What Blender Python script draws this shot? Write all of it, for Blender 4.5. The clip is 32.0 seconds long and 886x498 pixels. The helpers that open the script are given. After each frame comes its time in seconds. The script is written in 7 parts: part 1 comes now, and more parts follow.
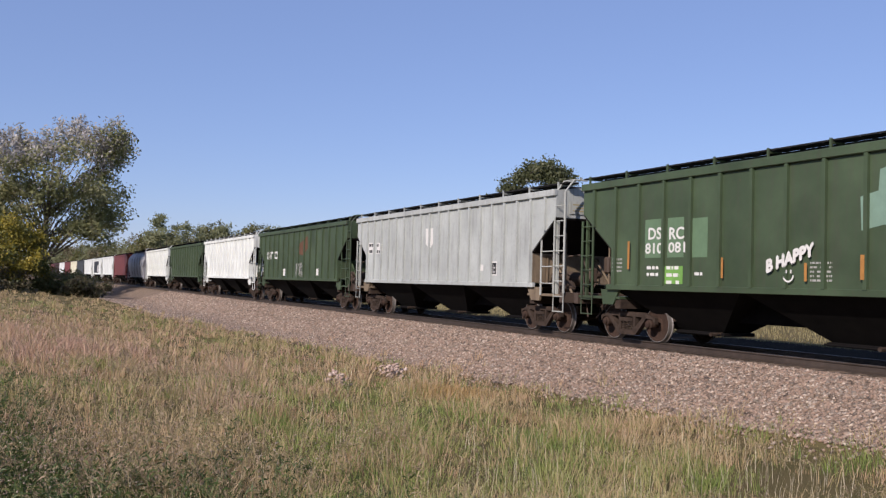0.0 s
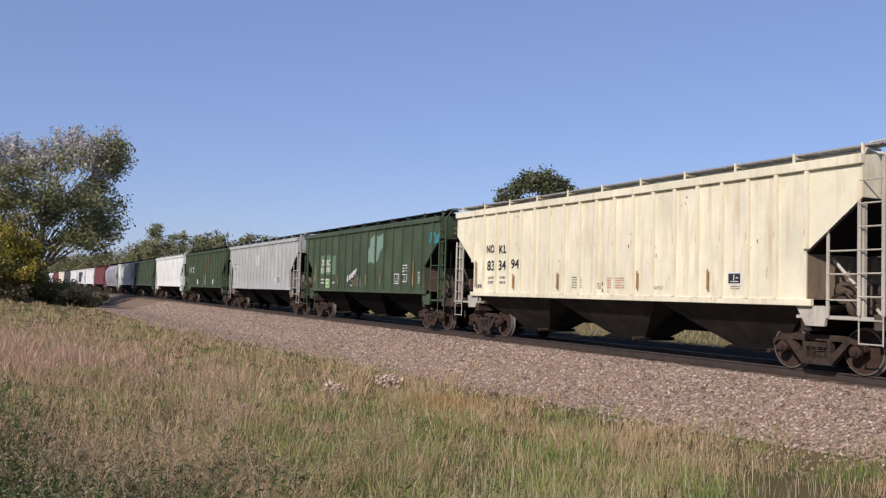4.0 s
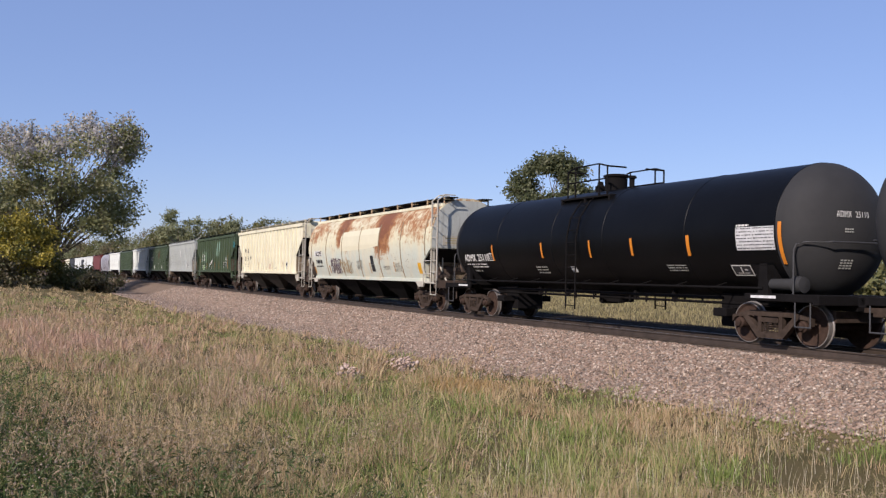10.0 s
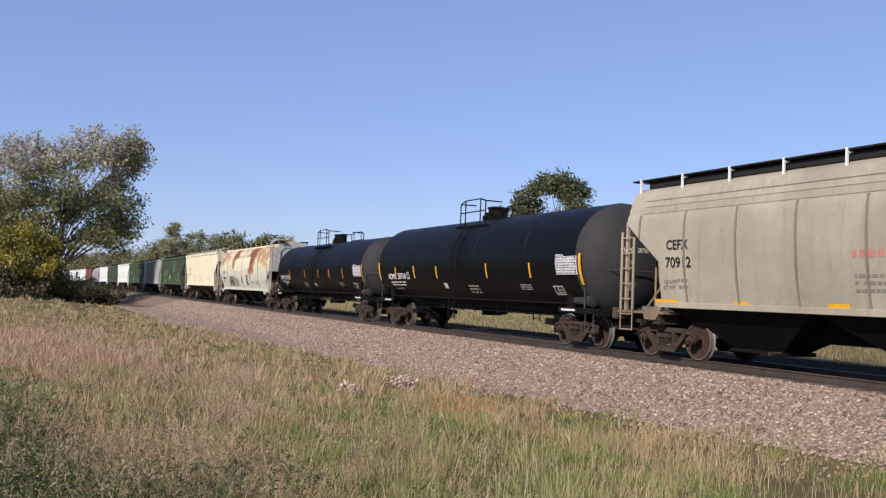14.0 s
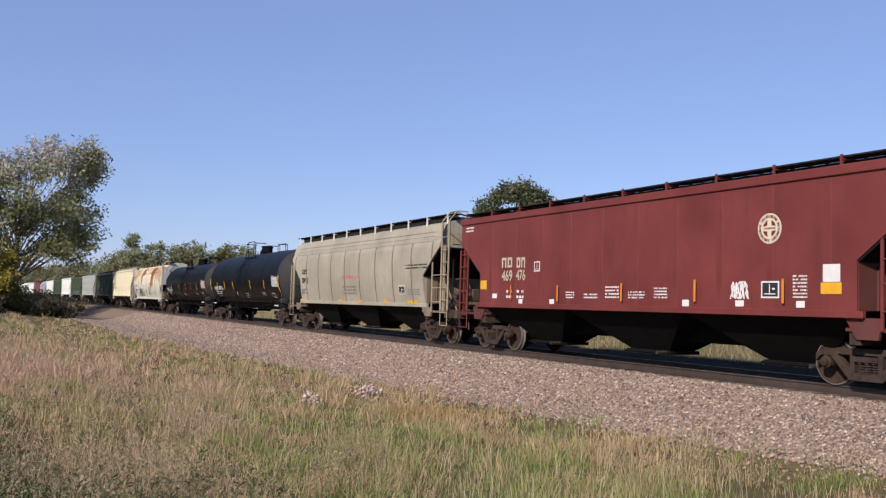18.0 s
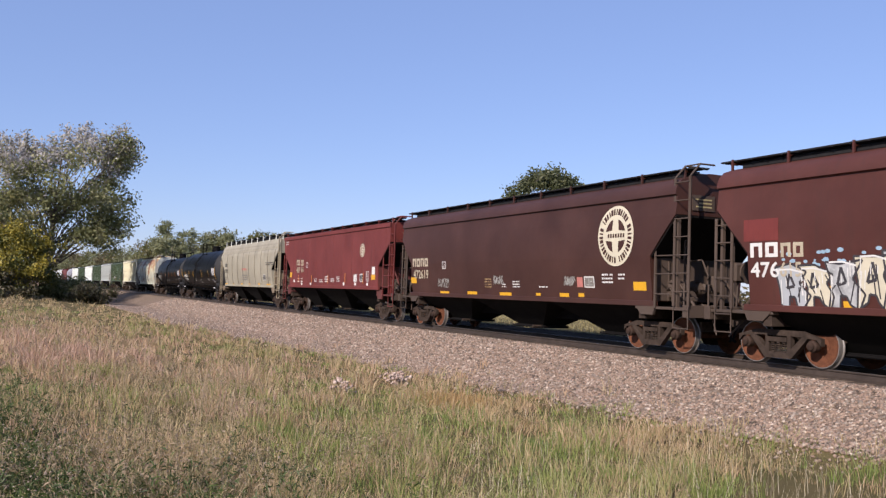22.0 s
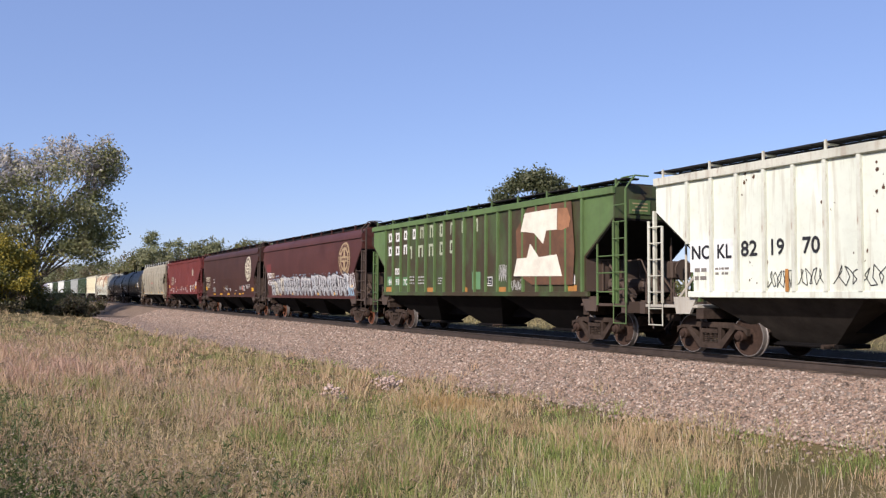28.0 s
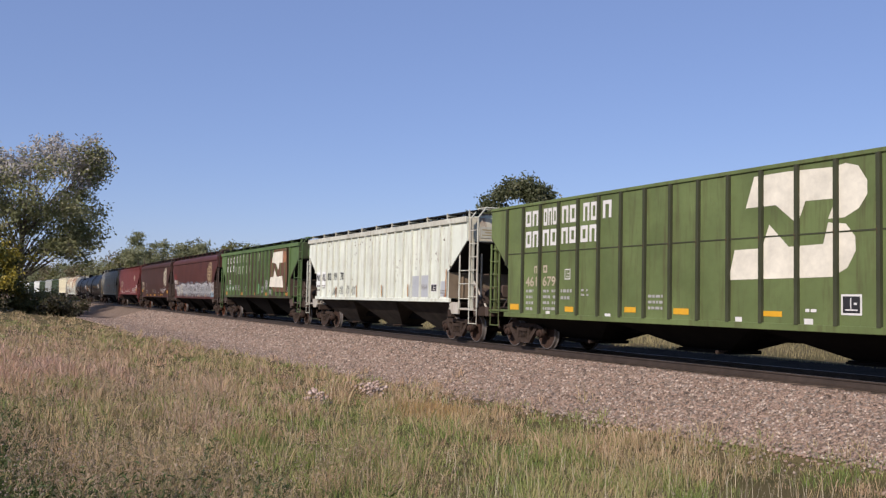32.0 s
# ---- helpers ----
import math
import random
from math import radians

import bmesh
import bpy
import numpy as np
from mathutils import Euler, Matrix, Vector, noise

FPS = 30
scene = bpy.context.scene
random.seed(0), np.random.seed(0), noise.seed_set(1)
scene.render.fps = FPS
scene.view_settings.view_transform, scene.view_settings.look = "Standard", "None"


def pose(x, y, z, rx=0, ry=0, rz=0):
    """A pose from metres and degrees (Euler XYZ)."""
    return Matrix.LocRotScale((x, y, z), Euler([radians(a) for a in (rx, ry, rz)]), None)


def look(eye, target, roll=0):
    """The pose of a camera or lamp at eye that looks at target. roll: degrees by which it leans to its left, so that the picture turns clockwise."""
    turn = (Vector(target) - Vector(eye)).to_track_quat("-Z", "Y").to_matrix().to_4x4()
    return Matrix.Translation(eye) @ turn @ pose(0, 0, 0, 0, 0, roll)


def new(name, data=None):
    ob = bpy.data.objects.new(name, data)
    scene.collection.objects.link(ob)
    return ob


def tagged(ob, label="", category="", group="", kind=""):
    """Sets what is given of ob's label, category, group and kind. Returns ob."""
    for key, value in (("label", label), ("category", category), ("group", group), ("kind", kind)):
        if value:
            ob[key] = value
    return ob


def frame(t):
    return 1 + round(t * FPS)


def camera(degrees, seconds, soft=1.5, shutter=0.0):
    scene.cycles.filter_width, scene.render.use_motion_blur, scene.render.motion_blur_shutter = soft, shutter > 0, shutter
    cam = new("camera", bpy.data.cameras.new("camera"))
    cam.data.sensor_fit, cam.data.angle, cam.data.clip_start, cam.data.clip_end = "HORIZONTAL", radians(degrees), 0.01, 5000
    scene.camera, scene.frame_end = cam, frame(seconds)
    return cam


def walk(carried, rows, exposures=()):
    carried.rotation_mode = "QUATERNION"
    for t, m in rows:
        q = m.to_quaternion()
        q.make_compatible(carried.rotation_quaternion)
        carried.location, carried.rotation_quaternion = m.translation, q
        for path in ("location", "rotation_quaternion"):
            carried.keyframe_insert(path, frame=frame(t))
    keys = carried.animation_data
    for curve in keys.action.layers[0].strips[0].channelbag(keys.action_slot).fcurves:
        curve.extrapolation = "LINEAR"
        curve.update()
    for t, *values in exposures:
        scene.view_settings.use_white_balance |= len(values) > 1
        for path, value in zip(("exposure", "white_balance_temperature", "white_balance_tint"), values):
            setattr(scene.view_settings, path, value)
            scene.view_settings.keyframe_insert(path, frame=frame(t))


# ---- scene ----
cam = camera(52.75, 32.0, soft=1.3)
EYE = (0.0, 0.0, 1.34)
TURNS = [
    (0.0, 92.249, -1.628, -0.010),
    (0.5, 92.208, -1.545, 0.036),
    (1.0, 92.385, -1.988, -0.029),
    (1.5, 92.560, -2.276, -0.028),
    (2.0, 92.516, -2.342, 0.006),
    (2.5, 92.443, -2.188, 0.046),
    (3.0, 92.449, -1.888, 0.082),
    (3.5, 92.654, -1.672, -0.135),
    (5.5, 93.215, -1.870, -0.476),
    (6.0, 93.110, -1.384, -0.516),
    (6.5, 92.959, -1.629, -0.336),
    (7.0, 92.931, -1.835, -0.162),
    (7.5, 92.954, -2.142, -0.128),
    (8.0, 92.929, -2.293, -0.011),
    (8.5, 92.747, -2.441, 0.124),
    (9.0, 92.589, -2.135, 0.236),
    (9.5, 92.360, -1.760, 0.421),
    (10.0, 91.782, -1.231, 0.685),
    (10.5, 91.358, -2.085, 0.974),
    (11.0, 91.230, -2.258, 1.596),
    (11.5, 91.465, -2.418, 1.865),
    (12.0, 91.858, -2.639, 1.800),
    (12.5, 92.327, -2.502, 1.603),
    (13.0, 92.733, -2.869, 1.219),
    (13.5, 93.077, -2.095, 0.985),
    (15.5, 92.289, -3.681, -0.559),
    (16.0, 93.304, -3.192, -1.335),
    (16.5, 94.104, -2.621, -1.944),
    (17.0, 94.127, -2.106, -2.234),
    (17.5, 93.889, -1.973, -1.990),
    (18.0, 93.604, -1.671, -1.553),
    (18.5, 93.459, -1.732, -1.209),
    (19.0, 93.342, -1.292, -0.829),
    (19.5, 93.324, -1.349, -0.323),
    (20.0, 93.316, -1.576, -0.043),
    (20.5, 93.246, -1.855, 0.318),
    (21.0, 93.174, -1.664, 0.117),
    (21.5, 92.886, -1.599, 0.176),
    (22.0, 92.731, -1.825, 0.313),
    (22.5, 92.648, -1.747, 0.356),
    (23.0, 92.718, -1.871, 0.248),
    (23.5, 92.759, -1.244, 0.171),
    (24.0, 92.802, -0.945, 0.288),
    (24.5, 92.915, -0.874, 0.198),
    (25.0, 92.815, -0.466, -0.380),
    (25.5, 92.409, -0.237, -0.631),
    (27.5, 92.902, -0.174, -0.420),
    (28.0, 92.956, -0.309, -0.395),
    (28.5, 93.024, -0.946, -0.529),
    (29.0, 93.013, -1.143, -0.691),
    (29.5, 93.056, -1.084, -0.720),
    (30.0, 93.022, -1.144, -0.902),
    (30.5, 93.066, -1.101, -0.984),
    (31.0, 93.109, -0.953, -1.114),
    (31.5, 93.287, -1.513, -1.255),
    (32.0, 93.368, -1.322, -1.283),
]
EXPOSURE = [(0, 0.16), (1, 0.2), (2, 0.24), (3, 0.2), (6, -0.16), (7, -0.1), (9, 0.1), (11, 0.3), (13, 0.28), (16, 0.26), (18, 0.24), (21, 0.36), (24, 0.38), (28, 0.36), (29, 0.16), (31, 0.06), (32, 0.06)]
walk(cam, [(t, pose(*EYE, a, b, c)) for t, a, b, c in TURNS], [(t, e, 6400, 25) for t, e in EXPOSURE])

# sky and sun
SUN_EL, SUN_AZ = radians(31.5), (-0.559, -0.831)
world = bpy.data.worlds.new("sky")
scene.world = world
world.use_nodes = True
nt = world.node_tree
sky = nt.nodes.new("ShaderNodeTexSky")
sky.sky_type, sky.sun_disc = "NISHITA", False
sky.sun_elevation = SUN_EL
sky.sun_rotation = math.atan2(SUN_AZ[0], SUN_AZ[1])
sky.altitude, sky.air_density, sky.dust_density, sky.ozone_density = 300, 1.0, 0.4, 4.0
haze = nt.nodes.new("ShaderNodeMix")
haze.data_type = "RGBA"
haze.inputs[0].default_value = 0.4
haze.inputs[7].default_value = (2.7, 4.15, 7.3, 1)
nt.links.new(sky.outputs[0], haze.inputs[6])
nt.links.new(haze.outputs[2], nt.nodes["Background"].inputs[0])
nt.nodes["Background"].inputs[1].default_value = 0.097
sun = new("sun", bpy.data.lights.new("sun", "SUN"))
sun.data.energy, sun.data.angle, sun.data.color = 4.8, radians(0.5), (1.0, 0.95, 0.81)
_v = Vector((SUN_AZ[0], SUN_AZ[1], 0)).normalized() * math.cos(SUN_EL)
sun.matrix_basis = look((_v.x * 60, _v.y * 60, math.sin(SUN_EL) * 60), (0, 0, 0))


# ---- materials ----
def shader(name):
    m = bpy.data.materials.new(name)
    m.use_nodes = True
    t = m.node_tree
    return m, t, t.nodes["Principled BSDF"]


def node(t, kind, **sets):
    n = t.nodes.new(kind)
    for k, v in sets.items():
        n.inputs[k.replace("_", " ")].default_value = v
    return n


def noise_tex(t, vec, scale, detail=5.0, rough=0.6, stretch=None):
    if stretch:
        mp = node(t, "ShaderNodeMapping")
        mp.inputs["Scale"].default_value = stretch
        t.links.new(vec, mp.inputs[0])
        vec = mp.outputs[0]
    n = node(t, "ShaderNodeTexNoise", Scale=scale, Detail=detail, Roughness=rough)
    t.links.new(vec, n.inputs["Vector"])
    return n.outputs["Fac"]


def ramp(t, fac, lo, hi, top=1.0):
    r = t.nodes.new("ShaderNodeMapRange")
    r.inputs[1].default_value, r.inputs[2].default_value, r.inputs[4].default_value = lo, hi, top
    t.links.new(fac, r.inputs[0])
    return r.outputs[0]


def mixc(t, fac, a, b):
    m = t.nodes.new("ShaderNodeMix")
    m.data_type = "RGBA"
    for sock, v in ((m.inputs[0], fac), (m.inputs[6], a), (m.inputs[7], b)):
        if isinstance(v, (tuple, float, int)):
            sock.default_value = (*v, 1) if isinstance(v, tuple) else v
        else:
            t.links.new(v, sock)
    return m.outputs[2]


def mul(t, a, b):
    m = t.nodes.new("ShaderNodeMath")
    m.operation = "MULTIPLY"
    for sock, v in ((m.inputs[0], a), (m.inputs[1], b)):
        if isinstance(v, (float, int)):
            sock.default_value = v
        else:
            t.links.new(v, sock)
    return m.outputs[0]


def bump(t, bsdf, fac, strength, dist):
    b = node(t, "ShaderNodeBump", Strength=strength, Distance=dist)
    t.links.new(fac, b.inputs["Height"])
    t.links.new(b.outputs[0], bsdf.inputs["Normal"])


def coords(t):
    return t.nodes.new("ShaderNodeTexCoord").outputs["Object"]


RUST, GRIME = (0.17, 0.055, 0.02), (0.06, 0.048, 0.04)


def paint(name, col, fade=0.25, grime=0.35, rust=0.0, rough=0.55, stain=GRIME, streak=0.4, big=None, shine=0.35, lift=0.005):
    """Weathered car paint: faded patches, vertical streaks, dirt, rust in blotches."""
    m, t, b = shader(name)
    v = coords(t)
    pale = tuple(min(1, c * 1.18 + lift) for c in col)
    dark = tuple(c * (1 - fade) for c in col)
    c = mixc(t, ramp(t, noise_tex(t, v, 0.55, 4), 0.32, 0.68), dark, pale)
    c = mixc(t, ramp(t, noise_tex(t, v, 2.2, 3, 0.7, (2.5, 2.5, 0.22)), 0.5, 0.78, streak), c, stain)
    c = mixc(t, ramp(t, noise_tex(t, v, 7.0, 6, 0.75), 0.52, 0.85, grime), c, stain)
    c = mixc(t, ramp(t, noise_tex(t, v, 24.0, 5, 0.8, (1.2, 1.2, 0.4)), 0.56, 0.78, grime * 0.8), c, stain)
    if big:
        c = mixc(t, ramp(t, noise_tex(t, v, 0.8, 6, 0.65, (1, 1, 0.6)), 0.42, 0.56, big[1]), c, big[0])
    if rust:
        c = mixc(t, ramp(t, noise_tex(t, v, 1.7, 8, 0.72, (1.6, 1.6, 0.45)), 0.68 - 0.2 * rust, 0.76 - 0.12 * rust, min(1, 0.5 + rust)), c, RUST)
    t.links.new(c, b.inputs["Base Color"])
    b.inputs["Roughness"].default_value, b.inputs["Specular IOR Level"].default_value = rough, shine
    bump(t, b, noise_tex(t, v, 3.0, 6, 0.6), 0.15, 0.03)
    return m


def plain(name, col, rough=0.6, metal=0.0, vary=0.25, scale=8.0, spec=0.5):
    m, t, b = shader(name)
    v = coords(t)
    c = mixc(t, ramp(t, noise_tex(t, v, scale, 6, 0.7), 0.3, 0.7), tuple(x * (1 - vary) for x in col), tuple(min(1, x * (1 + vary)) for x in col))
    t.links.new(c, b.inputs["Base Color"])
    b.inputs["Roughness"].default_value, b.inputs["Metallic"].default_value = rough, metal
    b.inputs["Specular IOR Level"].default_value = spec
    bump(t, b, noise_tex(t, v, scale * 6, 4), 0.2, 0.005)
    return m


def leafy(name, cols, rough=0.6, trans=0.25, patchy=0.0):
    """Leaves or blades whose colour varies from piece to piece and in wide patches."""
    m, t, b = shader(name)
    g = t.nodes.new("ShaderNodeNewGeometry")
    r = t.nodes.new("ShaderNodeValToRGB")
    r.color_ramp.interpolation = "LINEAR"
    while len(r.color_ramp.elements) < len(cols):
        r.color_ramp.elements.new(0.5)
    for i, (e, c) in enumerate(zip(r.color_ramp.elements, cols)):
        e.position, e.color = i / (len(cols) - 1), (*c, 1)
    fac = g.outputs["Random Per Island"]
    if patchy:
        a = t.nodes.new("ShaderNodeMix")
        a.inputs[0].default_value = 0.6
        t.links.new(fac, a.inputs[2])
        t.links.new(ramp(t, noise_tex(t, coords(t), patchy, 3), 0.3, 0.7), a.inputs[3])
        fac = a.outputs[0]
    t.links.new(fac, r.inputs[0])
    t.links.new(r.outputs[0], b.inputs["Base Color"])
    b.inputs["Roughness"].default_value = rough
    tr = t.nodes.new("ShaderNodeBsdfTranslucent")
    t.links.new(r.outputs[0], tr.inputs[0])
    ms = t.nodes.new("ShaderNodeMixShader")
    ms.inputs[0].default_value = trans
    t.links.new(b.outputs[0], ms.inputs[1])
    t.links.new(tr.outputs[0], ms.inputs[2])
    t.links.new(ms.outputs[0], t.nodes["Material Output"].inputs[0])
    return m


def ground_mat(name, a, b2, c3, s1, s2, bumpy):
    m, t, b = shader(name)
    v = coords(t)
    c = mixc(t, ramp(t, noise_tex(t, v, s1, 5), 0.38, 0.62), a, b2)
    c = mixc(t, ramp(t, noise_tex(t, v, s2, 4, 0.7), 0.45, 0.7, 0.8), c, c3)
    t.links.new(c, b.inputs["Base Color"])
    b.inputs["Roughness"].default_value, b.inputs["Specular IOR Level"].default_value = 0.95, 0.03
    bump(t, b, noise_tex(t, v, s2, 6, 0.7), 0.8, bumpy)
    return m


M_SOIL = ground_mat("grassland_soil", (0.1320, 0.1020, 0.0510), (0.1020, 0.0930, 0.0390), (0.1560, 0.1140, 0.0630), 0.25, 9.0, 0.05)
M_BALLAST = ground_mat("ballast_bed", (0.195, 0.147, 0.11), (0.24, 0.18, 0.136), (0.10, 0.077, 0.059), 1.3, 22.0, 0.05)
# serves oily ballast and, as colour, the shade beyond the train
M_OILSHADE = ground_mat("oil_and_shade_dark_bed", (0.016, 0.014, 0.011), (0.026, 0.021, 0.017), (0.009, 0.008, 0.007), 1.5, 22.0, 0.05)
M_STEEL = plain("worn_truck_steel", (0.041, 0.029, 0.022), 0.9, 0.0, 0.45, 6, 0.15)
M_WHEEL = plain("brown_wheel_steel", (0.042, 0.026, 0.019), 0.85, 0.0, 0.4, 5, 0.15)
# black pipe coloured grey for the sun that catches it
M_RAILGREY = plain("sunlit_grey_pipe", (0.042, 0.042, 0.043), 0.6, 0.0, 0.3, 5, 0.3)
M_PALEGREY = plain("worn_white_stencil", (0.5, 0.5, 0.49), 0.6, 0, 0.3, 8)
M_TREAD = plain("polished_tread", (0.22, 0.2, 0.18), 0.45, 0.5, 0.2, 20)
M_RUSTW = plain("rusted_wheel", (0.111, 0.0429, 0.0222), 0.85, 0.0, 0.4, 5, 0.15)
# underframe and bay blacks lowered to deepen the shade beneath the cars
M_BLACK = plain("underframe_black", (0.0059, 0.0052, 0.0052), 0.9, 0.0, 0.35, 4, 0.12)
M_HOPPER = plain("bay_shade_black", (0.0067, 0.0059, 0.0052), 0.9, 0.0, 0.4, 2, 0.1)
M_GRATE = plain("dark_walkway_grating", (0.0148, 0.0141, 0.0141), 0.8, 0.0, 0.2, 10, 0.2)
M_RAIL = plain("rail_steel", (0.07, 0.052, 0.04), 0.6, 0.5, 0.3, 3)
M_RAILHEAD = plain("worn_rail_head", (0.20, 0.18, 0.165), 0.55, 0.7, 0.25, 3)
M_TIE = plain("dusty_timber_tie", (0.085, 0.068, 0.052), 0.95, 0.0, 0.4, 6, 0.1)
M_WHITE = plain("white_lettering", (0.5772, 0.5698, 0.5328), 0.6, 0, 0.08, 4)
M_CREAMLET = plain("faded_cream_lettering", (0.3848, 0.333, 0.2368), 0.6, 0, 0.15, 4)
M_INK = plain("black_lettering", (0.0148, 0.0148, 0.0163), 0.6, 0, 0.2, 4)
M_ORANGE = plain("orange_reflector", (0.5328, 0.1776, 0.0148), 0.4, 0, 0.08, 8)
M_YELLOW = plain("yellow_reflector", (0.592, 0.3108, 0.0148), 0.4, 0, 0.08, 8)
M_TUBE = plain("galvanised_tube", (0.296, 0.296, 0.2812), 0.5, 0.3, 0.15, 8)
M_BARK = plain("grey_bark", (0.13, 0.105, 0.085), 0.95, 0, 0.4, 5)


# ---- mesh helpers ----
def box(bm, x0, x1, y0, y1, z0, z1):
    v = [bm.verts.new(p) for p in ((x0, y0, z0), (x1, y0, z0), (x1, y1, z0), (x0, y1, z0), (x0, y0, z1), (x1, y0, z1), (x1, y1, z1), (x0, y1, z1))]
    for f in ((3, 2, 1, 0), (4, 5, 6, 7), (0, 1, 5, 4), (1, 2, 6, 5), (2, 3, 7, 6), (3, 0, 4, 7)):
        bm.faces.new([v[i] for i in f])
    return bm


def prism_y(bm, poly, y0, y1):
    """Outline in x and z, drawn out across the car."""
    a = [bm.verts.new((x, y0, z)) for x, z in poly]
    b = [bm.verts.new((x, y1, z)) for x, z in poly]
    fs = [bm.faces.new(a), bm.faces.new(b[::-1])]
    for i in range(len(poly)):
        j = (i + 1) % len(poly)
        fs.append(bm.faces.new((a[i], b[i], b[j], a[j])))
    bmesh.ops.recalc_face_normals(bm, faces=fs)
    return bm


def prism_x(bm, poly, x0, x1, taper=None):
    """Outline in y and z, drawn out along the car."""
    a = [bm.verts.new((x0, y, z)) for y, z in poly]
    b = [bm.verts.new((x1, y, z)) for y, z in poly]
    fs = [bm.faces.new(a), bm.faces.new(b[::-1])]
    for i in range(len(poly)):
        j = (i + 1) % len(poly)
        fs.append(bm.faces.new((a[i], b[i], b[j], a[j])))
    bmesh.ops.recalc_face_normals(bm, faces=fs)
    return bm


def rod(bm, p, q, r, n=6):
    p, q = Vector(p), Vector(q)
    d = (q - p).normalized()
    u = d.orthogonal().normalized()
    w = d.cross(u)
    rings = [[bm.verts.new(c + (u * math.cos(k * 2 * math.pi / n) + w * math.sin(k * 2 * math.pi / n)) * r) for k in range(n)] for c in (p, q)]
    for k in range(n):
        j = (k + 1) % n
        bm.faces.new((rings[0][k], rings[0][j], rings[1][j], rings[1][k]))
    bm.faces.new(rings[0][::-1])
    bm.faces.new(rings[1])
    return bm


def lathe(bm, prof, axis="y", n=24, at=(0, 0, 0)):
    """Outline of (along, radius), turned about an axis."""
    rings = []
    for a, r in prof:
        ring = []
        for k in range(n):
            c, s = math.cos(2 * math.pi * k / n) * r, math.sin(2 * math.pi * k / n) * r
            p = {"x": (a, c, s), "y": (s, a, c), "z": (c, s, a)}[axis]
            ring.append(bm.verts.new((p[0] + at[0], p[1] + at[1], p[2] + at[2])))
        rings.append(ring)
    fs = []
    for i in range(len(rings) - 1):
        for k in range(n):
            j = (k + 1) % n
            fs.append(bm.faces.new((rings[i][k], rings[i][j], rings[i + 1][j], rings[i + 1][k])))
    fs += [bm.faces.new(rings[0][::-1]), bm.faces.new(rings[-1])]
    bmesh.ops.recalc_face_normals(bm, faces=fs)
    return bm


def mesh_of(name, bm, mat, smooth=False):
    me = bpy.data.meshes.new(name)
    bm.to_mesh(me)
    bm.free()
    for m in mat if isinstance(mat, (list, tuple)) else (mat,):
        me.materials.append(m)
    if smooth:
        me.shade_smooth()
        me.set_sharp_from_angle(angle=radians(35))
    return me


def part(name, bm, mat, parent, label="", smooth=False):
    """Link a bmesh, or a ready mesh, as one mesh object under a thing or a part."""
    ob = new(name, bm if isinstance(bm, bpy.types.Mesh) else mesh_of(name, bm, mat, smooth))
    ob.parent = parent
    if label:
        ob["label"] = label
    return ob


def bevelled(bm, w=0.02, seg=1):
    bmesh.ops.bevel(bm, geom=list(bm.edges), offset=w, segments=seg, affect="EDGES", profile=0.6)
    return bm


def word_mesh(text):
    """The outline of a word in the built-in font."""
    cu = bpy.data.curves.new("lettering", "FONT")
    cu.body, cu.resolution_u = text, 3
    ob = new("lettering", cu)
    me = bpy.data.meshes.new_from_object(ob.evaluated_get(bpy.context.evaluated_depsgraph_get()))
    bpy.data.objects.remove(ob)
    return me


WORDS = {w: word_mesh(w) for w in ("081", "19", "25110", "28760", "34", "44", "461", "469", "472619", "476", "615", "679", "70", "70912", "7C", "810", "82", "83", "93", "94", "ADMX", "CEFX", "DS", "KL", "LD LMT", "LT WT", "NC", "NO", "RC", "RCPE", "B HAPPY")}


# ---- the line of the track: s metres along it, growing away from the eye; l metres aside, towards the eye ----
S_KNOT = np.array([0, 40, 80, 130, 180, 240, 320, 420.0])
S_BEND = np.array([-10.24, -11.89, -16.64, 21.26, 16.53, 18.98, 19.75, 19.75]) * 1e-5
_ss = np.arange(-600, 1400, 2.0)
_psi = 2.0294 + np.concatenate([[0], np.cumsum(np.where(_ss[:-1] < 0, 0, np.where(_ss[:-1] > 420, 0, np.interp(_ss[:-1] + 1, S_KNOT, S_BEND))) * 2.0)])
_x = np.concatenate([[0], np.cumsum(np.cos(_psi[:-1]) * 2)])
_y = np.concatenate([[0], np.cumsum(np.sin(_psi[:-1]) * 2)])
_k = int(np.searchsorted(_ss, 0))
_x, _y = _x - _x[_k] + 20.767, _y - _y[_k] - 6.023


def along(s, l=0.0):
    """Place in the plan, and heading in radians; works on arrays."""
    p = np.interp(s, _ss, _psi)
    return np.interp(s, _ss, _x) - np.sin(p) * l, np.interp(s, _ss, _y) + np.cos(p) * l, p


def track_pose(s):
    x, y, p = along(s)
    return pose(float(x), float(y), 0, 0, 0, math.degrees(float(p)))


L_STEP = np.array([-400, -60, -30, -9, -4.6, -2.2, -1.55, 1.55, 2.1, 4.4, 5.2, 9, 16, 30, 80, 400])
L_RISE = np.array([0.5, 0.0, -0.15, -0.26, -0.36, -0.32, -0.2, -0.2, -0.32, -1.05, -1.1, -0.92, -0.42, -0.35, -0.2, 0.3])


def rise(l):
    return np.interp(l, L_STEP, L_RISE)


def toe(s):
    """Where the stones end and the grass begins, on the eye's side."""
    return np.interp(s, [0, 22, 32, 45, 66, 110], [3.4, 3.8, 4.4, 5.2, 7.4, 8.0])


def plan_to_track(x, y):
    """s and l of places near the straight part."""
    c, s_ = math.cos(2.0294), math.sin(2.0294)
    dx, dy = x - 20.767, y + 6.023
    return dx * c + dy * s_, -dx * s_ + dy * c


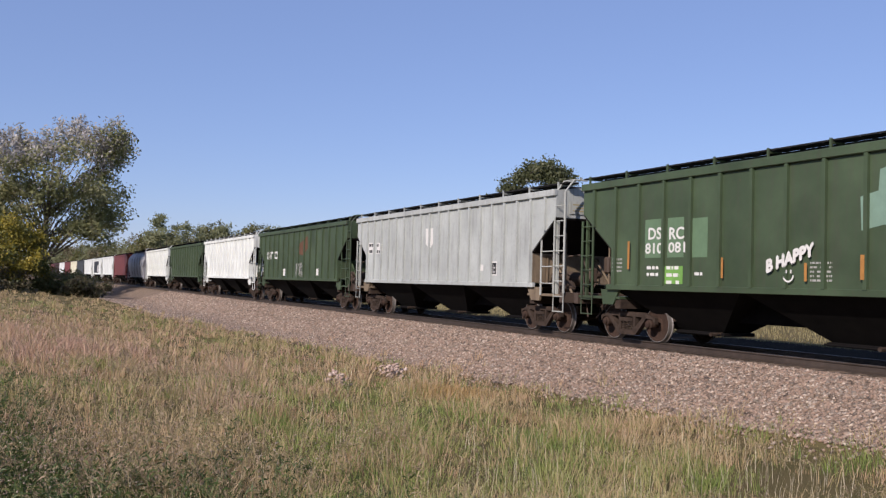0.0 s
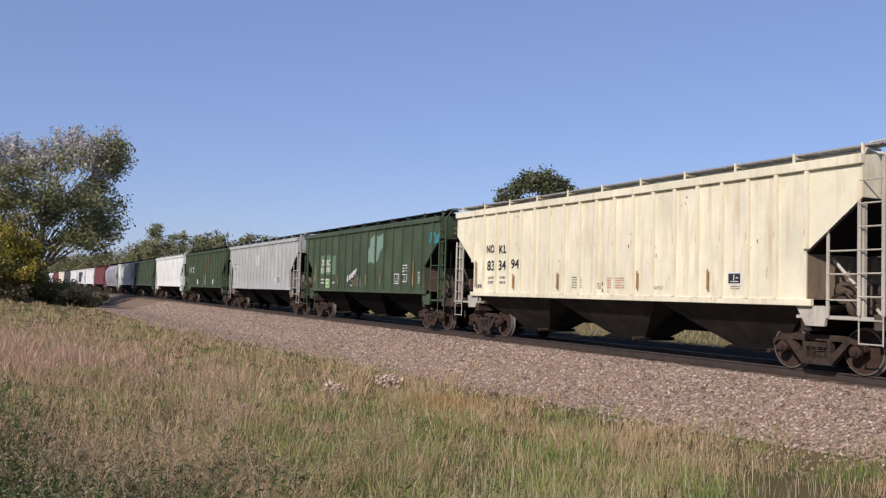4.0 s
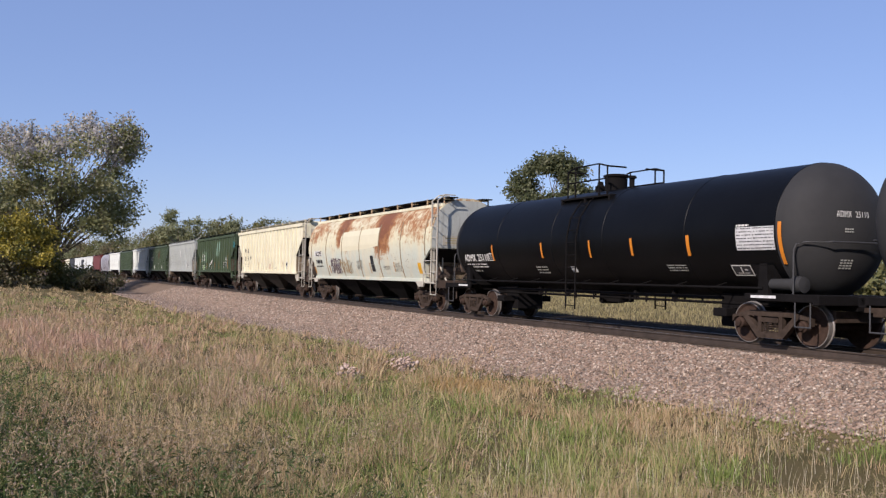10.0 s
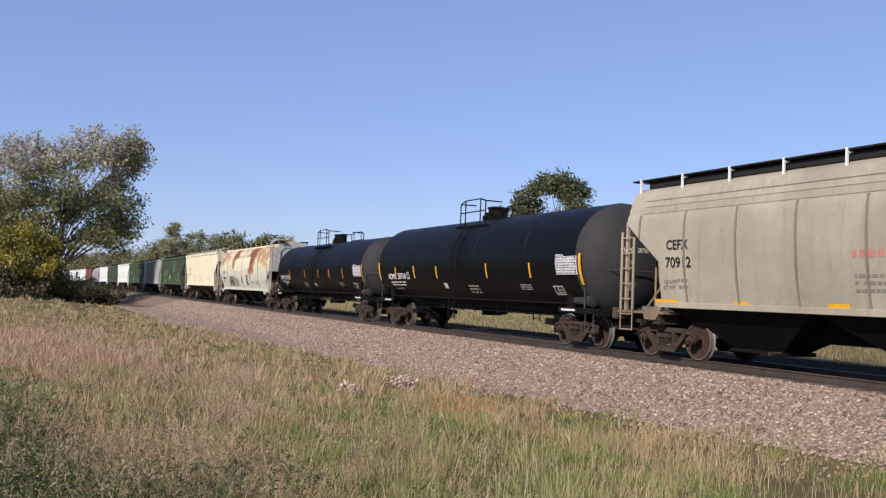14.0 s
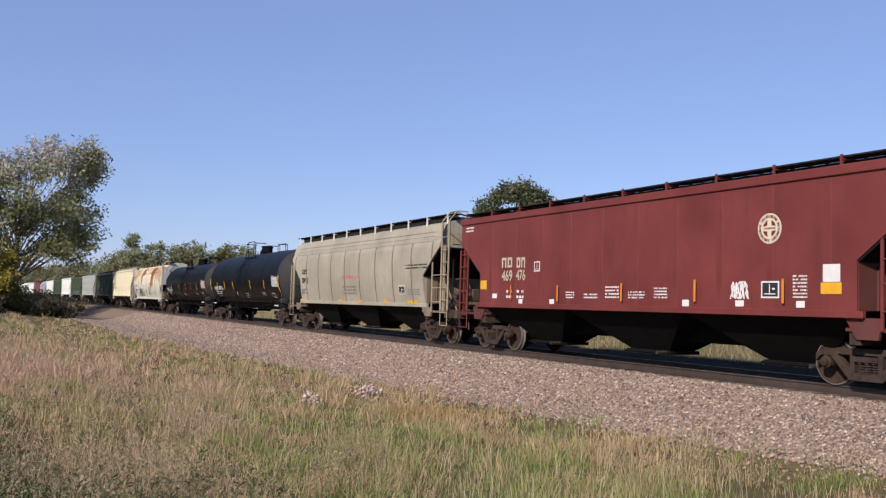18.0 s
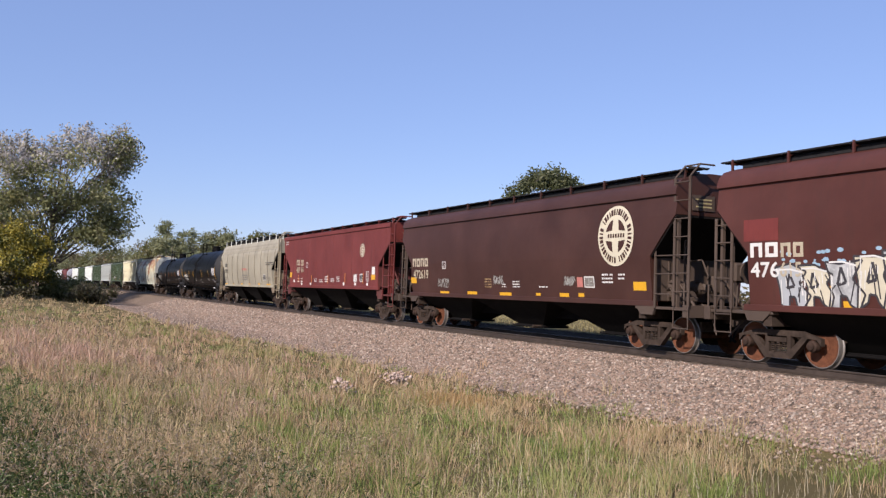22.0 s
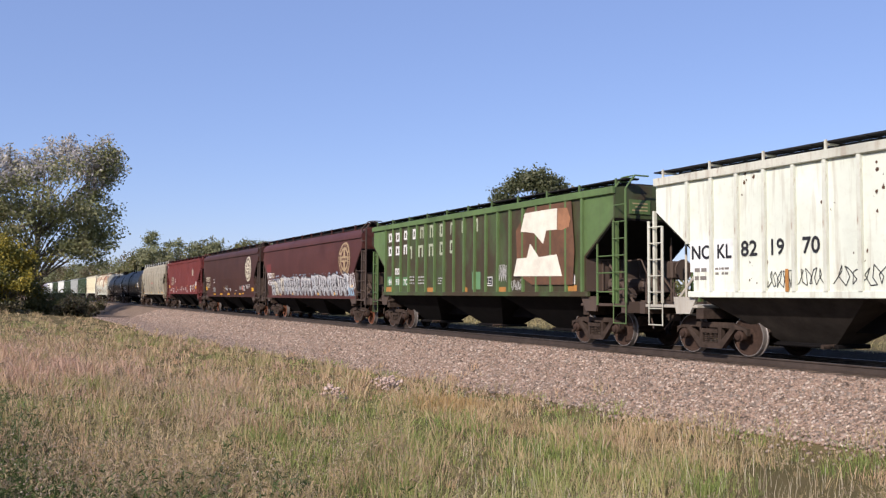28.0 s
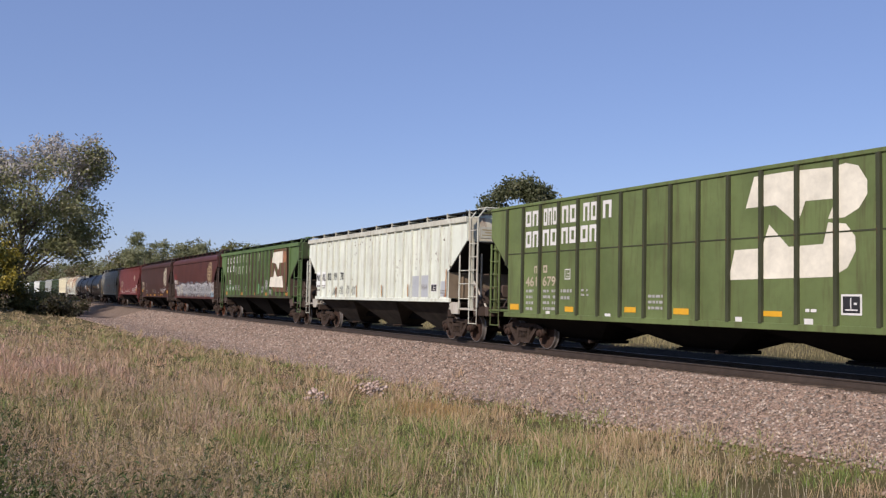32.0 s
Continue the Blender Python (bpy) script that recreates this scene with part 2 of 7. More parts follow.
def soft(a):
    return np.array([noise.noise(Vector(p)) for p in a])


def raw_mesh(name, verts, faces, mat):
    me = bpy.data.meshes.new(name)
    me.from_pydata(verts, [], faces)
    me.materials.append(mat)
    return me


def fast_mesh(name, v, tris, mats, index=None):
    """Triangles from arrays."""
    me = bpy.data.meshes.new(name)
    me.vertices.add(len(v))
    me.vertices.foreach_set("co", np.asarray(v, np.float32).ravel())
    me.loops.add(len(tris) * 3)
    me.loops.foreach_set("vertex_index", np.asarray(tris, np.int32).ravel())
    me.polygons.add(len(tris))
    me.polygons.foreach_set("loop_start", np.arange(0, len(tris) * 3, 3, dtype=np.int32))
    if index is not None:
        me.polygons.foreach_set("material_index", np.asarray(index, np.int32))
    for m in mats if isinstance(mats, (list, tuple)) else (mats,):
        me.materials.append(m)
    me.update(calc_edges=True)
    me.validate()
    return me


def sheet(name, s_list, l_list, mat, lift=0.0, rough=0.0):
    rows_, faces = [], []
    for s in s_list:
        for l in l_list:
            x, y, _ = along(s, l)
            z = float(rise(l)) + lift
            if rough and abs(l) > 5:
                z += rough * noise.noise((x * 0.35, y * 0.35, 0)) + rough * 1.5 * noise.noise((x * 0.08, y * 0.08, 3))
            rows_.append((float(x), float(y), z))
    n = len(l_list)
    for i in range(len(s_list) - 1):
        for j in range(n - 1):
            a = i * n + j
            faces.append((a, a + n, a + n + 1, a + 1))
    return raw_mesh(name, rows_, faces, mat)


_sl = sorted({*range(-600, -40, 60), *np.arange(-40, 120, 1.5), *range(120, 400, 10), *range(400, 1400, 60)})
_ll = sorted({*L_STEP, *np.arange(-9, -2.5, 1.5), *np.arange(2.1, 16, 0.7), *range(16, 30, 2), -1200, -800, -200, -120, 200, 800, 1200})
ground = tagged(new("ground", sheet("ground", _sl, _ll, M_SOIL, -0.01, 0.014)), "uneven autumn grassland with dry soil beside the railway", "ground", kind="structure")

# ballast bed over the ground, along the line
bl = [-7.4, -6.4, -5.4, -4.6, -3.9, -3.2, -2.6, -2.15, -1.55, -0.8, 0, 0.8, 1.55, 2.1, 2.6, 3.2, 3.9, 4.4, 4.8, 5.2, 6.0, 6.8]
_v, _f = [], []
_bs = list(np.arange(-80, 150, 1.0)) + list(range(150, 470, 10))
for s in _bs:
    for l in bl + [float(toe(s)) * 0.93, float(toe(s))]:
        if l > 3.0:
            l = min(l, float(toe(s)))
        x, y, _ = along(s, l)
        _v.append((float(x), float(y), float(rise(l)) + 0.012 + 0.02 * noise.noise((x * 2, y * 2, 0))))
_n = len(bl) + 2
for i in range(len(_bs) - 1):
    for j in range(_n - 1):
        a = i * _n + j
        _f.append((a, a + _n, a + _n + 1, a + 1))
_bed = raw_mesh("ballast_bed", _v, _f, M_BALLAST)
# dark bands: oily bed between rails, train's shadow painted on the far side
_bed.materials.append(M_OILSHADE)
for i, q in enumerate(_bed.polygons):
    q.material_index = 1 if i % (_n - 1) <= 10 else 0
tagged(new("ballast_bed", _bed), "sloping bed of pinkish crushed stone under the rails", "ballast", kind="structure")

# loose stones on the shoulder: too many to count
rng = np.random.default_rng(4)
OCT = np.array([(1, 0, 0), (-1, 0, 0), (0, 1, 0), (0, -1, 0), (0, 0, 1), (0, 0, -1)], float)
OTR = np.array([(0, 2, 4), (2, 1, 4), (1, 3, 4), (3, 0, 4), (2, 0, 5), (1, 2, 5), (3, 1, 5), (0, 3, 5)])


def stones(name, label, s, l, size, mat, z0=0.0):
    n = len(s)
    x, y, _ = along(s, l)
    z = rise(l) + z0
    jit = OCT[None] * rng.uniform(0.55, 1.25, (n, 6, 1)) + rng.normal(0, 0.16, (n, 6, 3))
    ang = rng.uniform(0, 6.28, n)
    c, q = np.cos(ang)[:, None], np.sin(ang)[:, None]
    tilt = rng.uniform(-0.9, 0.9, n)
    ct, st = np.cos(tilt)[:, None], np.sin(tilt)[:, None]
    a = np.stack([jit[..., 0] * c - jit[..., 1] * q, jit[..., 0] * q + jit[..., 1] * c, jit[..., 2] * 0.75], -1)
    a = np.stack([a[..., 0], a[..., 1] * ct - a[..., 2] * st, a[..., 1] * st + a[..., 2] * ct], -1)
    v = a * size[:, None, None] + np.stack([x, y, z + size * 0.25], -1)[:, None]
    tr = (OTR[None] + (np.arange(n) * 6)[:, None, None]).reshape(-1, 3)
    return tagged(new(name, fast_mesh(name, v.reshape(-1, 3), tr, mat)), label, "stones", kind="stuff")


M_STONE = leafy("ballast_stones", [(0.063, 0.046, 0.034), (0.19, 0.131, 0.094), (0.26, 0.176, 0.127), (0.305, 0.22, 0.16), (0.145, 0.12, 0.096), (0.49, 0.395, 0.31)], 0.85, 0.0)
n = 150000
s_ = 12 + 95 * rng.random(n) ** 1.7
l_ = 1.35 + rng.random(n) * (toe(s_) + 0.25 - 1.35)
stones("ballast_stones", "loose pinkish-grey crushed stones on the track shoulder", s_, l_, rng.uniform(0.018, 0.043, n) * (1 + s_ / 90), M_STONE)
n = 2600
s_ = 10 + 65 * rng.random(n)
stones("scattered_stones", "stray stones rolled down into the dry grass", s_, toe(s_) + np.abs(rng.normal(0, 0.55, n)), rng.uniform(0.025, 0.06, n), M_STONE)

# rails and ties
rail_prof = [(-0.07, -0.18), (0.07, -0.18), (0.07, -0.165), (0.015, -0.14), (0.012, -0.045), (0.036, -0.03), (0.036, -0.003), (0.028, 0.0), (-0.028, 0.0), (-0.036, -0.003), (-0.036, -0.03), (-0.012, -0.045), (-0.015, -0.14), (-0.07, -0.165)]
track = tagged(new("railway_track"), "steel rails spiked to dark timber ties on stone", "track", kind="structure")
_rs = list(range(-300, 480, 6))
for side in (0.753, -0.753):
    v, f = [], []
    for s in _rs:
        for a, z in rail_prof:
            x, y, _ = along(s, side + a)
            v.append((float(x), float(y), z))
    m = len(rail_prof)
    for i in range(len(_rs) - 1):
        for j in range(m):
            f.append((i * m + j, i * m + (j + 1) % m, (i + 1) * m + (j + 1) % m, (i + 1) * m + j))
    me = raw_mesh("rail", v, f, M_RAIL)
    me.materials.append(M_RAILHEAD)
    for i, p in enumerate(me.polygons):
        p.material_index = 1 if i % m in (6, 7, 8) else 0
    part("rail", me, None, track)
tie_me = mesh_of("tie", bevelled(box(bmesh.new(), -0.115, 0.115, -1.3, 1.3, -0.36, -0.178), 0.012), M_TIE)
for i in range(250):
    s = -6 + i * 0.53
    t_ = part("tie", tie_me, None, track)
    t_.matrix_basis = track_pose(s) @ pose(random.uniform(-0.02, 0.02), random.uniform(-0.03, 0.05), random.uniform(-0.01, 0.0), 0, 0, random.uniform(-1, 1))


# ---- grass: too many blades to count ----
def blades(name, label, x, y, h, w, mat, lean=0.35, away=None):
    """Bent blades; away: the way each one leans from the middle of its tuft."""
    n = len(x)
    ang, tip = rng.uniform(0, 6.28, n), rng.normal(0, lean, (n, 2)) * h[:, None]
    if away is not None:
        tip += away * h[:, None]
    s, l = plan_to_track(x, y)
    z = rise(l) - 0.03
    dx, dy = np.cos(ang) * w / 2, np.sin(ang) * w / 2
    v = np.zeros((n, 5, 3))
    v[:, 0] = np.stack([x - dx, y - dy, z], -1)
    v[:, 1] = np.stack([x + dx, y + dy, z], -1)
    v[:, 2] = np.stack([x - dx * 0.8 + tip[:, 0] * 0.3, y - dy * 0.8 + tip[:, 1] * 0.3, z + h * 0.6], -1)
    v[:, 3] = np.stack([x + dx * 0.8 + tip[:, 0] * 0.3, y + dy * 0.8 + tip[:, 1] * 0.3, z + h * 0.6], -1)
    v[:, 4] = np.stack([x + tip[:, 0], y + tip[:, 1], z + h], -1)
    tr = np.array([(0, 1, 3), (0, 3, 2), (2, 3, 4)])
    return tagged(new(name, fast_mesh(name, v.reshape(-1, 3), (tr[None] + (np.arange(n) * 5)[:, None, None]).reshape(-1, 3), mat)), label, "grass", kind="stuff")


def spread(n, near, far, lo=-0.62, hi=0.62):
    """Places in front of the eye, evenly thick to it."""
    d = near * (far / near) ** rng.random(n)
    return d * rng.uniform(lo, hi, n), d


def patch(x, y, k, seed):
    return soft(np.stack([x * k, y * k, np.full(len(x), seed)], -1))


def keep_grass(x, y, w, edge=0.25):
    s, l = plan_to_track(x, y)
    ok = (l > toe(s) + 0.5 * patch(x, y, 0.6, 77) + rng.normal(0, edge, len(x))) & (rng.random(len(x)) < w)
    return x[ok], y[ok]


def blob(u, d, u0, d0, su, sd):
    return np.exp(-(((u - u0) / su) ** 2) - ((np.log(d / d0)) / sd) ** 2)


def tufts(name, label, x, y, per, low, high, radius, width, mat, lean=0.3, splay=0.5):
    """Tufts of blades of one height each, leaning outwards."""
    n = len(x)
    tall = (rng.uniform(0, 1, n) ** 1.6 * (high - low) + low) * np.clip(0.95 + 1.3 * patch(x, y, 1.1, 5), 0.45, 1.8)
    off = rng.normal(0, 1, (n, per, 2)) * (radius * (0.5 + rng.random(n)))[:, None, None]
    size = np.linalg.norm(off, axis=-1, keepdims=True)
    away = (off / np.maximum(size, 1e-6) * np.minimum(size / radius, 1.5) * splay).reshape(-1, 2)
    px, py = (x[:, None] + off[..., 0]).ravel(), (y[:, None] + off[..., 1]).ravel()
    h = (tall[:, None] * rng.uniform(0.45, 1.1, (n, per))).ravel()
    return blades(name, label, px, py, h, np.maximum(width, py * 0.0007), mat, lean, away)


M_GREEN = leafy("green_grass", [(0.06, 0.10, 0.02), (0.13, 0.19, 0.04), (0.21, 0.26, 0.06), (0.32, 0.325, 0.11), (0.48, 0.42, 0.2)], 0.6, 0.3, 1.1)
M_DRY = leafy("dry_grass", [(0.20, 0.14, 0.065), (0.36, 0.26, 0.135), (0.50, 0.375, 0.21), (0.26, 0.23, 0.085), (0.62, 0.48, 0.30)], 0.7, 0.3, 0.9)
M_RED = leafy("reddish_grass", [(0.24, 0.145, 0.075), (0.41, 0.26, 0.145), (0.53, 0.37, 0.235), (0.32, 0.24, 0.105)], 0.7, 0.3, 1.0)
M_GREY = leafy("greyish_weed_leaves", [(0.10, 0.076, 0.04), (0.26, 0.195, 0.12), (0.44, 0.33, 0.22), (0.20, 0.185, 0.07), (0.40, 0.30, 0.18), (0.66, 0.53, 0.38)], 0.8, 0.3, 1.3)
M_SEED = leafy("seedhead_fluff", [(0.24, 0.18, 0.135), (0.35, 0.28, 0.215), (0.50, 0.43, 0.345)], 0.9, 0.2, 1.0)
M_WEED = leafy("dark_weed_leaves", [(0.02, 0.035, 0.01), (0.045, 0.075, 0.018), (0.085, 0.12, 0.03), (0.16, 0.17, 0.065)], 0.6, 0.25, 1.5)
M_VERGE = leafy("pale_olive_grass", [(0.15, 0.13, 0.055), (0.26, 0.22, 0.095), (0.36, 0.30, 0.145), (0.14, 0.145, 0.052)], 0.7, 0.25, 0.4)
M_GOLD = leafy("golden_grass", [(0.30, 0.19, 0.07), (0.46, 0.30, 0.12), (0.34, 0.26, 0.13)], 0.7, 0.3)
M_LIMEG = leafy("yellow_green_grass", [(0.18, 0.19, 0.06), (0.28, 0.27, 0.09), (0.38, 0.34, 0.15)], 0.6, 0.3, 0.5)
M_STEM = leafy("pale_bleached_stems", [(0.36, 0.30, 0.19), (0.52, 0.45, 0.31), (0.62, 0.55, 0.41)], 0.7, 0.2)


def leafy_weeds(name, label, x, y, low, high, per, leaf, mat, droop=0.4):
    """Bent stems hung with small curled leaves, thickest towards the top."""
    n = len(x)
    h = (rng.uniform(0, 1, n) ** 1.3 * (high - low) + low) * np.clip(0.95 + 1.3 * patch(x, y, 1.1, 5), 0.45, 1.8)
    _, l = plan_to_track(x, y)
    z = rise(l) - 0.03
    tip = rng.normal(0, 0.28, (n, 2)) * h[:, None]
    u = rng.uniform(0.25, 1.0, (n, per)) ** 0.8
    c = np.stack([x[:, None] + tip[:, :1] * u ** 1.6, y[:, None] + tip[:, 1:] * u ** 1.6, z[:, None] + h[:, None] * u], -1)
    c += rng.normal(0, 0.022, c.shape)
    a = rng.normal(0, 1, c.shape)
    a[..., 2] = a[..., 2] * 1.1 + np.where(rng.random((n, per)) < droop, -0.9, 1.1)
    a /= np.linalg.norm(a, axis=-1, keepdims=True)
    b = np.cross(a, rng.normal(0, 1, c.shape))
    b /= np.linalg.norm(b, axis=-1, keepdims=True)
    size = (leaf * rng.uniform(0.5, 1.4, (n, per)))[..., None]
    wide = np.maximum(0.08 * size, (y * 0.0003)[:, None, None])
    q = np.stack([c, c + a * size * 0.5 + b * wide, c + a * size + np.array([0, 0, -0.25]) * size, c + a * size * 0.5 - b * wide], 2).reshape(-1, 4, 3)
    m = len(q)
    tr = (np.array([(0, 1, 2), (0, 2, 3)])[None] + (np.arange(m) * 4)[:, None, None]).reshape(-1, 3)
    w = np.maximum(0.0025, y * 0.0003)
    foot = np.stack([x, y, z], -1)
    mid = np.stack([x + tip[:, 0] * 0.33, y + tip[:, 1] * 0.33, z + h * 0.5], -1)
    top = np.stack([x + tip[:, 0], y + tip[:, 1], z + h], -1)
    side = np.stack([w, np.zeros(n), np.zeros(n)], -1)
    st = np.stack([foot - side, foot + side, mid - side, mid + side, top], 1).reshape(-1, 3)
    ts = (np.array([(0, 1, 3), (0, 3, 2), (2, 3, 4)])[None] + (np.arange(n) * 5)[:, None, None]).reshape(-1, 3) + 4 * m
    me = fast_mesh(name, np.concatenate([q.reshape(-1, 3), st]), np.concatenate([tr, ts]), mat)
    return tagged(new(name, me), label, "weeds", kind="stuff")


def zones(x, y, *spots):
    """Sum of soft spots (weight, across, depth, half width, half depth)."""
    return sum(k * blob(x / y, y, u0, d0, su, sd) for k, u0, d0, su, sd in spots)


WEEDY = ((1.0, -0.36, 7.8, 0.2, 0.3), (0.7, -0.30, 16.5, 0.13, 0.22), (0.25, -0.46, 24, 0.16, 0.4))
BARE = (0.40, 11.0, 0.13, 0.16)
x, y = spread(17000, 5.2, 58)
w = np.clip(0.3 + 1.5 * patch(x, y, 0.5, 1) + zones(x, y, (1.2, 0.05, 11, 0.2, 0.34), (0.8, -0.13, 13.5, 0.14, 0.35), (-0.5, -0.42, 21, 0.16, 0.3), (0.7, -0.52, 11, 0.09, 0.4), (0.5, 0.18, 8.5, 0.12, 0.3), (-0.7, *BARE), (-0.5, -0.37, 8.6, 0.16, 0.3), (-0.5, -0.2, 8.8, 0.07, 0.2)), 0, 1)
x, y = keep_grass(x, y, w)
tufts("green_grass", "patches of short green grass in the field", x, y, 13, 0.06, 0.28, 0.09, 0.004, M_GREEN, 0.26, 0.4)
x, y = spread(19000, 5.2, 96)
w = np.clip(0.36 + 1.5 * patch(x, y, 0.5, 7) + zones(x, y, (1.0, -0.42, 55, 0.25, 0.7), (0.5, -0.15, 22, 0.15, 0.4), (0.7, 0.27, 14.5, 0.12, 0.25), (0.6, -0.2, 8.8, 0.09, 0.25), (-0.6, *BARE)), 0.04, 1)
x, y = keep_grass(x, y, w, 0.5)
tufts("dry_grass", "tan dry grass over the whole field", x, y, 13, 0.06, 0.38, 0.10, 0.004, M_DRY, 0.26, 0.4)
x, y = spread(11000, 7.0, 70)
w = np.clip(0.05 + 1.2 * patch(x, y, 0.45, 13) + zones(x, y, (1.0, -0.43, 20.5, 0.05, 0.14), (0.9, -0.42, 26, 0.2, 0.45), (-0.8, 0.35, 9, 0.25, 0.4), (0.9, 0.04, 21.5, 0.1, 0.14), (0.9, 0.28, 16.5, 0.1, 0.12), (0.6, -0.02, 24, 0.12, 0.3)), 0, 1)
x, y = keep_grass(x, y, w, 0.8)
tufts("reddish_grass", "reddish-brown autumn grass in drifts", x, y, 14, 0.08, 0.36, 0.11, 0.004, M_RED, 0.26, 0.4)
x, y = spread(3200, 26, 62, -0.5, -0.08)
x, y = keep_grass(x, y, np.clip(zones(x, y, (0.5, -0.33, 40, 0.06, 0.12), (0.3, -0.22, 31, 0.05, 0.1)), 0, 1))
tufts("yellow_green_grass", "band of yellowish green grass by the stones", x, y, 12, 0.1, 0.34, 0.14, 0.006, M_LIMEG)
# a pinkish drift of seeding grass on the low side
M_PINK = leafy("pinkish_seed_grass", [(0.30, 0.17, 0.10), (0.44, 0.27, 0.18), (0.56, 0.39, 0.29), (0.36, 0.22, 0.13)], 0.7, 0.3, 1.2)
x, y = spread(4200, 13, 40, -0.6, -0.12)
x, y = keep_grass(x, y, np.clip(zones(x, y, (1.3, -0.43, 20.5, 0.045, 0.14), (0.5, -0.47, 25, 0.12, 0.25), (0.35, -0.27, 19, 0.09, 0.16)) + 0.5 * patch(x, y, 0.7, 61), 0, 1))
tufts("pink_grass", "pinkish seeding grass in a low drift", x, y, 14, 0.14, 0.42, 0.12, 0.004, M_PINK, 0.22, 0.35)
# brown stems standing in small groups, and the golden tuft
for px, py in ((-2.42, 13.15), (-0.62, 11.9)):
    x, y = rng.normal(px, 0.2, 420), rng.normal(py, 0.28, 420)
    blades("brown_tuft", "tuft of rusty brown dead stems", x, y, rng.uniform(0.1, 0.34, 420), np.full(420, 0.007), M_RED, 0.2)
x, y = rng.normal(0.13, 0.42, 1500), rng.normal(18.9, 0.6, 1500)
blades("golden_tuft", "golden tuft of dry grass", x, y, rng.uniform(0.1, 0.3, 1500), np.full(1500, 0.012), M_GOLD)
x, y = rng.normal(-6.8, 0.3, 420), rng.normal(17.6, 0.35, 420)
blades("pale_tuft", "pale bleached tuft among greyish weeds", x, y, rng.uniform(0.12, 0.4, 420), np.full(420, 0.014), M_LIMEG, 0.5)
# tall bleached seed stalks, one by one
x, y = spread(3600, 5.4, 24, -0.3, 0.62)
x, y = keep_grass(x, y, np.clip(0.25 + patch(x, y, 0.6, 51) + zones(x, y, (0.6, 0.3, 10, 0.25, 0.4)), 0, 1))
blades("seed_stalks", "thin bleached seed stalks above the grass", x, y, rng.uniform(0.2, 0.5, len(x)), np.maximum(0.003, y * 0.0004), M_STEM, 0.16)
# greyish dead weeds, thick on the low side of the field
x, y = spread(12500, 5.0, 40)
w = np.clip(-0.05 + 0.7 * patch(x, y, 0.55, 21) + zones(x, y, *WEEDY), 0, 1)
x, y = keep_grass(x, y, w)
leafy_weeds("grey_weeds", "greyish-brown dried weeds with curled leaves", x, y, 0.16, 0.58, 32, 0.05, M_GREY)
k = np.repeat(np.arange(len(x)), 2)
px, py = x[k] + rng.normal(0, 0.09, len(k)), y[k] + rng.normal(0, 0.09, len(k))
s_, l_ = plan_to_track(px, py)
stones("seedheads", "pale fluffy seedheads on dried weeds", s_, l_, rng.uniform(0.005, 0.012, len(k)) * np.maximum(1, py / 12), M_SEED, rng.uniform(0.12, 0.42, len(k)))
# rank green weeds low at the edge of the view
x, y = spread(5200, 5.0, 15, -0.62, 0.1)
w = np.clip(0.5 * patch(x, y, 0.8, 31) - 0.08 + zones(x, y, (1.0, -0.52, 7.0, 0.12, 0.3), (0.8, -0.52, 11, 0.08, 0.3), (0.9, -0.35, 6.7, 0.15, 0.15)), 0, 1)
x, y = keep_grass(x, y, w)
leafy_weeds("rank_weeds", "dark green leafy weeds among dried stems", x, y, 0.12, 0.46, 22, 0.065, M_WEED, 0.25)
x, y = rng.normal(-1.34, 0.09, 60), rng.normal(8.93, 0.1, 60)
leafy_weeds("green_weed", "small dark green weed standing in the grass", x, y, 0.12, 0.34, 14, 0.06, M_WEED, 0.1)
# two bare heaps of stones
M_HEAP = leafy("pinkish_heap_stones", [(0.30, 0.21, 0.165), (0.42, 0.31, 0.25), (0.52, 0.41, 0.34)], 0.85, 0.0)
for px, py, rx, ry, n in ((-1.2, 21.9, 0.12, 0.3, 120), (-2.18, 18.6, 0.11, 0.2, 70)):
    s_, l_ = plan_to_track(rng.normal(px, rx, n), rng.normal(py, ry, n))
    stones("stone_heap", "small heap of pinkish stones in the grass", s_, l_, rng.uniform(0.03, 0.065, n), M_HEAP, rng.uniform(0.04, 0.3, n))
# far side of the line
n = 90000
s_, l_ = -10 + 190 * rng.random(n), -6.9 - 42 * rng.random(n) ** 1.5
x, y, _ = along(s_, l_)
blades("far_verge_grass", "tall pale dry grass across the railway", x, y, rng.uniform(0.1, 0.26, n), np.maximum(0.012, y * 0.0005), M_VERGE, 0.35)



# ---- trees ----
def tapered(bm, pts, r0, r1, n=6):
    rings = []
    for i, p in enumerate(pts):
        d = (Vector(pts[min(i + 1, len(pts) - 1)]) - Vector(pts[max(i - 1, 0)])).normalized()
        u = d.orthogonal().normalized()
        w = d.cross(u)
        r = r0 + (r1 - r0) * i / (len(pts) - 1)
        rings.append([bm.verts.new(Vector(p) + (u * math.cos(k * 2 * math.pi / n) + w * math.sin(k * 2 * math.pi / n)) * r) for k in range(n)])
    for a, b in zip(rings, rings[1:]):
        for k in range(n):
            bm.faces.new((a[k], a[(k + 1) % n], b[(k + 1) % n], b[k]))
    bm.faces.new(rings[-1])


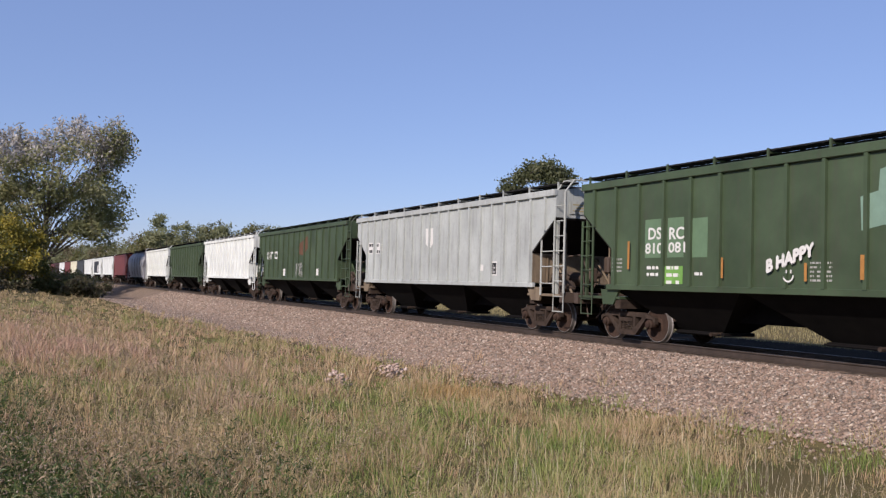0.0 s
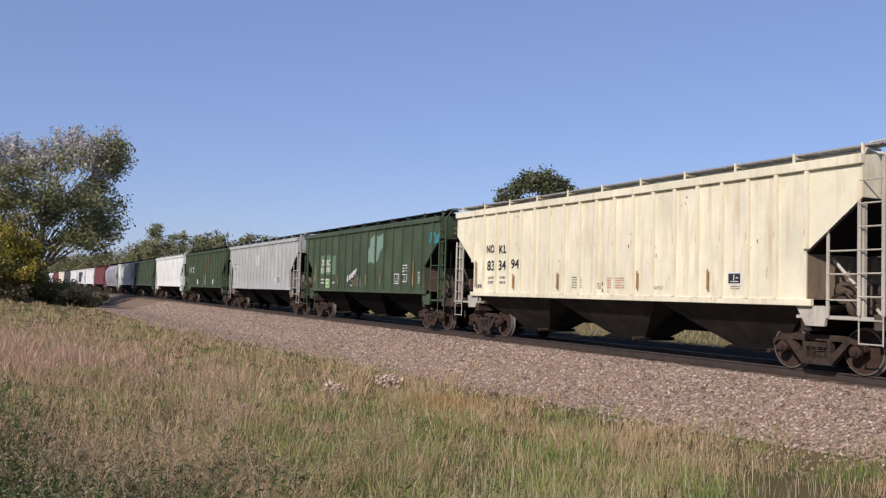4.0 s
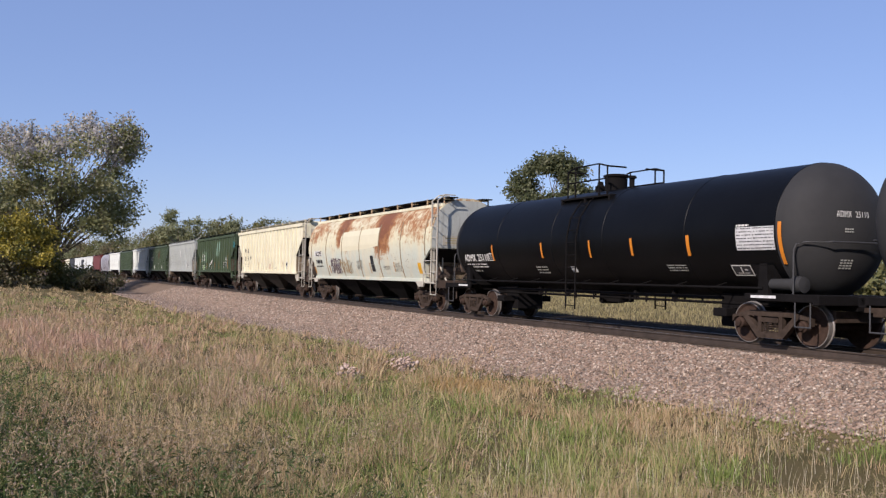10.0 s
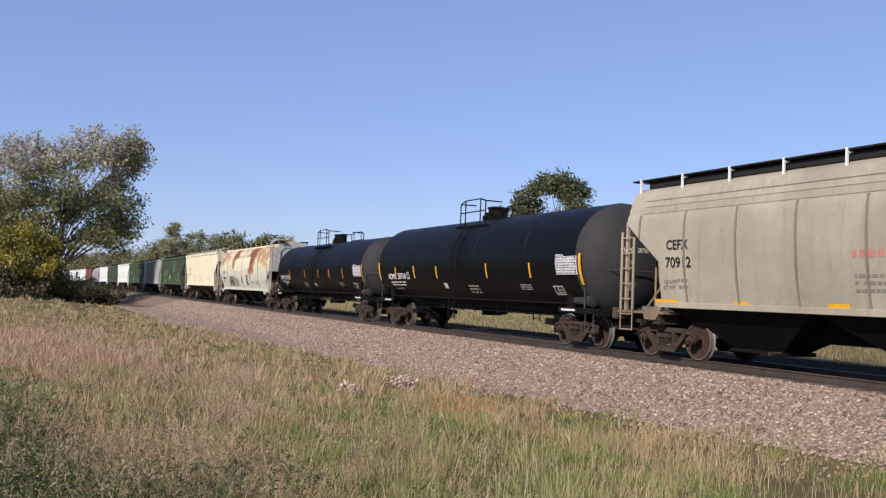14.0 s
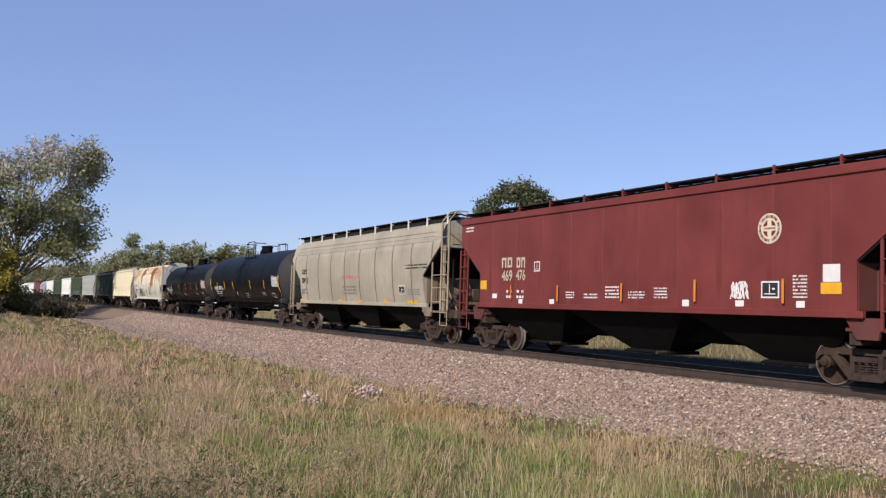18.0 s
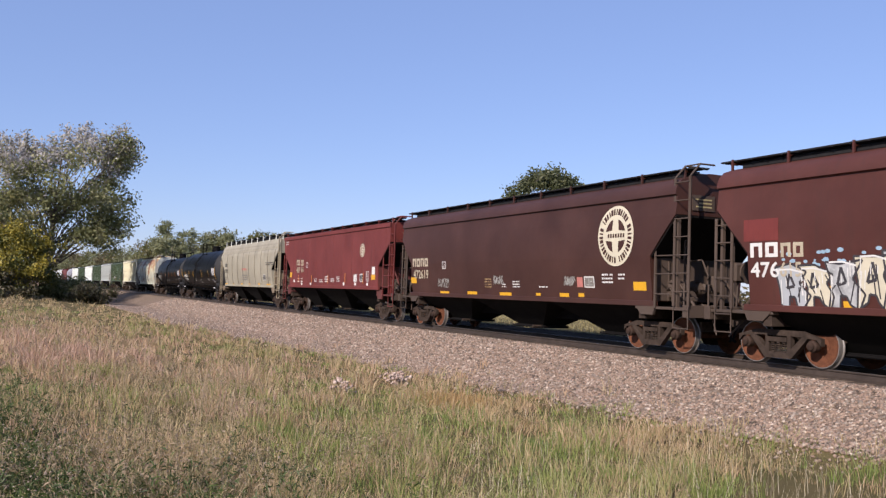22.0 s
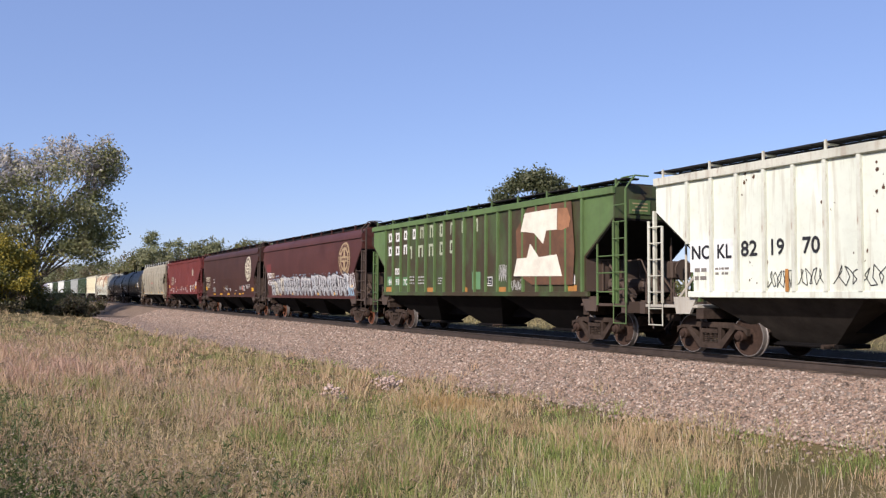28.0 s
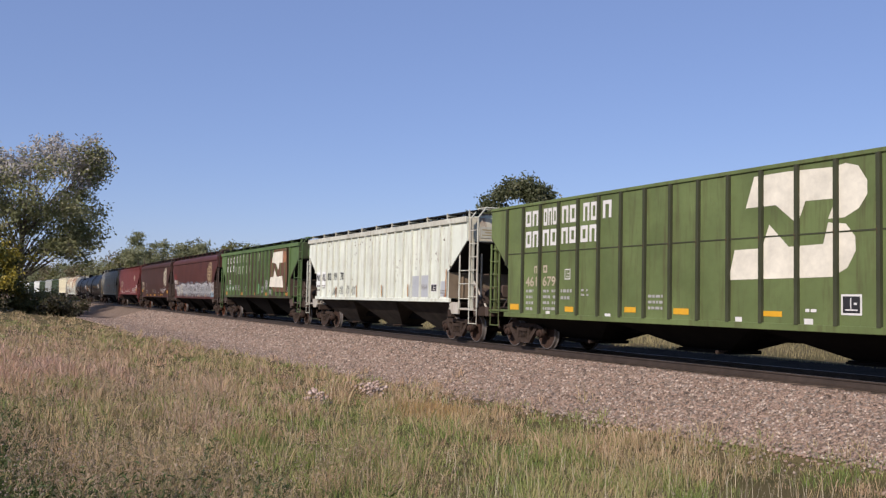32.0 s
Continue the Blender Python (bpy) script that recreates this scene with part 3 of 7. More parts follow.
def tree(name, label, base, height, half_width, low, tips, per_tip, leaf, mat, seed, clump=0.7, trunk=0.3, stems=1, sag=0.0, gaps=0.0, bark=None, skew=0.0, groups=0, loose=0.8, shed=None, droop=None):
    """A tapered trunk with limbs, and a crown of many small leaves gathered round the twig ends."""
    rnd, r2 = random.Random(seed), np.random.default_rng(seed)
    root = tagged(new(name), label, "tree" if "bush" not in name and "shrub" not in name else "bush")
    root.location = base
    bm = bmesh.new()
    cz, rz = (height + low) / 2, (height - low) / 2
    ends, hearts = [], []
    while len(hearts) < groups:
        p = Vector((rnd.uniform(-1, 1), rnd.uniform(-1, 1), rnd.uniform(-1, 1)))
        if 0.4 < p.length < 1 and all((Vector((p.x * half_width, p.y * half_width, cz + p.z * rz)) - h).length > loose * 1.1 for h in hearts):
            hearts.append(Vector((p.x * half_width + skew * (p.z + 1), p.y * half_width, cz + p.z * rz)))
        elif rnd.random() < 0.002:
            break
    if droop:
        hearts += [Vector(droop[:3]) + Vector((rnd.gauss(0, 1), rnd.gauss(0, 1), rnd.gauss(0, 0.8))) * droop[3] for _ in range(droop[4])]
    while hearts and len(ends) < tips:
        h = hearts[len(ends) % len(hearts)]
        ends.append(h + Vector((rnd.gauss(0, 1), rnd.gauss(0, 1), rnd.gauss(0, 0.7))) * loose)
    while len(ends) < tips:
        p = Vector((rnd.uniform(-1, 1), rnd.uniform(-1, 1), rnd.uniform(-1, 1)))
        if not 0.25 < p.length < 1:
            continue
        q = Vector((p.x * half_width + skew * (p.z + 1), p.y * half_width * 0.9, cz + p.z * rz))
        q *= 1 + 0.22 * noise.noise((q.x * 0.45 + seed, q.y * 0.45, q.z * 0.45))
        if gaps and noise.noise((q.x * 0.5 + seed * 3, q.y * 0.5, q.z * 0.5)) < gaps - 0.5:
            continue
        ends.append(q)
    stem_tops = []
    for k in range(stems):
        lean_ = Vector((rnd.uniform(-1, 1), rnd.uniform(-1, 1), 0)) * (0.12 * height if stems > 1 else 0.04 * height)
        off = Vector((rnd.uniform(-0.4, 0.4), rnd.uniform(-0.4, 0.4), 0)) if stems > 1 else Vector()
        pts = [off + lean_ * (i / 6) ** 1.3 + Vector((rnd.uniform(-1, 1), rnd.uniform(-1, 1), 0)) * 0.012 * height + Vector((0, 0, -0.25 if i == 0 else height * 0.78 * i / 6)) for i in range(7)]
        tapered(bm, pts, trunk, trunk * 0.18, 8)
        stem_tops.append(pts)
    for h in hearts:
        pts = min(stem_tops, key=lambda st: (st[3] - h).length)
        a = pts[min(4, max(1, int(6 * (h.z - 0.3 * height) / (height * 0.95))))]
        mid = a.lerp(h, 0.5) + Vector((rnd.uniform(-1, 1), rnd.uniform(-1, 1), rnd.uniform(0, 1))) * 0.05 * height
        tapered(bm, [a, mid, h], trunk * 0.26, trunk * 0.07, 4)
    for k, e in enumerate(ends if hearts else ()):
        h = hearts[k % len(hearts)]
        tapered(bm, [h, h.lerp(e, 0.5) + Vector((0, 0, 0.05)), e], trunk * 0.06, trunk * 0.02, 3)
    for e in () if hearts else ends:
        pts = min(stem_tops, key=lambda st: (st[3] - e).length)
        k = min(5, max(1, int(6 * (e.z - 0.28 * height) / (height * 0.85))))
        a = pts[k]
        mid = a.lerp(e, 0.5) + Vector((rnd.uniform(-1, 1), rnd.uniform(-1, 1), rnd.uniform(0, 1))) * 0.06 * height
        tapered(bm, [a, mid, e], trunk * 0.22, trunk * 0.035, 4)
    part("trunk", bm, bark or M_BARK, root, smooth=True)
    n = tips * per_tip
    c = np.repeat(np.array(ends), per_tip, 0) + r2.normal(0, clump, (n, 3)) * np.array([1, 1, 0.75])
    c[:, 2] -= sag * np.abs(r2.normal(0, 1, n))
    a, b = r2.normal(0, 1, (n, 3)), r2.normal(0, 1, (n, 3))
    a /= np.linalg.norm(a, axis=1)[:, None]
    b -= a * (a * b).sum(1)[:, None]
    b /= np.linalg.norm(b, axis=1)[:, None]
    sz = leaf * r2.uniform(0.6, 1.4, n)[:, None]
    v = np.stack([c - a * sz, c + b * sz * 0.55, c + a * sz, c - b * sz * 0.55], 1)
    tr = (np.array([(0, 1, 2), (0, 2, 3)])[None] + (np.arange(n) * 4)[:, None, None]).reshape(-1, 3)
    kinds = None
    if shed:
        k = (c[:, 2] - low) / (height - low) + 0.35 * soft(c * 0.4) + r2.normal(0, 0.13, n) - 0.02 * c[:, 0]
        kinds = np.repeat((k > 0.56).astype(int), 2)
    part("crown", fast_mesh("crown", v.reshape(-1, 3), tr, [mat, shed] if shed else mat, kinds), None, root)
    return root


M_LEAF_B = leafy("dark_green_leaves", [(0.03, 0.055, 0.018), (0.045, 0.075, 0.022), (0.065, 0.095, 0.03)])
M_LEAF_D = leafy("dark_brown_brush", [(0.05, 0.045, 0.022), (0.085, 0.075, 0.036), (0.13, 0.10, 0.055), (0.095, 0.11, 0.04)], 0.6, 0.35)
# leaves of the far trees: the pallor of distance is in their colour
M_LEAF_F = leafy("haze_paled_green_leaves", [(0.17, 0.19, 0.09), (0.23, 0.245, 0.125), (0.29, 0.28, 0.155)], 0.6, 0.4, 0.2)
M_LEAF_L = leafy("greyish_green_leaves", [(0.055, 0.07, 0.03), (0.085, 0.10, 0.042), (0.12, 0.13, 0.06), (0.18, 0.17, 0.10)], 0.55, 0.35, 0.6)
M_LEAF_Y = leafy("yellow_leaves", [(0.04, 0.055, 0.014), (0.09, 0.10, 0.02), (0.20, 0.17, 0.022), (0.36, 0.28, 0.03), (0.46, 0.34, 0.035)], 0.6, 0.25, 0.5)
M_LEAF_O = leafy("olive_leaves", [(0.10, 0.115, 0.04), (0.155, 0.155, 0.055), (0.22, 0.195, 0.08)], 0.6, 0.4)
M_LEAF_R = leafy("russet_brush", [(0.12, 0.108, 0.055), (0.17, 0.142, 0.075), (0.22, 0.17, 0.095), (0.13, 0.14, 0.06)], 0.6, 0.4)

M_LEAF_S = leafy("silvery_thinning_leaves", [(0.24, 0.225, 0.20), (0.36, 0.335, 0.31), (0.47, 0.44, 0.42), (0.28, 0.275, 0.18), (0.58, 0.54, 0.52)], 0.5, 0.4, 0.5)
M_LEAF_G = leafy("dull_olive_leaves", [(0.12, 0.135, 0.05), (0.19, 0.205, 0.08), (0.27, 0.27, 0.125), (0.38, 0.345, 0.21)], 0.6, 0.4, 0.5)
G = -0.45
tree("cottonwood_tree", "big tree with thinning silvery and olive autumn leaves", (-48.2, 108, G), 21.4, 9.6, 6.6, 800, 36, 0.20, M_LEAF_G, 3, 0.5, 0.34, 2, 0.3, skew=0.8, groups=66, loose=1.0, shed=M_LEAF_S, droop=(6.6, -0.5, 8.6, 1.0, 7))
tree("yellow_bush", "tall bush turning bright yellow", (-40.6, 83, G), 6.5, 4.0, 0.9, 260, 60, 0.14, M_LEAF_Y, 8, 0.36, 0.1, 5, 0.1, groups=30, loose=0.62)
tree("dark_bush", "dark leafy bush under the big tree", (-45.6, 92, G), 7.0, 4.0, 0.2, 220, 60, 0.17, M_LEAF_D, 9, 0.5, 0.12, 5, groups=26, loose=0.9)
tree("dark_bush", "low dark bush at the field's edge", (-36.9, 87.0, G), 1.5, 2.9, 0.0, 130, 60, 0.12, M_LEAF_O, 10, 0.3, 0.06, 5, groups=16, loose=0.5)
tree("dark_bush", "dark brown brush under the yellow bush", (-41.4, 80, G), 2.3, 3.9, 0.0, 150, 60, 0.13, M_LEAF_D, 15, 0.36, 0.08, 5, groups=18, loose=0.55)
tree("dark_bush", "brownish low brush at the field's edge", (-33.9, 86.0, G), 1.0, 1.8, 0.0, 80, 60, 0.11, M_LEAF_D, 16, 0.25, 0.05, 5, groups=10, loose=0.35)
tree("green_bush", "dense dark green tree behind yellow leaves", (-49.2, 96, G), 11.4, 5.4, 2.0, 260, 60, 0.18, M_LEAF_O, 12, 0.5, 0.16, 4, groups=34, loose=0.95)
tree("lone_tree", "round dark green tree beyond the railway", (11.15, 100, -0.6), 15.3, 4.5, 6.6, 340, 84, 0.17, M_LEAF_L, 14, 0.42, 0.35, 1, groups=30, loose=0.62)
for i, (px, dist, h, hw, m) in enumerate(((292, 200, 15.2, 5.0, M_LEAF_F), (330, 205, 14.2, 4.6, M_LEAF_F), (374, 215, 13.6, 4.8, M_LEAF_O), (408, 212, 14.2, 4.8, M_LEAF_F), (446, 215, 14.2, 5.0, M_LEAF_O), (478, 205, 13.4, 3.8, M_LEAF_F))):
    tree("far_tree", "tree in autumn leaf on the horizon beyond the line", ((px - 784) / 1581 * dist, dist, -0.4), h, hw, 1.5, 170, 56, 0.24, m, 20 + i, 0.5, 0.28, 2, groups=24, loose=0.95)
for i in range(17):
    px, dist = 254 + i * 16, 236 + (i * 7) % 11
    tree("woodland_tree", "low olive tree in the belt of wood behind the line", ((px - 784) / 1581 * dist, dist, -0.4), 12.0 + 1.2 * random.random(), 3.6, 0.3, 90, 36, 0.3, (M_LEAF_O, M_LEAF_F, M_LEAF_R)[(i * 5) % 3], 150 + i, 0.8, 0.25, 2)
for i in range(13):
    px, dist = 96 + i * 18, 390 - i * 9
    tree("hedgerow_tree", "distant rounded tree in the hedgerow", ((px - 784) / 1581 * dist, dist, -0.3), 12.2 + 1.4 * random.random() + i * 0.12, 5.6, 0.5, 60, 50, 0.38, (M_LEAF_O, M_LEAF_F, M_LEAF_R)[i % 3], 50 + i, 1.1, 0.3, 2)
# low scrub across the line, seen between and under the cars
for i in range(26):
    s, l = 8 + i * 7.5, -26 - 14 * random.random()
    x, y, _ = along(s, l)
    tree("shrub", "low green shrub beyond the railway", (float(x), float(y), float(rise(l))), random.uniform(2.2, 4.2), random.uniform(2.5, 3.8), 0.1, 34, 50, 0.22, (M_LEAF_O, M_LEAF_B, M_LEAF_R)[i % 3], 90 + i, 0.6, 0.07, 3)


# ---- rolling stock: x forward along the car, y to its left (the eye's side), z up from the rail top ----
WHEEL_R = 0.457


def wheelset_mesh(name, mat):
    bm = bmesh.new()
    for sgn in (1, -1):
        prof = [(0.69, 0.05), (0.69, 0.12), (0.735, 0.16), (0.745, 0.37), (0.70, 0.40), (0.69, 0.485), (0.715, 0.487), (0.728, 0.462), (0.83, 0.455), (0.832, 0.435), (0.832, 0.41), (0.80, 0.375), (0.785, 0.18), (0.815, 0.13), (0.815, 0.05)]
        lathe(bm, [(a * sgn, r) for a, r in prof], "y", 28)
    rod(bm, (0, -1.02, 0), (0, 1.02, 0), 0.08, 12)
    me = mesh_of(name, bm, [mat, M_TREAD], True)
    for p in me.polygons:
        r = math.hypot(p.center.x, p.center.z)
        if r > 0.452 or (r > 0.44 and abs(p.center.y) > 0.82):
            p.material_index = 1
    return me


WHEELS = {"dark": wheelset_mesh("wheelset", M_WHEEL), "rust": wheelset_mesh("wheelset", M_RUSTW)}


def sideframe_mesh():
    bm = bmesh.new()
    prism_y(bm, [(-1.13, 0.47), (-1.13, 0.62), (-0.62, 0.75), (0.62, 0.75), (1.13, 0.62), (1.13, 0.47), (1.02, 0.585), (0.55, 0.63), (-0.55, 0.63), (-1.02, 0.585)], 0.99, 1.1)
    prism_y(bm, [(-0.80, 0.61), (-0.36, 0.15), (0.36, 0.15), (0.80, 0.61), (0.64, 0.62), (0.27, 0.28), (-0.27, 0.28), (-0.64, 0.62)], 0.98, 1.11)
    for x in (-0.3, 0.3):
        box(bm, x - 0.05, x + 0.05, 0.985, 1.105, 0.26, 0.66)
    for x in (-0.15, 0.0, 0.15):
        for k in range(5):
            rod(bm, (x, 1.05, 0.285 + k * 0.045), (x, 1.05, 0.31 + k * 0.045), 0.065, 8)
    box(bm, -0.26, 0.26, 0.97, 1.13, 0.5, 0.6)
    return mesh_of("sideframe", bm, M_STEEL)


SIDEFRAME = sideframe_mesh()
_bm = bmesh.new()
lathe(_bm, [(0.95, 0.09), (0.97, 0.13), (1.1, 0.125), (1.13, 0.09), (1.16, 0.085), (1.165, 0.04)], "y", 14)
CAP = mesh_of("bearing_cap", _bm, M_WHEEL, True)
_bm = box(bmesh.new(), -0.2, 0.2, -1.0, 1.0, 0.5, 0.7)
box(_bm, -0.32, 0.32, -0.35, 0.35, 0.66, 0.78)
for _bx in (-0.5, 0.5):
    rod(_bm, (_bx, -0.8, 0.38), (_bx, 0.8, 0.38), 0.06)
for _bx in (-1.35, 1.35):
    box(_bm, _bx - 0.05, _bx + 0.05, -0.7, 0.7, 0.55, 0.8)
BOLSTER = mesh_of("truck", bevelled(_bm, 0.015), M_STEEL)
_bm = box(bmesh.new(), -0.75, -0.25, -0.1, 0.1, 0.78, 0.94)
prism_y(_bm, [(-0.27, 0.70), (-0.02, 0.70), (0.0, 0.78), (0.0, 0.95), (-0.05, 1.0), (-0.27, 1.0)], -0.14, 0.16)
rod(_bm, (-0.18, 0.3, 0.72), (-0.02, 0.34, 0.42), 0.025)
COUPLER = mesh_of("coupler", bevelled(_bm, 0.012), M_STEEL)
TURNING = []


def running_gear(car, L, tc, wheels="dark", turn=True):
    for e in (1, -1):
        tr = part("truck", BOLSTER, None, car)
        tr.matrix_basis = pose(e * tc / 2, 0, 0)
        for side in (0, 180):
            part("sideframe", SIDEFRAME, None, tr).matrix_basis = pose(0, 0, 0, 0, 0, side)
            for x in (-0.9, 0.9):
                part("bearing_cap", CAP, None, tr).matrix_basis = pose(x, 0, WHEEL_R, 0, 0, side)
        for x in (-0.9, 0.9):
            w = part("wheelset", WHEELS[wheels], None, tr, "rust-orange wheels" if wheels == "rust" else "")
            w.matrix_basis = pose(x, 0, WHEEL_R)
            if turn:
                TURNING.append(w)
        cp = part("coupler", COUPLER, None, car)
        cp.matrix_basis = pose(e * L / 2, 0, 0, 0, 0, 0 if e > 0 else 180)


def ladder(car, name, x0, x1, y, z0, z1, mat, step=0.42, hook=0.0, z2=None):
    """Two flat stiles with round rungs; hook carries the stiles over the roof edge, z2 is the second stile's top."""
    bm = bmesh.new()
    for x, top in ((x0, z1), (x1, z2 or z1)):
        box(bm, x - 0.036, x + 0.036, y - 0.012, y + 0.012, z0 + 0.55, top)
        box(bm, x - 0.008, x + 0.008, y - 0.05, y - 0.0, z0 + 0.55, top - 0.01)
        rod(bm, (x, y, z0), (x, y, z0 + 0.6), 0.015)
        if hook:
            rod(bm, (x, y, top), (x, y - 0.3, top + hook), 0.026)
            rod(bm, (x, y - 0.3, top + hook), (x, y - 0.75, top + hook), 0.022)
    if hook:
        rod(bm, (x0, y - 0.3, z1 + hook), (x1, y - 0.3, z1 + hook), 0.022)
    z = z0 + 0.02
    while z < min(z1, z2 or z1):
        rod(bm, (x0, y + 0.012, z), (x1, y + 0.012, z), 0.017)
        z += step
    return part(name, bm, mat, car)


def interp_side(prof):
    zs, ys = [p[1] for p in prof], [p[0] for p in prof]
    return lambda z: float(np.interp(z, zs, ys))


FLAT = [(1.52, 1.45), (1.52, 4.16), (1.5, 4.2)]
BROWN = [(1.43, 1.27), (1.50, 1.9), (1.54, 2.4), (1.56, 2.9), (1.55, 3.4), (1.50, 3.80), (1.50, 3.86), (1.565, 3.885), (1.555, 3.98), (1.50, 4.12), (1.36, 4.26), (1.05, 4.36)]
TAN = [(1.38, 1.38), (1.48, 1.9), (1.54, 2.5), (1.56, 3.0), (1.54, 3.45), (1.50, 3.6), (1.47, 3.63), (1.45, 3.78), (1.42, 3.81), (1.38, 4.0), (1.28, 4.2), (1.0, 4.36)]
ROUND = [(1.28, 1.25), (1.46, 1.75), (1.55, 2.25), (1.58, 2.75), (1.54, 3.2), (1.42, 3.6), (1.22, 3.95), (0.95, 4.2), (0.6, 4.35)]
HIGH = [(1.54, 1.05), (1.54, 4.26), (1.52, 4.30)]


def hopper(name, label, L, tc, body_mat, prof=FLAT, ribs=16, rib_mat=None, roof_mat=None, board_mat=None, end_mat=None, ladder_mat=None, bays=3, slant=1.3, zc=3.4, zb=2.4, wheels="dark",
           boards=True, bracket_mat=None, fine=True, sill_mat=None, rib_w=0.10, bay_mat=None, lift=0.2, coaming=None, slope_mat=None, bulk_mat=None, panel_mat=None, gear_mat=None, rib_d=0.08, chord=0.085, inset=0.7, rib_at=None):
    """A covered hopper: slant-ended body, ribs, roof walkways, bays with gates, ladders, platforms, brake gear, trucks."""
    car = tagged(new(name), label, "rail car", "cars of the train")
    rib_mat, roof_mat, end_mat = rib_mat or body_mat, roof_mat or body_mat, end_mat or body_mat
    ladder_mat, board_mat, sill_mat = ladder_mat or end_mat, board_mat or M_GRATE, sill_mat or body_mat
    side = interp_side(prof)
    W, eave, zs = max(p[0] for p in prof), prof[-1][1], prof[0][1]
    Lt = L / 2 - inset
    Lb = Lt - slant
    top_w = prof[-1][0]
    low = [p for p in prof if p[1] < zb] + [(side(zb), zb)]
    high = [(side(zb), zb)] + [p for p in prof if p[1] > zb]
    ring = [(-y, z) for y, z in high] + [(-top_w * 0.5, eave + 0.1), (top_w * 0.5, eave + 0.1)] + [(y, z) for y, z in high[::-1]]
    bm = prism_x(bmesh.new(), ring, -Lt, Lt)
    for e in (1, -1):
        no = Vector(((zc - zb) * e, 0, -slant)).normalized()
        bmesh.ops.bisect_plane(bm, geom=bm.verts[:] + bm.edges[:] + bm.faces[:], plane_co=(Lt * e, 0, zc), plane_no=no, clear_outer=True)
        bmesh.ops.holes_fill(bm, edges=[q for q in bm.edges if q.is_boundary])
    prism_x(bm, [(-y, z) for y, z in low] + [(y, z) for y, z in low[::-1]], -Lb, Lb)
    part("body", bm, body_mat, car, smooth=prof not in (FLAT, HIGH))
    # slope sheets (shade from the overhang painted near black) and bulkheads of the ends
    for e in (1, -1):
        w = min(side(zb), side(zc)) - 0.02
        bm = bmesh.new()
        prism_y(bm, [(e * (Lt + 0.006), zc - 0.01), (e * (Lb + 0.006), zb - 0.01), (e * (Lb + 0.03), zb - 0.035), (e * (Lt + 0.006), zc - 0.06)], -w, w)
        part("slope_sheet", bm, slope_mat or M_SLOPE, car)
        if panel_mat:
            a, b = sorted((e * (Lt + 0.004), e * (Lt + 0.012)))
            pr = [(min(y, side(z)) - 0.05, z) for y, z in [(side(zc), zc + 0.02)] + [p for p in high if p[1] > zc + 0.1]]
            part("end_panel", prism_x(bmesh.new(), [(-y, z) for y, z in pr] + [(y, z) for y, z in pr[::-1]], a, b), panel_mat, car)
        a, b = sorted((e * (Lb + 0.004), e * (Lb + 0.016)))
        bm = box(bmesh.new(), a, b, -side(zs) + 0.03, side(zs) - 0.03, zs + 0.02, zb - 0.03)
        for y in (-0.95, -0.32, 0.32, 0.95):
            box(bm, *sorted((e * (Lb + 0.012), e * (Lb + 0.05))), y - 0.02, y + 0.02, zs + 0.02, zb - 0.1)
        part("bulkhead", bm, bulk_mat or end_mat, car)
        if fine:
            a, b = sorted((e * (Lt + 0.012), e * (Lt + 0.03)))
            plate = part("placard", box(bmesh.new(), a, b, 0.35, 1.05, zc + 0.12, zc + 0.5), ladder_mat, car)
            bm = bmesh.new()
            for k in range(3):
                box(bm, *sorted((e * (Lt + 0.028), e * (Lt + 0.034))), 0.45, 0.95 - 0.1 * (k % 2), zc + 0.2 + k * 0.09, zc + 0.235 + k * 0.09)
            part("placard_lettering", bm, M_DIMLET, plate)
    # side sills, top chords, centre sill
    for sy in (1, -1):
        bm = bmesh.new()
        y0, y1 = sorted((sy * (side(zs) - 0.06), sy * (side(zs) + 0.05)))
        box(bm, -Lb - 0.15, Lb + 0.15, y0, y1, zs - 0.13, zs + 0.01)
        part("side_sill", bevelled(bm, 0.01), sill_mat, car)
        if prof in (FLAT, HIGH):
            y0, y1 = sorted((sy * (W - 0.02), sy * (W + chord)))
            part("top_chord", bevelled(box(bmesh.new(), -Lt - 0.02, Lt + 0.02, y0, y1, eave - (0.17 if prof is FLAT else 0.07), eave + 0.02), 0.012), roof_mat, car)
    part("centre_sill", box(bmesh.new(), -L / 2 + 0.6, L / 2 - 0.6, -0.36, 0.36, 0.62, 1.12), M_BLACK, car)
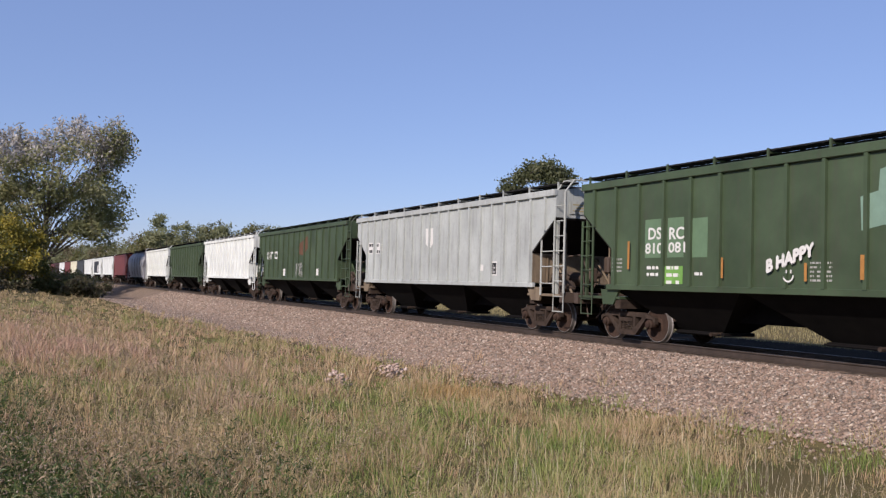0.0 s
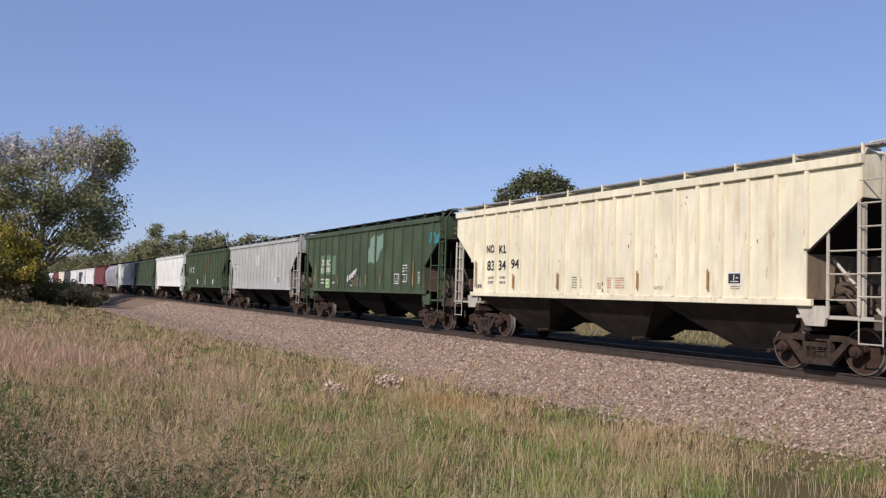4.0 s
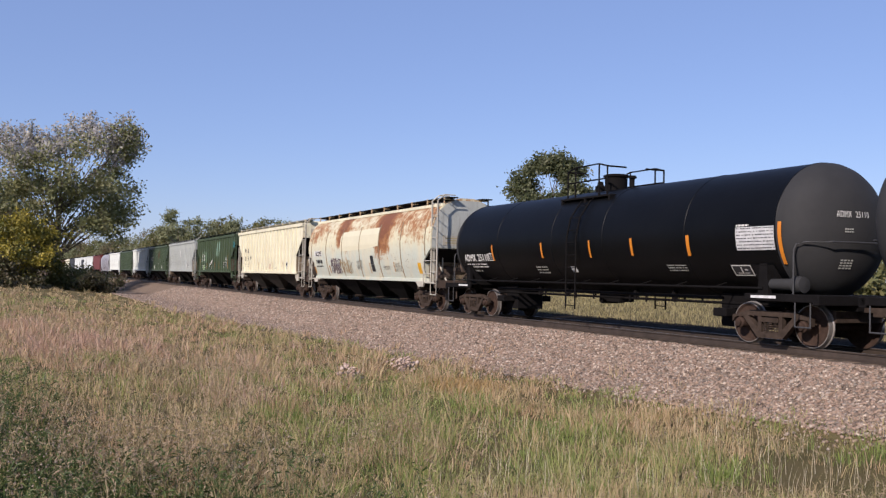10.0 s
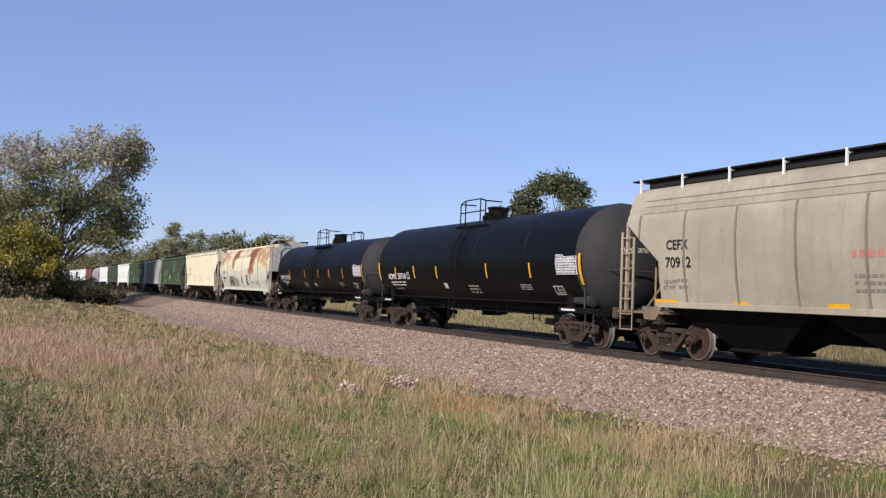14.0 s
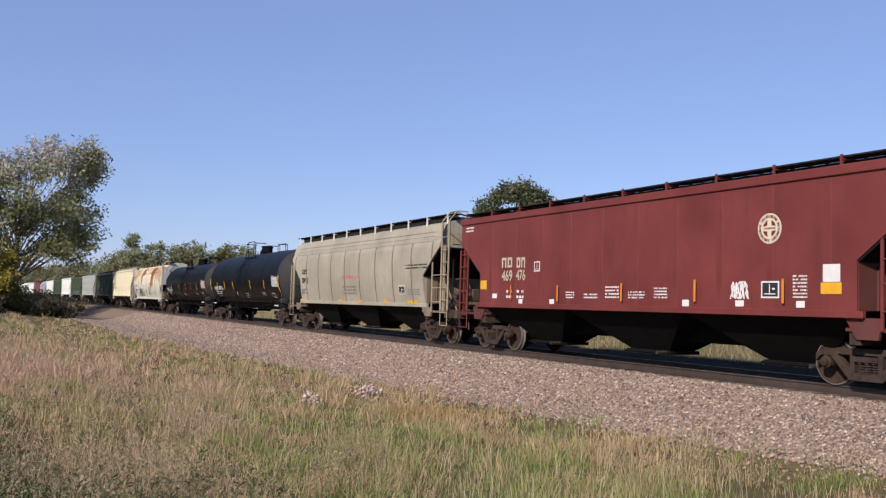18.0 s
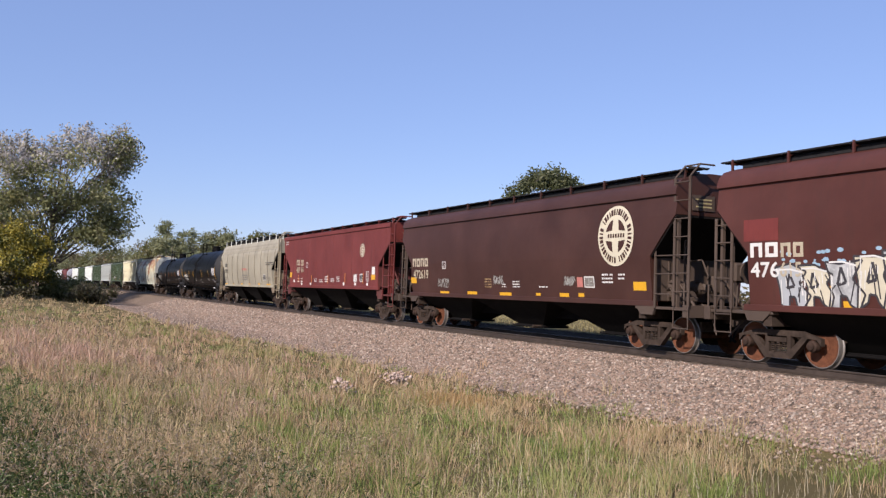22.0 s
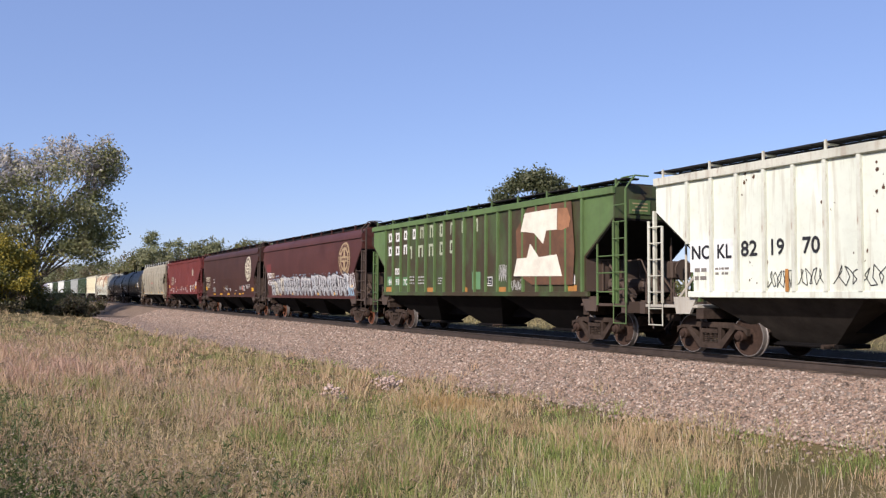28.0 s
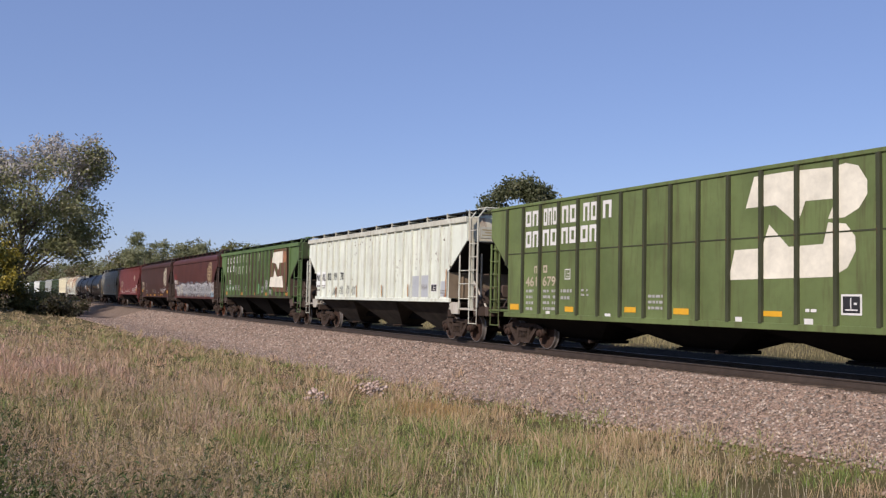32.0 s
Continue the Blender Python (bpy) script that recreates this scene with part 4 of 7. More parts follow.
    # ribs
    if ribs:
        full, reach = {}, rib_at or Lt - 0.55
        for i in range(ribs):
            x = -reach + i * 2 * reach / (ribs - 1)
            zlow = zs if abs(x) < Lb else zc - (Lt - abs(x)) / slant * (zc - zb) + 0.04
            key = round(zlow, 2)
            for sy in (1, -1):
                if (key, sy) not in full:
                    bm = bmesh.new()
                    if prof in (FLAT, HIGH):
                        y0, y1 = sorted((sy * (W - 0.01), sy * (W + 0.065)))
                        prism_x_poly = [(-rib_w / 2, 0), (rib_w / 2, 0), (rib_w * 0.42, 1), (-rib_w * 0.42, 1)]
                        a = [bm.verts.new((px, sy * (W - 0.01 + rib_d * q), zlow)) for px, q in prism_x_poly]
                        top = eave - (0.16 if prof is FLAT else 0.06)
                        b = [bm.verts.new((px, sy * (W - 0.01 + rib_d * q), top)) for px, q in prism_x_poly]
                        for k in range(4):
                            bm.faces.new((a[k], a[(k + 1) % 4], b[(k + 1) % 4], b[k]))
                        bm.faces.new(a), bm.faces.new(b)
                        bmesh.ops.recalc_face_normals(bm, faces=bm.faces[:])
                    else:
                        zz = [zlow + (3.6 - zlow) * k / 8 for k in range(9)]
                        for z0, z1 in zip(zz, zz[1:]):
                            pts = []
                            for z in (z0, z1):
                                for px in (-0.028, 0.028):
                                    for o in (-0.01, 0.022):
                                        pts.append(bm.verts.new((px, sy * (side(z) + o), z)))
                            for f in ((1, 3, 7, 5), (0, 1, 5, 4), (3, 2, 6, 7)):
                                bm.faces.new([pts[k] for k in f])
                        bmesh.ops.remove_doubles(bm, verts=bm.verts[:], dist=0.001)
                        bmesh.ops.recalc_face_normals(bm, faces=bm.faces[:])
                    full[(key, sy)] = mesh_of("rib", bm, rib_mat)
                part("rib", full[(key, sy)], None, car).location = (x, 0, 0)
    # bays with outlet gates
    for k in range(bays):
        xb = -Lb + (k + 0.5) * 2 * Lb / bays
        hw = Lb / bays - 0.02
        bm = bmesh.new()
        corners = ((-1, -1), (1, -1), (1, 1), (-1, 1))
        ring0 = [bm.verts.new((xb + a * hw, b * (side(zs) - 0.08), zs - 0.1)) for a, b in corners]
        ring1 = [bm.verts.new((xb + a * hw * 0.32, b * 0.42, 0.36)) for a, b in corners]
        bm.faces.new(ring0), bm.faces.new(ring1)
        for i in range(4):
            j = (i + 1) % 4
            bm.faces.new((ring0[i], ring0[j], ring1[j], ring1[i]))
        bmesh.ops.recalc_face_normals(bm, faces=bm.faces[:])
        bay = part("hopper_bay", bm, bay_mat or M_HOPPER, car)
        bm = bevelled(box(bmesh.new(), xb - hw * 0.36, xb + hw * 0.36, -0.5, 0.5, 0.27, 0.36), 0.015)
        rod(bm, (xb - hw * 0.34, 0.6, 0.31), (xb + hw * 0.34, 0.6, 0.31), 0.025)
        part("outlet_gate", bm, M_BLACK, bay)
        part("gate_capstan", rod(bmesh.new(), (xb - hw * 0.3, 0.4, 0.32), (xb - hw * 0.3, 0.8, 0.32), 0.05), M_STEEL, bay)
    # walkways on the roof
    if boards:
        n, by = 11, 1.36 if prof in (FLAT, HIGH) else 0.98 if prof is ROUND else 1.2
        for sy in (1, -1):
            y0, y1 = sorted((sy * (by - 0.45), sy * by))
            bm = bmesh.new()
            for q in range(5):
                yy = y0 + (y1 - y0) * (q + 0.15) / 5
                box(bm, -Lt - 0.28, Lt + 0.28, yy, yy + 0.07, eave + lift, eave + lift + 0.03)
            for q in range(40):
                xx = -Lt - 0.2 + q * (2 * Lt + 0.4) / 39
                box(bm, xx - 0.02, xx + 0.02, y0, y1, eave + lift - 0.015, eave + lift + 0.005)
            part("running_board", bm, board_mat, car)
        bm = bmesh.new()
        if prof in (FLAT, HIGH):
            box(bm, -0.025, 0.025, 1.37, 1.41, eave - 0.05, eave + lift + 0.05)
            box(bm, -0.02, 0.02, 0.9, 1.38, eave + lift - 0.06, eave + lift - 0.02)
        else:
            zr = next(z for z in np.arange(eave, 3, -0.02) if side(z) > by + 0.02)
            box(bm, -0.025, 0.025, by - 0.03, by + 0.015, zr - 0.05, eave + lift + 0.05)
            box(bm, -0.02, 0.02, by - 0.45, by - 0.02, eave + lift - 0.06, eave + lift - 0.02)
        br = mesh_of("walkway_bracket", bm, bracket_mat or roof_mat)
        for i in range(n if fine else 0):
            for r in (0, 180):
                part("walkway_bracket", br, None, car).matrix_basis = pose(-(Lt - 0.1) + i * 2 * (Lt - 0.1) / (n - 1), 0, 0, 0, 0, r)
    part("hatch_cover", bevelled(box(bmesh.new(), -Lt + 0.25, Lt - 0.25, -1.06 if boards and top_w > 0.9 else -0.7, 1.06 if boards and top_w > 0.9 else 0.7, eave - 0.02, eave + lift - 0.025), 0.03), coaming or M_GRATE, car)
    # ends
    for e in (1, -1):
        xs = lambda a: e * (L / 2 - a)
        lo, hi = sorted((xs(0.3), xs(2.3)))
        bm = box(bmesh.new(), lo, hi, -1.46, 1.46, 1.07, 1.14)
        part("end_platform", bevelled(bm, 0.01), end_mat, car)
        a, b = sorted((xs(0.28), xs(0.46)))
        part("end_sill", bevelled(box(bmesh.new(), a, b, -1.5, 1.5, 0.9, 1.2), 0.01), gear_mat or P_ENDBR, car)
        a, b = sorted((e * tc / 2 - 0.12, e * tc / 2 + 0.12))
        part("body_bolster", bevelled(box(bmesh.new(), a, b, -1.42, 1.42, 0.82, 1.064), 0.01), M_STEEL, car)
        # corner plate with a round hole's dark disc left out, and slope supports
        for sy in (1, -1):
            bm = bmesh.new()
            y0, y1 = sorted((sy * 1.4, sy * 1.47))
            prism_y(bm, [(xs(1.6), 0.93), (xs(2.05), 0.93), (xs(2.3), zs - 0.12), (xs(1.5), zs - 0.12)], y0, y1)
            part("jacking_plate", bm, end_mat, car)
            bm = bmesh.new()
            y0, y1 = sorted((sy * 1.36, sy * 1.44))
            a, b = sorted((xs(0.72), xs(0.79)))
            box(bm, a, b, y0, y1, 1.1, zc + 0.05)
            part("corner_post", bm, ladder_mat, car)
        for y in (-0.8, 0.8):
            part("slope_strut", rod(bmesh.new(), (xs(0.78), y, 1.14), (xs(1.98), y, 2.3), 0.035), end_mat, car)
            part("slope_post", rod(bmesh.new(), (xs(1.2), y, 1.14), (xs(1.2), y, 3.0), 0.03), end_mat, car)
    for r in (0, 180):
        m = pose(0, 0, 0, 0, 0, r)
        a = ladder(car, "ladder", L / 2 - 0.64, L / 2 - 1.14, 1.5, 0.62, 3.2, ladder_mat, 0.4, 0, 3.05)
        a.matrix_basis = m
        a = ladder(car, "ladder", -(L / 2 - 0.26), -(L / 2 - 0.78), 1.5, 0.62, eave - 0.08, ladder_mat, 0.44, lift + 0.16)
        a.matrix_basis = m
        bm = box(bmesh.new(), -(L / 2 - 1.53), -(L / 2 - 1.47), 1.47, 1.5, 1.1, 3.0)
        part("grab_post", bm, ladder_mat, car).matrix_basis = m
        for q in (1.45, 1.95, 2.4):
            part("grab_iron", rod(bmesh.new(), (-(L / 2 - 1.5), 1.5, q), (-(L / 2 - 0.76), 1.5, q), 0.018), ladder_mat, car).matrix_basis = m
    gear = gear_mat or P_ENDBR
    if fine:
        X = lambda a: -(L / 2 - a)
        bm = lathe(bmesh.new(), [(-0.02, 0.24), (-0.03, 0.28), (0.0, 0.29), (0.03, 0.28), (0.02, 0.24)], "x", 18, (X(0.42), -0.55, 2.05))
        for k in range(4):
            c, s = math.cos(k * math.pi / 4) * 0.25, math.sin(k * math.pi / 4) * 0.25
            rod(bm, (X(0.42), -0.55 - c, 2.05 - s), (X(0.42), -0.55 + c, 2.05 + s), 0.018)
        rod(bm, (X(0.42), -0.55, 2.05), (X(0.66), -0.55, 2.05), 0.03)
        part("brake_wheel", bm, gear, car)
        bm = bevelled(box(bmesh.new(), X(0.66), X(0.9), -0.75, -0.35, 1.8, 2.3), 0.05)
        rod(bm, (X(0.78), -0.55, 1.8), (X(0.78), -0.5, 1.1), 0.025)
        part("hand_brake_box", bm, gear, car)
        part("air_reservoir", lathe(bmesh.new(), [(-0.52, 0.1), (-0.47, 0.22), (0.1, 0.24), (0.14, 0.23), (0.47, 0.22), (0.52, 0.1)], "y", 16, (X(1.62), 0.45, 1.6)), gear, car, smooth=True)
        bm = lathe(bmesh.new(), [(-0.3, 0.06), (-0.28, 0.2), (0.1, 0.2), (0.12, 0.24), (0.18, 0.24), (0.2, 0.05), (0.42, 0.04)], "x", 14, (X(1.3), 0.75, 1.36))
        part("brake_cylinder", bm, gear, car, smooth=True)
        bm = bevelled(box(bmesh.new(), X(1.2), X(0.95), -0.2, 0.12, 1.5, 1.95), 0.04)
        lathe(bm, [(0.1, 0.1), (0.3, 0.13), (0.34, 0.08)], "y", 10, (X(1.08), 0.0, 1.62))
        lathe(bm, [(-0.4, 0.08), (-0.3, 0.12), (-0.2, 0.13)], "y", 10, (X(1.08), 0.0, 1.75))
        part("control_valve", bm, gear, car)
        for p in (((0.75, 1.2, 1.2), (0.75, 1.2, 1.75), (1.6, 0.95, 1.75)), ((0.7, -0.3, 1.15), (1.3, 0.3, 1.22), (2.0, 0.3, 1.3)), ((1.1, 0.1, 1.9), (1.25, 0.2, 2.35), (1.7, 0.4, 2.3)), ((0.62, 0.55, 1.16), (0.62, 0.55, 1.7), (1.08, 0.05, 1.7)),
                  ((1.0, 1.05, 1.14), (1.45, 1.05, 1.62), (1.9, 0.9, 1.5)), ((0.95, -0.15, 1.5), (0.8, 0.1, 1.3), (0.7, 0.3, 0.8))):
            bm = bmesh.new()
            for q, w in zip(p, p[1:]):
                rod(bm, (X(q[0]), q[1], q[2]), (X(w[0]), w[1], w[2]), 0.024)
            part("brake_pipe", bm, gear, car)
        part("brake_lever", bevelled(box(bmesh.new(), X(1.0), X(0.92), 0.6, 1.15, 1.28, 1.4), 0.02), gear, car)
    for e in (1, -1):
        bm = bmesh.new()
        for y in (-0.5, 0.5):
            rod(bm, (e * (L / 2 - 0.52), y, 0.9), (e * (L / 2 - 0.2), y * 1.3, 0.5), 0.02)
        rod(bm, (e * (L / 2 - 0.45), -1.4, 0.95), (e * (L / 2 - 0.45), 1.42, 0.95), 0.016)
        part("uncoupling_lever", bm, gear, car)
        bm = bmesh.new()
        pts = [(e * (L / 2 - 0.1), 0.3, 0.75), (e * (L / 2 - 0.05), 0.36, 0.45), (e * (L / 2 + 0.1), 0.34, 0.36)]
        for q, w in zip(pts, pts[1:]):
            rod(bm, q, w, 0.03)
        part("air_hose", bm, M_BLACK, car)
    running_gear(car, L, tc, wheels, fine)
    return car, side


def tank(name, label, L, tc, mat, R=1.5, cz=2.52, tip=0.62):
    car = tagged(new(name), label, "tank car", "cars of the train")
    H = L / 2 - tip
    prof = [(-H - 0.0, 0.05)] + [(-H + 0.95 * (1 - math.cos(a)), R * math.sin(a)) for a in np.linspace(0.12, math.pi / 2, 9)]
    prof = [(x, r) for x, r in prof] + [(-x, r) for x, r in prof[::-1]]
    cap = len(prof) // 2
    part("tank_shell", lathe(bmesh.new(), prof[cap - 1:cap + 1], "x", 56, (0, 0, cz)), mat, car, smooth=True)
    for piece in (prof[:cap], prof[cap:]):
        part("tank_head", lathe(bmesh.new(), piece, "x", 56, (0, 0, cz)), P_HEAD, car, "black rounded tank head, greyed for its sunlit sheen", smooth=True)
    side = lambda z: math.sqrt(max(0.01, R * R - (z - cz) ** 2))
    for x in (-H + 0.98, -H / 2 - 0.4, H / 2 + 0.4, H - 0.98, -1.3, 1.3):
        part("weld_band", lathe(bmesh.new(), [(x - 0.03, R), (x - 0.02, R + 0.008), (x + 0.02, R + 0.008), (x + 0.03, R)], "x", 56, (0, 0, cz)), mat, car, smooth=True)
    for e in (1, -1):
        x = e * tc / 2
        bm = bmesh.new()
        ring = [(-1.32, 1.75), (-0.9, 0.92), (0.9, 0.92), (1.32, 1.75), (1.0, 1.42), (0.5, 1.15), (-0.5, 1.15), (-1.0, 1.42)]
        prism_x(bm, ring, x - 0.3, x + 0.3)
        part("saddle", bm, M_BLACK, car)
        bm = bmesh.new()
        a, b = sorted((x - e * 1.2, e * (L / 2 - 0.5)))
        box(bm, a, b, -0.3, 0.3, 0.8, 1.12)
        a, b = sorted((e * (L / 2 - 0.62), e * (L / 2 - 0.46)))
        box(bm, a, b, -1.45, 1.45, 0.92, 1.12)
        part("stub_sill", bevelled(bm, 0.01), M_BLACK, car)
        a, b = sorted((e * (L / 2 - 2.5), e * (L / 2 - 0.5)))
        bm = box(bmesh.new(), a, b, -1.45, 1.45, 1.08, 1.13)
        for y in (-1.42, 1.42):
            box(bm, a, b, y - 0.03, y + 0.03, 0.97, 1.1)
        part("end_platform", bevelled(bm, 0.008), M_BLACK, car)
        # plain black boxes added to fill the dark gap inboard of the truck
        bm = bmesh.new()
        a, b = sorted((x - e * 2.15, x - e * 1.3))
        box(bm, a, b, -0.5, 0.5, 0.3, 1.1)
        box(bm, a + 0.2, b - 0.2, -0.95, 0.95, 0.55, 0.75)
        part("underframe_filler", bevelled(bm, 0.02), M_BLACK, car)
        for y in (-1, 1):
            bm = prism_y(bmesh.new(), [(x - 0.16, 1.1), (x + 0.16, 1.1), (x + 0.1, 1.78), (x - 0.1, 1.78)], y * 1.26 - 0.05, y * 1.26 + 0.05)
            part("saddle_gusset", bm, M_BLACK, car)
            part("white_plate", box(bmesh.new(), e * (L / 2 - 1.95) - 0.36, e * (L / 2 - 1.95) + 0.36, y * 1.4535 - 0.0015, y * 1.4535 + 0.0015, 1.03, 1.09), M_PALEGREY, car, "worn white stencil on the platform edge")
            rail_path = [Vector((e * p, y * q, r)) for p, q, r in ((L / 2 - 1.15, 1.42, 1.1), (L / 2 - 1.15, 1.42, 2.05), (L / 2 - 1.12, 1.38, 2.17), (L / 2 - 1.0, 1.28, 2.22), (H + 0.0, 0.9, 2.23), (H + 0.09, 0.4, 2.23), (H + 0.1, 0.0, 2.23))]
            bm = bmesh.new()
            tapered(bm, rail_path, 0.02, 0.02)
            part("end_handrail", bm, M_RAILGREY, car, "bent pipe handrail, greyed for the sun on it")
            bm = bmesh.new()
            for p in (0.7, 1.1):
                rod(bm, (e * (L / 2 - p), y * 1.42, 1.0), (e * (L / 2 - p), y * 1.42, 0.45), 0.016)
            rod(bm, (e * (L / 2 - 0.7), y * 1.42, 0.46), (e * (L / 2 - 1.1), y * 1.42, 0.46), 0.018)
            part("sill_step", bm, M_RAILGREY, car)
    bm = lathe(bmesh.new(), [(-L / 2 + 1.05, 0.02), (-L / 2 + 1.08, 0.17), (-L / 2 + 1.3, 0.19), (-L / 2 + 1.33, 0.13), (-L / 2 + 1.4, 0.13), (-L / 2 + 1.95, 0.12), (-L / 2 + 2.0, 0.02)], "x", 16, (0, 1.18, 1.33))
    part("brake_cylinder", bm, P_HEAD, car, "dark grey brake cylinder on the end platform", smooth=True)
    bm = bmesh.new()
    for y in (-0.95, 0.95):
        rod(bm, (-tc / 2 + 1.6, y, 0.99), (tc / 2 - 1.6, y, 0.99), 0.045)
        for q in (-2.6, -1.9, -0.2, 0.7, 2.4):
            rod(bm, (q, y, 1.0), (q, y, 0.8), 0.03)
    part("heater_pipe", bm, M_BLACK, car)
    bm = bmesh.new()
    for y in (-1.32, 1.32):
        rod(bm, (-tc / 2, y, 1.24), (tc / 2, y, 1.24), 0.03)
    for x in np.linspace(-tc / 2 + 1.5, tc / 2 - 1.5, 9):
        rod(bm, (float(x), 1.32, 1.24), (float(x), 0.9, 1.36), 0.02)
    part("side_handrail", bm, M_BLACK, car)
    bm = bmesh.new()
    rod(bm, (-tc / 2, 0.5, 0.86), (tc / 2, 0.5, 0.86), 0.035)
    box(bm, -0.5, 0.5, -0.25, 0.25, 0.72, 1.08)
    rod(bm, (0.2, -0.4, 0.75), (0.2, 0.4, 0.75), 0.09)
    for x in (-3.2, -1.6, 1.8, 3.4):
        box(bm, x - 0.05, x + 0.05, 0.44, 0.56, 0.82, 1.1)
    part("bottom_outlet", bm, M_BLACK, car)
    # platform with railing, manway, valves, ladder over the side
    bm = box(bmesh.new(), -1.05, 1.45, -1.05, 1.05, cz + R * 0.80, cz + R * 0.80 + 0.05)
    for x in (-1.0, 0.2, 1.4):
        box(bm, x - 0.04, x + 0.04, -1.05, 1.05, cz + R * 0.68, cz + R * 0.8)
    part("top_platform", bm, M_BLACK, car)
    zt = cz + R + 0.66
    ends_, tops_ = (-0.85, 1.15), (-0.45, 0.75)
    rail_ = part("platform_railing", rod(bmesh.new(), (tops_[0], 1.0, zt), (tops_[1], 1.0, zt), 0.024), M_BLACK, car)
    bars_ = [((tops_[0], -1.0, zt), (tops_[1], -1.0, zt))]
    for y in (-1.0, 1.0):
        bars_ += [((x, y, cz + R * 0.8), (x, y, zt - (0.1 if x in ends_ else 0))) for x in ends_ + tops_]
        bars_ += [((ends_[0], y, zt - 0.1), (tops_[0], y, zt)), ((tops_[1], y, zt), (ends_[1], y, zt - 0.1))]
        bars_ += [((ends_[0], y, zt - 0.45), (ends_[1], y, zt - 0.45))]
    for x in ends_:
        bars_ += [((x, -1.0, zt - 0.1), (x, -0.35, zt - 0.1)), ((x, 0.35, zt - 0.1), (x, 1.0, zt - 0.1))]
    for p, q in bars_:
        part("railing_bar", rod(bmesh.new(), p, q, 0.024), M_BLACK, rail_)
    part("manway_dome", lathe(bmesh.new(), [(cz + R - 0.1, 0.33), (cz + R + 0.36, 0.33), (cz + R + 0.38, 0.38), (cz + R + 0.43, 0.38), (cz + R + 0.46, 0.3), (cz + R + 0.48, 0.1)], "z", 20, (0.1, 0, 0)), M_BLACK, car, smooth=True)
    bm = lathe(bmesh.new(), [(cz + R - 0.05, 0.16), (cz + R + 0.16, 0.16), (cz + R + 0.18, 0.1), (cz + R + 0.3, 0.08)], "z", 12, (0.75, 0.1, 0))
    lathe(bm, [(cz + R - 0.05, 0.06), (cz + R + 0.22, 0.06), (cz + R + 0.25, 0.12), (cz + R + 0.32, 0.1)], "z", 12, (-0.95, 0.2, 0))
    part("valve", bm, M_BLACK, car)
    for sy in (1, -1):
        lad = None
        for x in (-0.24, 0.24):
            bm = bmesh.new()
            tapered(bm, [Vector((x, sy * (side(z) + 0.12) if z > cz else sy * (R + 0.12), z)) for z in (0.5, 1.3, cz, cz + 0.6, cz + 1.1, cz + R * 0.8)], 0.024, 0.024)
            st = part("stile" if lad else "ladder", bm, M_BLACK, lad or car)
            lad = lad or st
        for k in range(9):
            z = 0.6 + k * 0.36
            y = sy * (side(z) + 0.12) if z > cz else sy * (R + 0.12)
            part("rung", rod(bmesh.new(), (-0.24, y, z), (0.24, y, z), 0.014), M_BLACK, lad)
    running_gear(car, L, tc, "dark")
    return car, side


# ---- paints of the cars ----
P_DSRC = paint("dark_green_paint", (0.046, 0.072, 0.035), 0.3, 0.3, 0.05, 0.5)
P_GREY = paint("grey_paint", (0.3456, 0.3672, 0.3456), 0.15, 0.3, 0.05, 0.55)
P_CREAM = paint("rust_streaked_cream_paint", (0.60, 0.575, 0.42), 0.1, 0.2, 0.3, 0.55, stain=(0.36, 0.184, 0.064), streak=0.5)


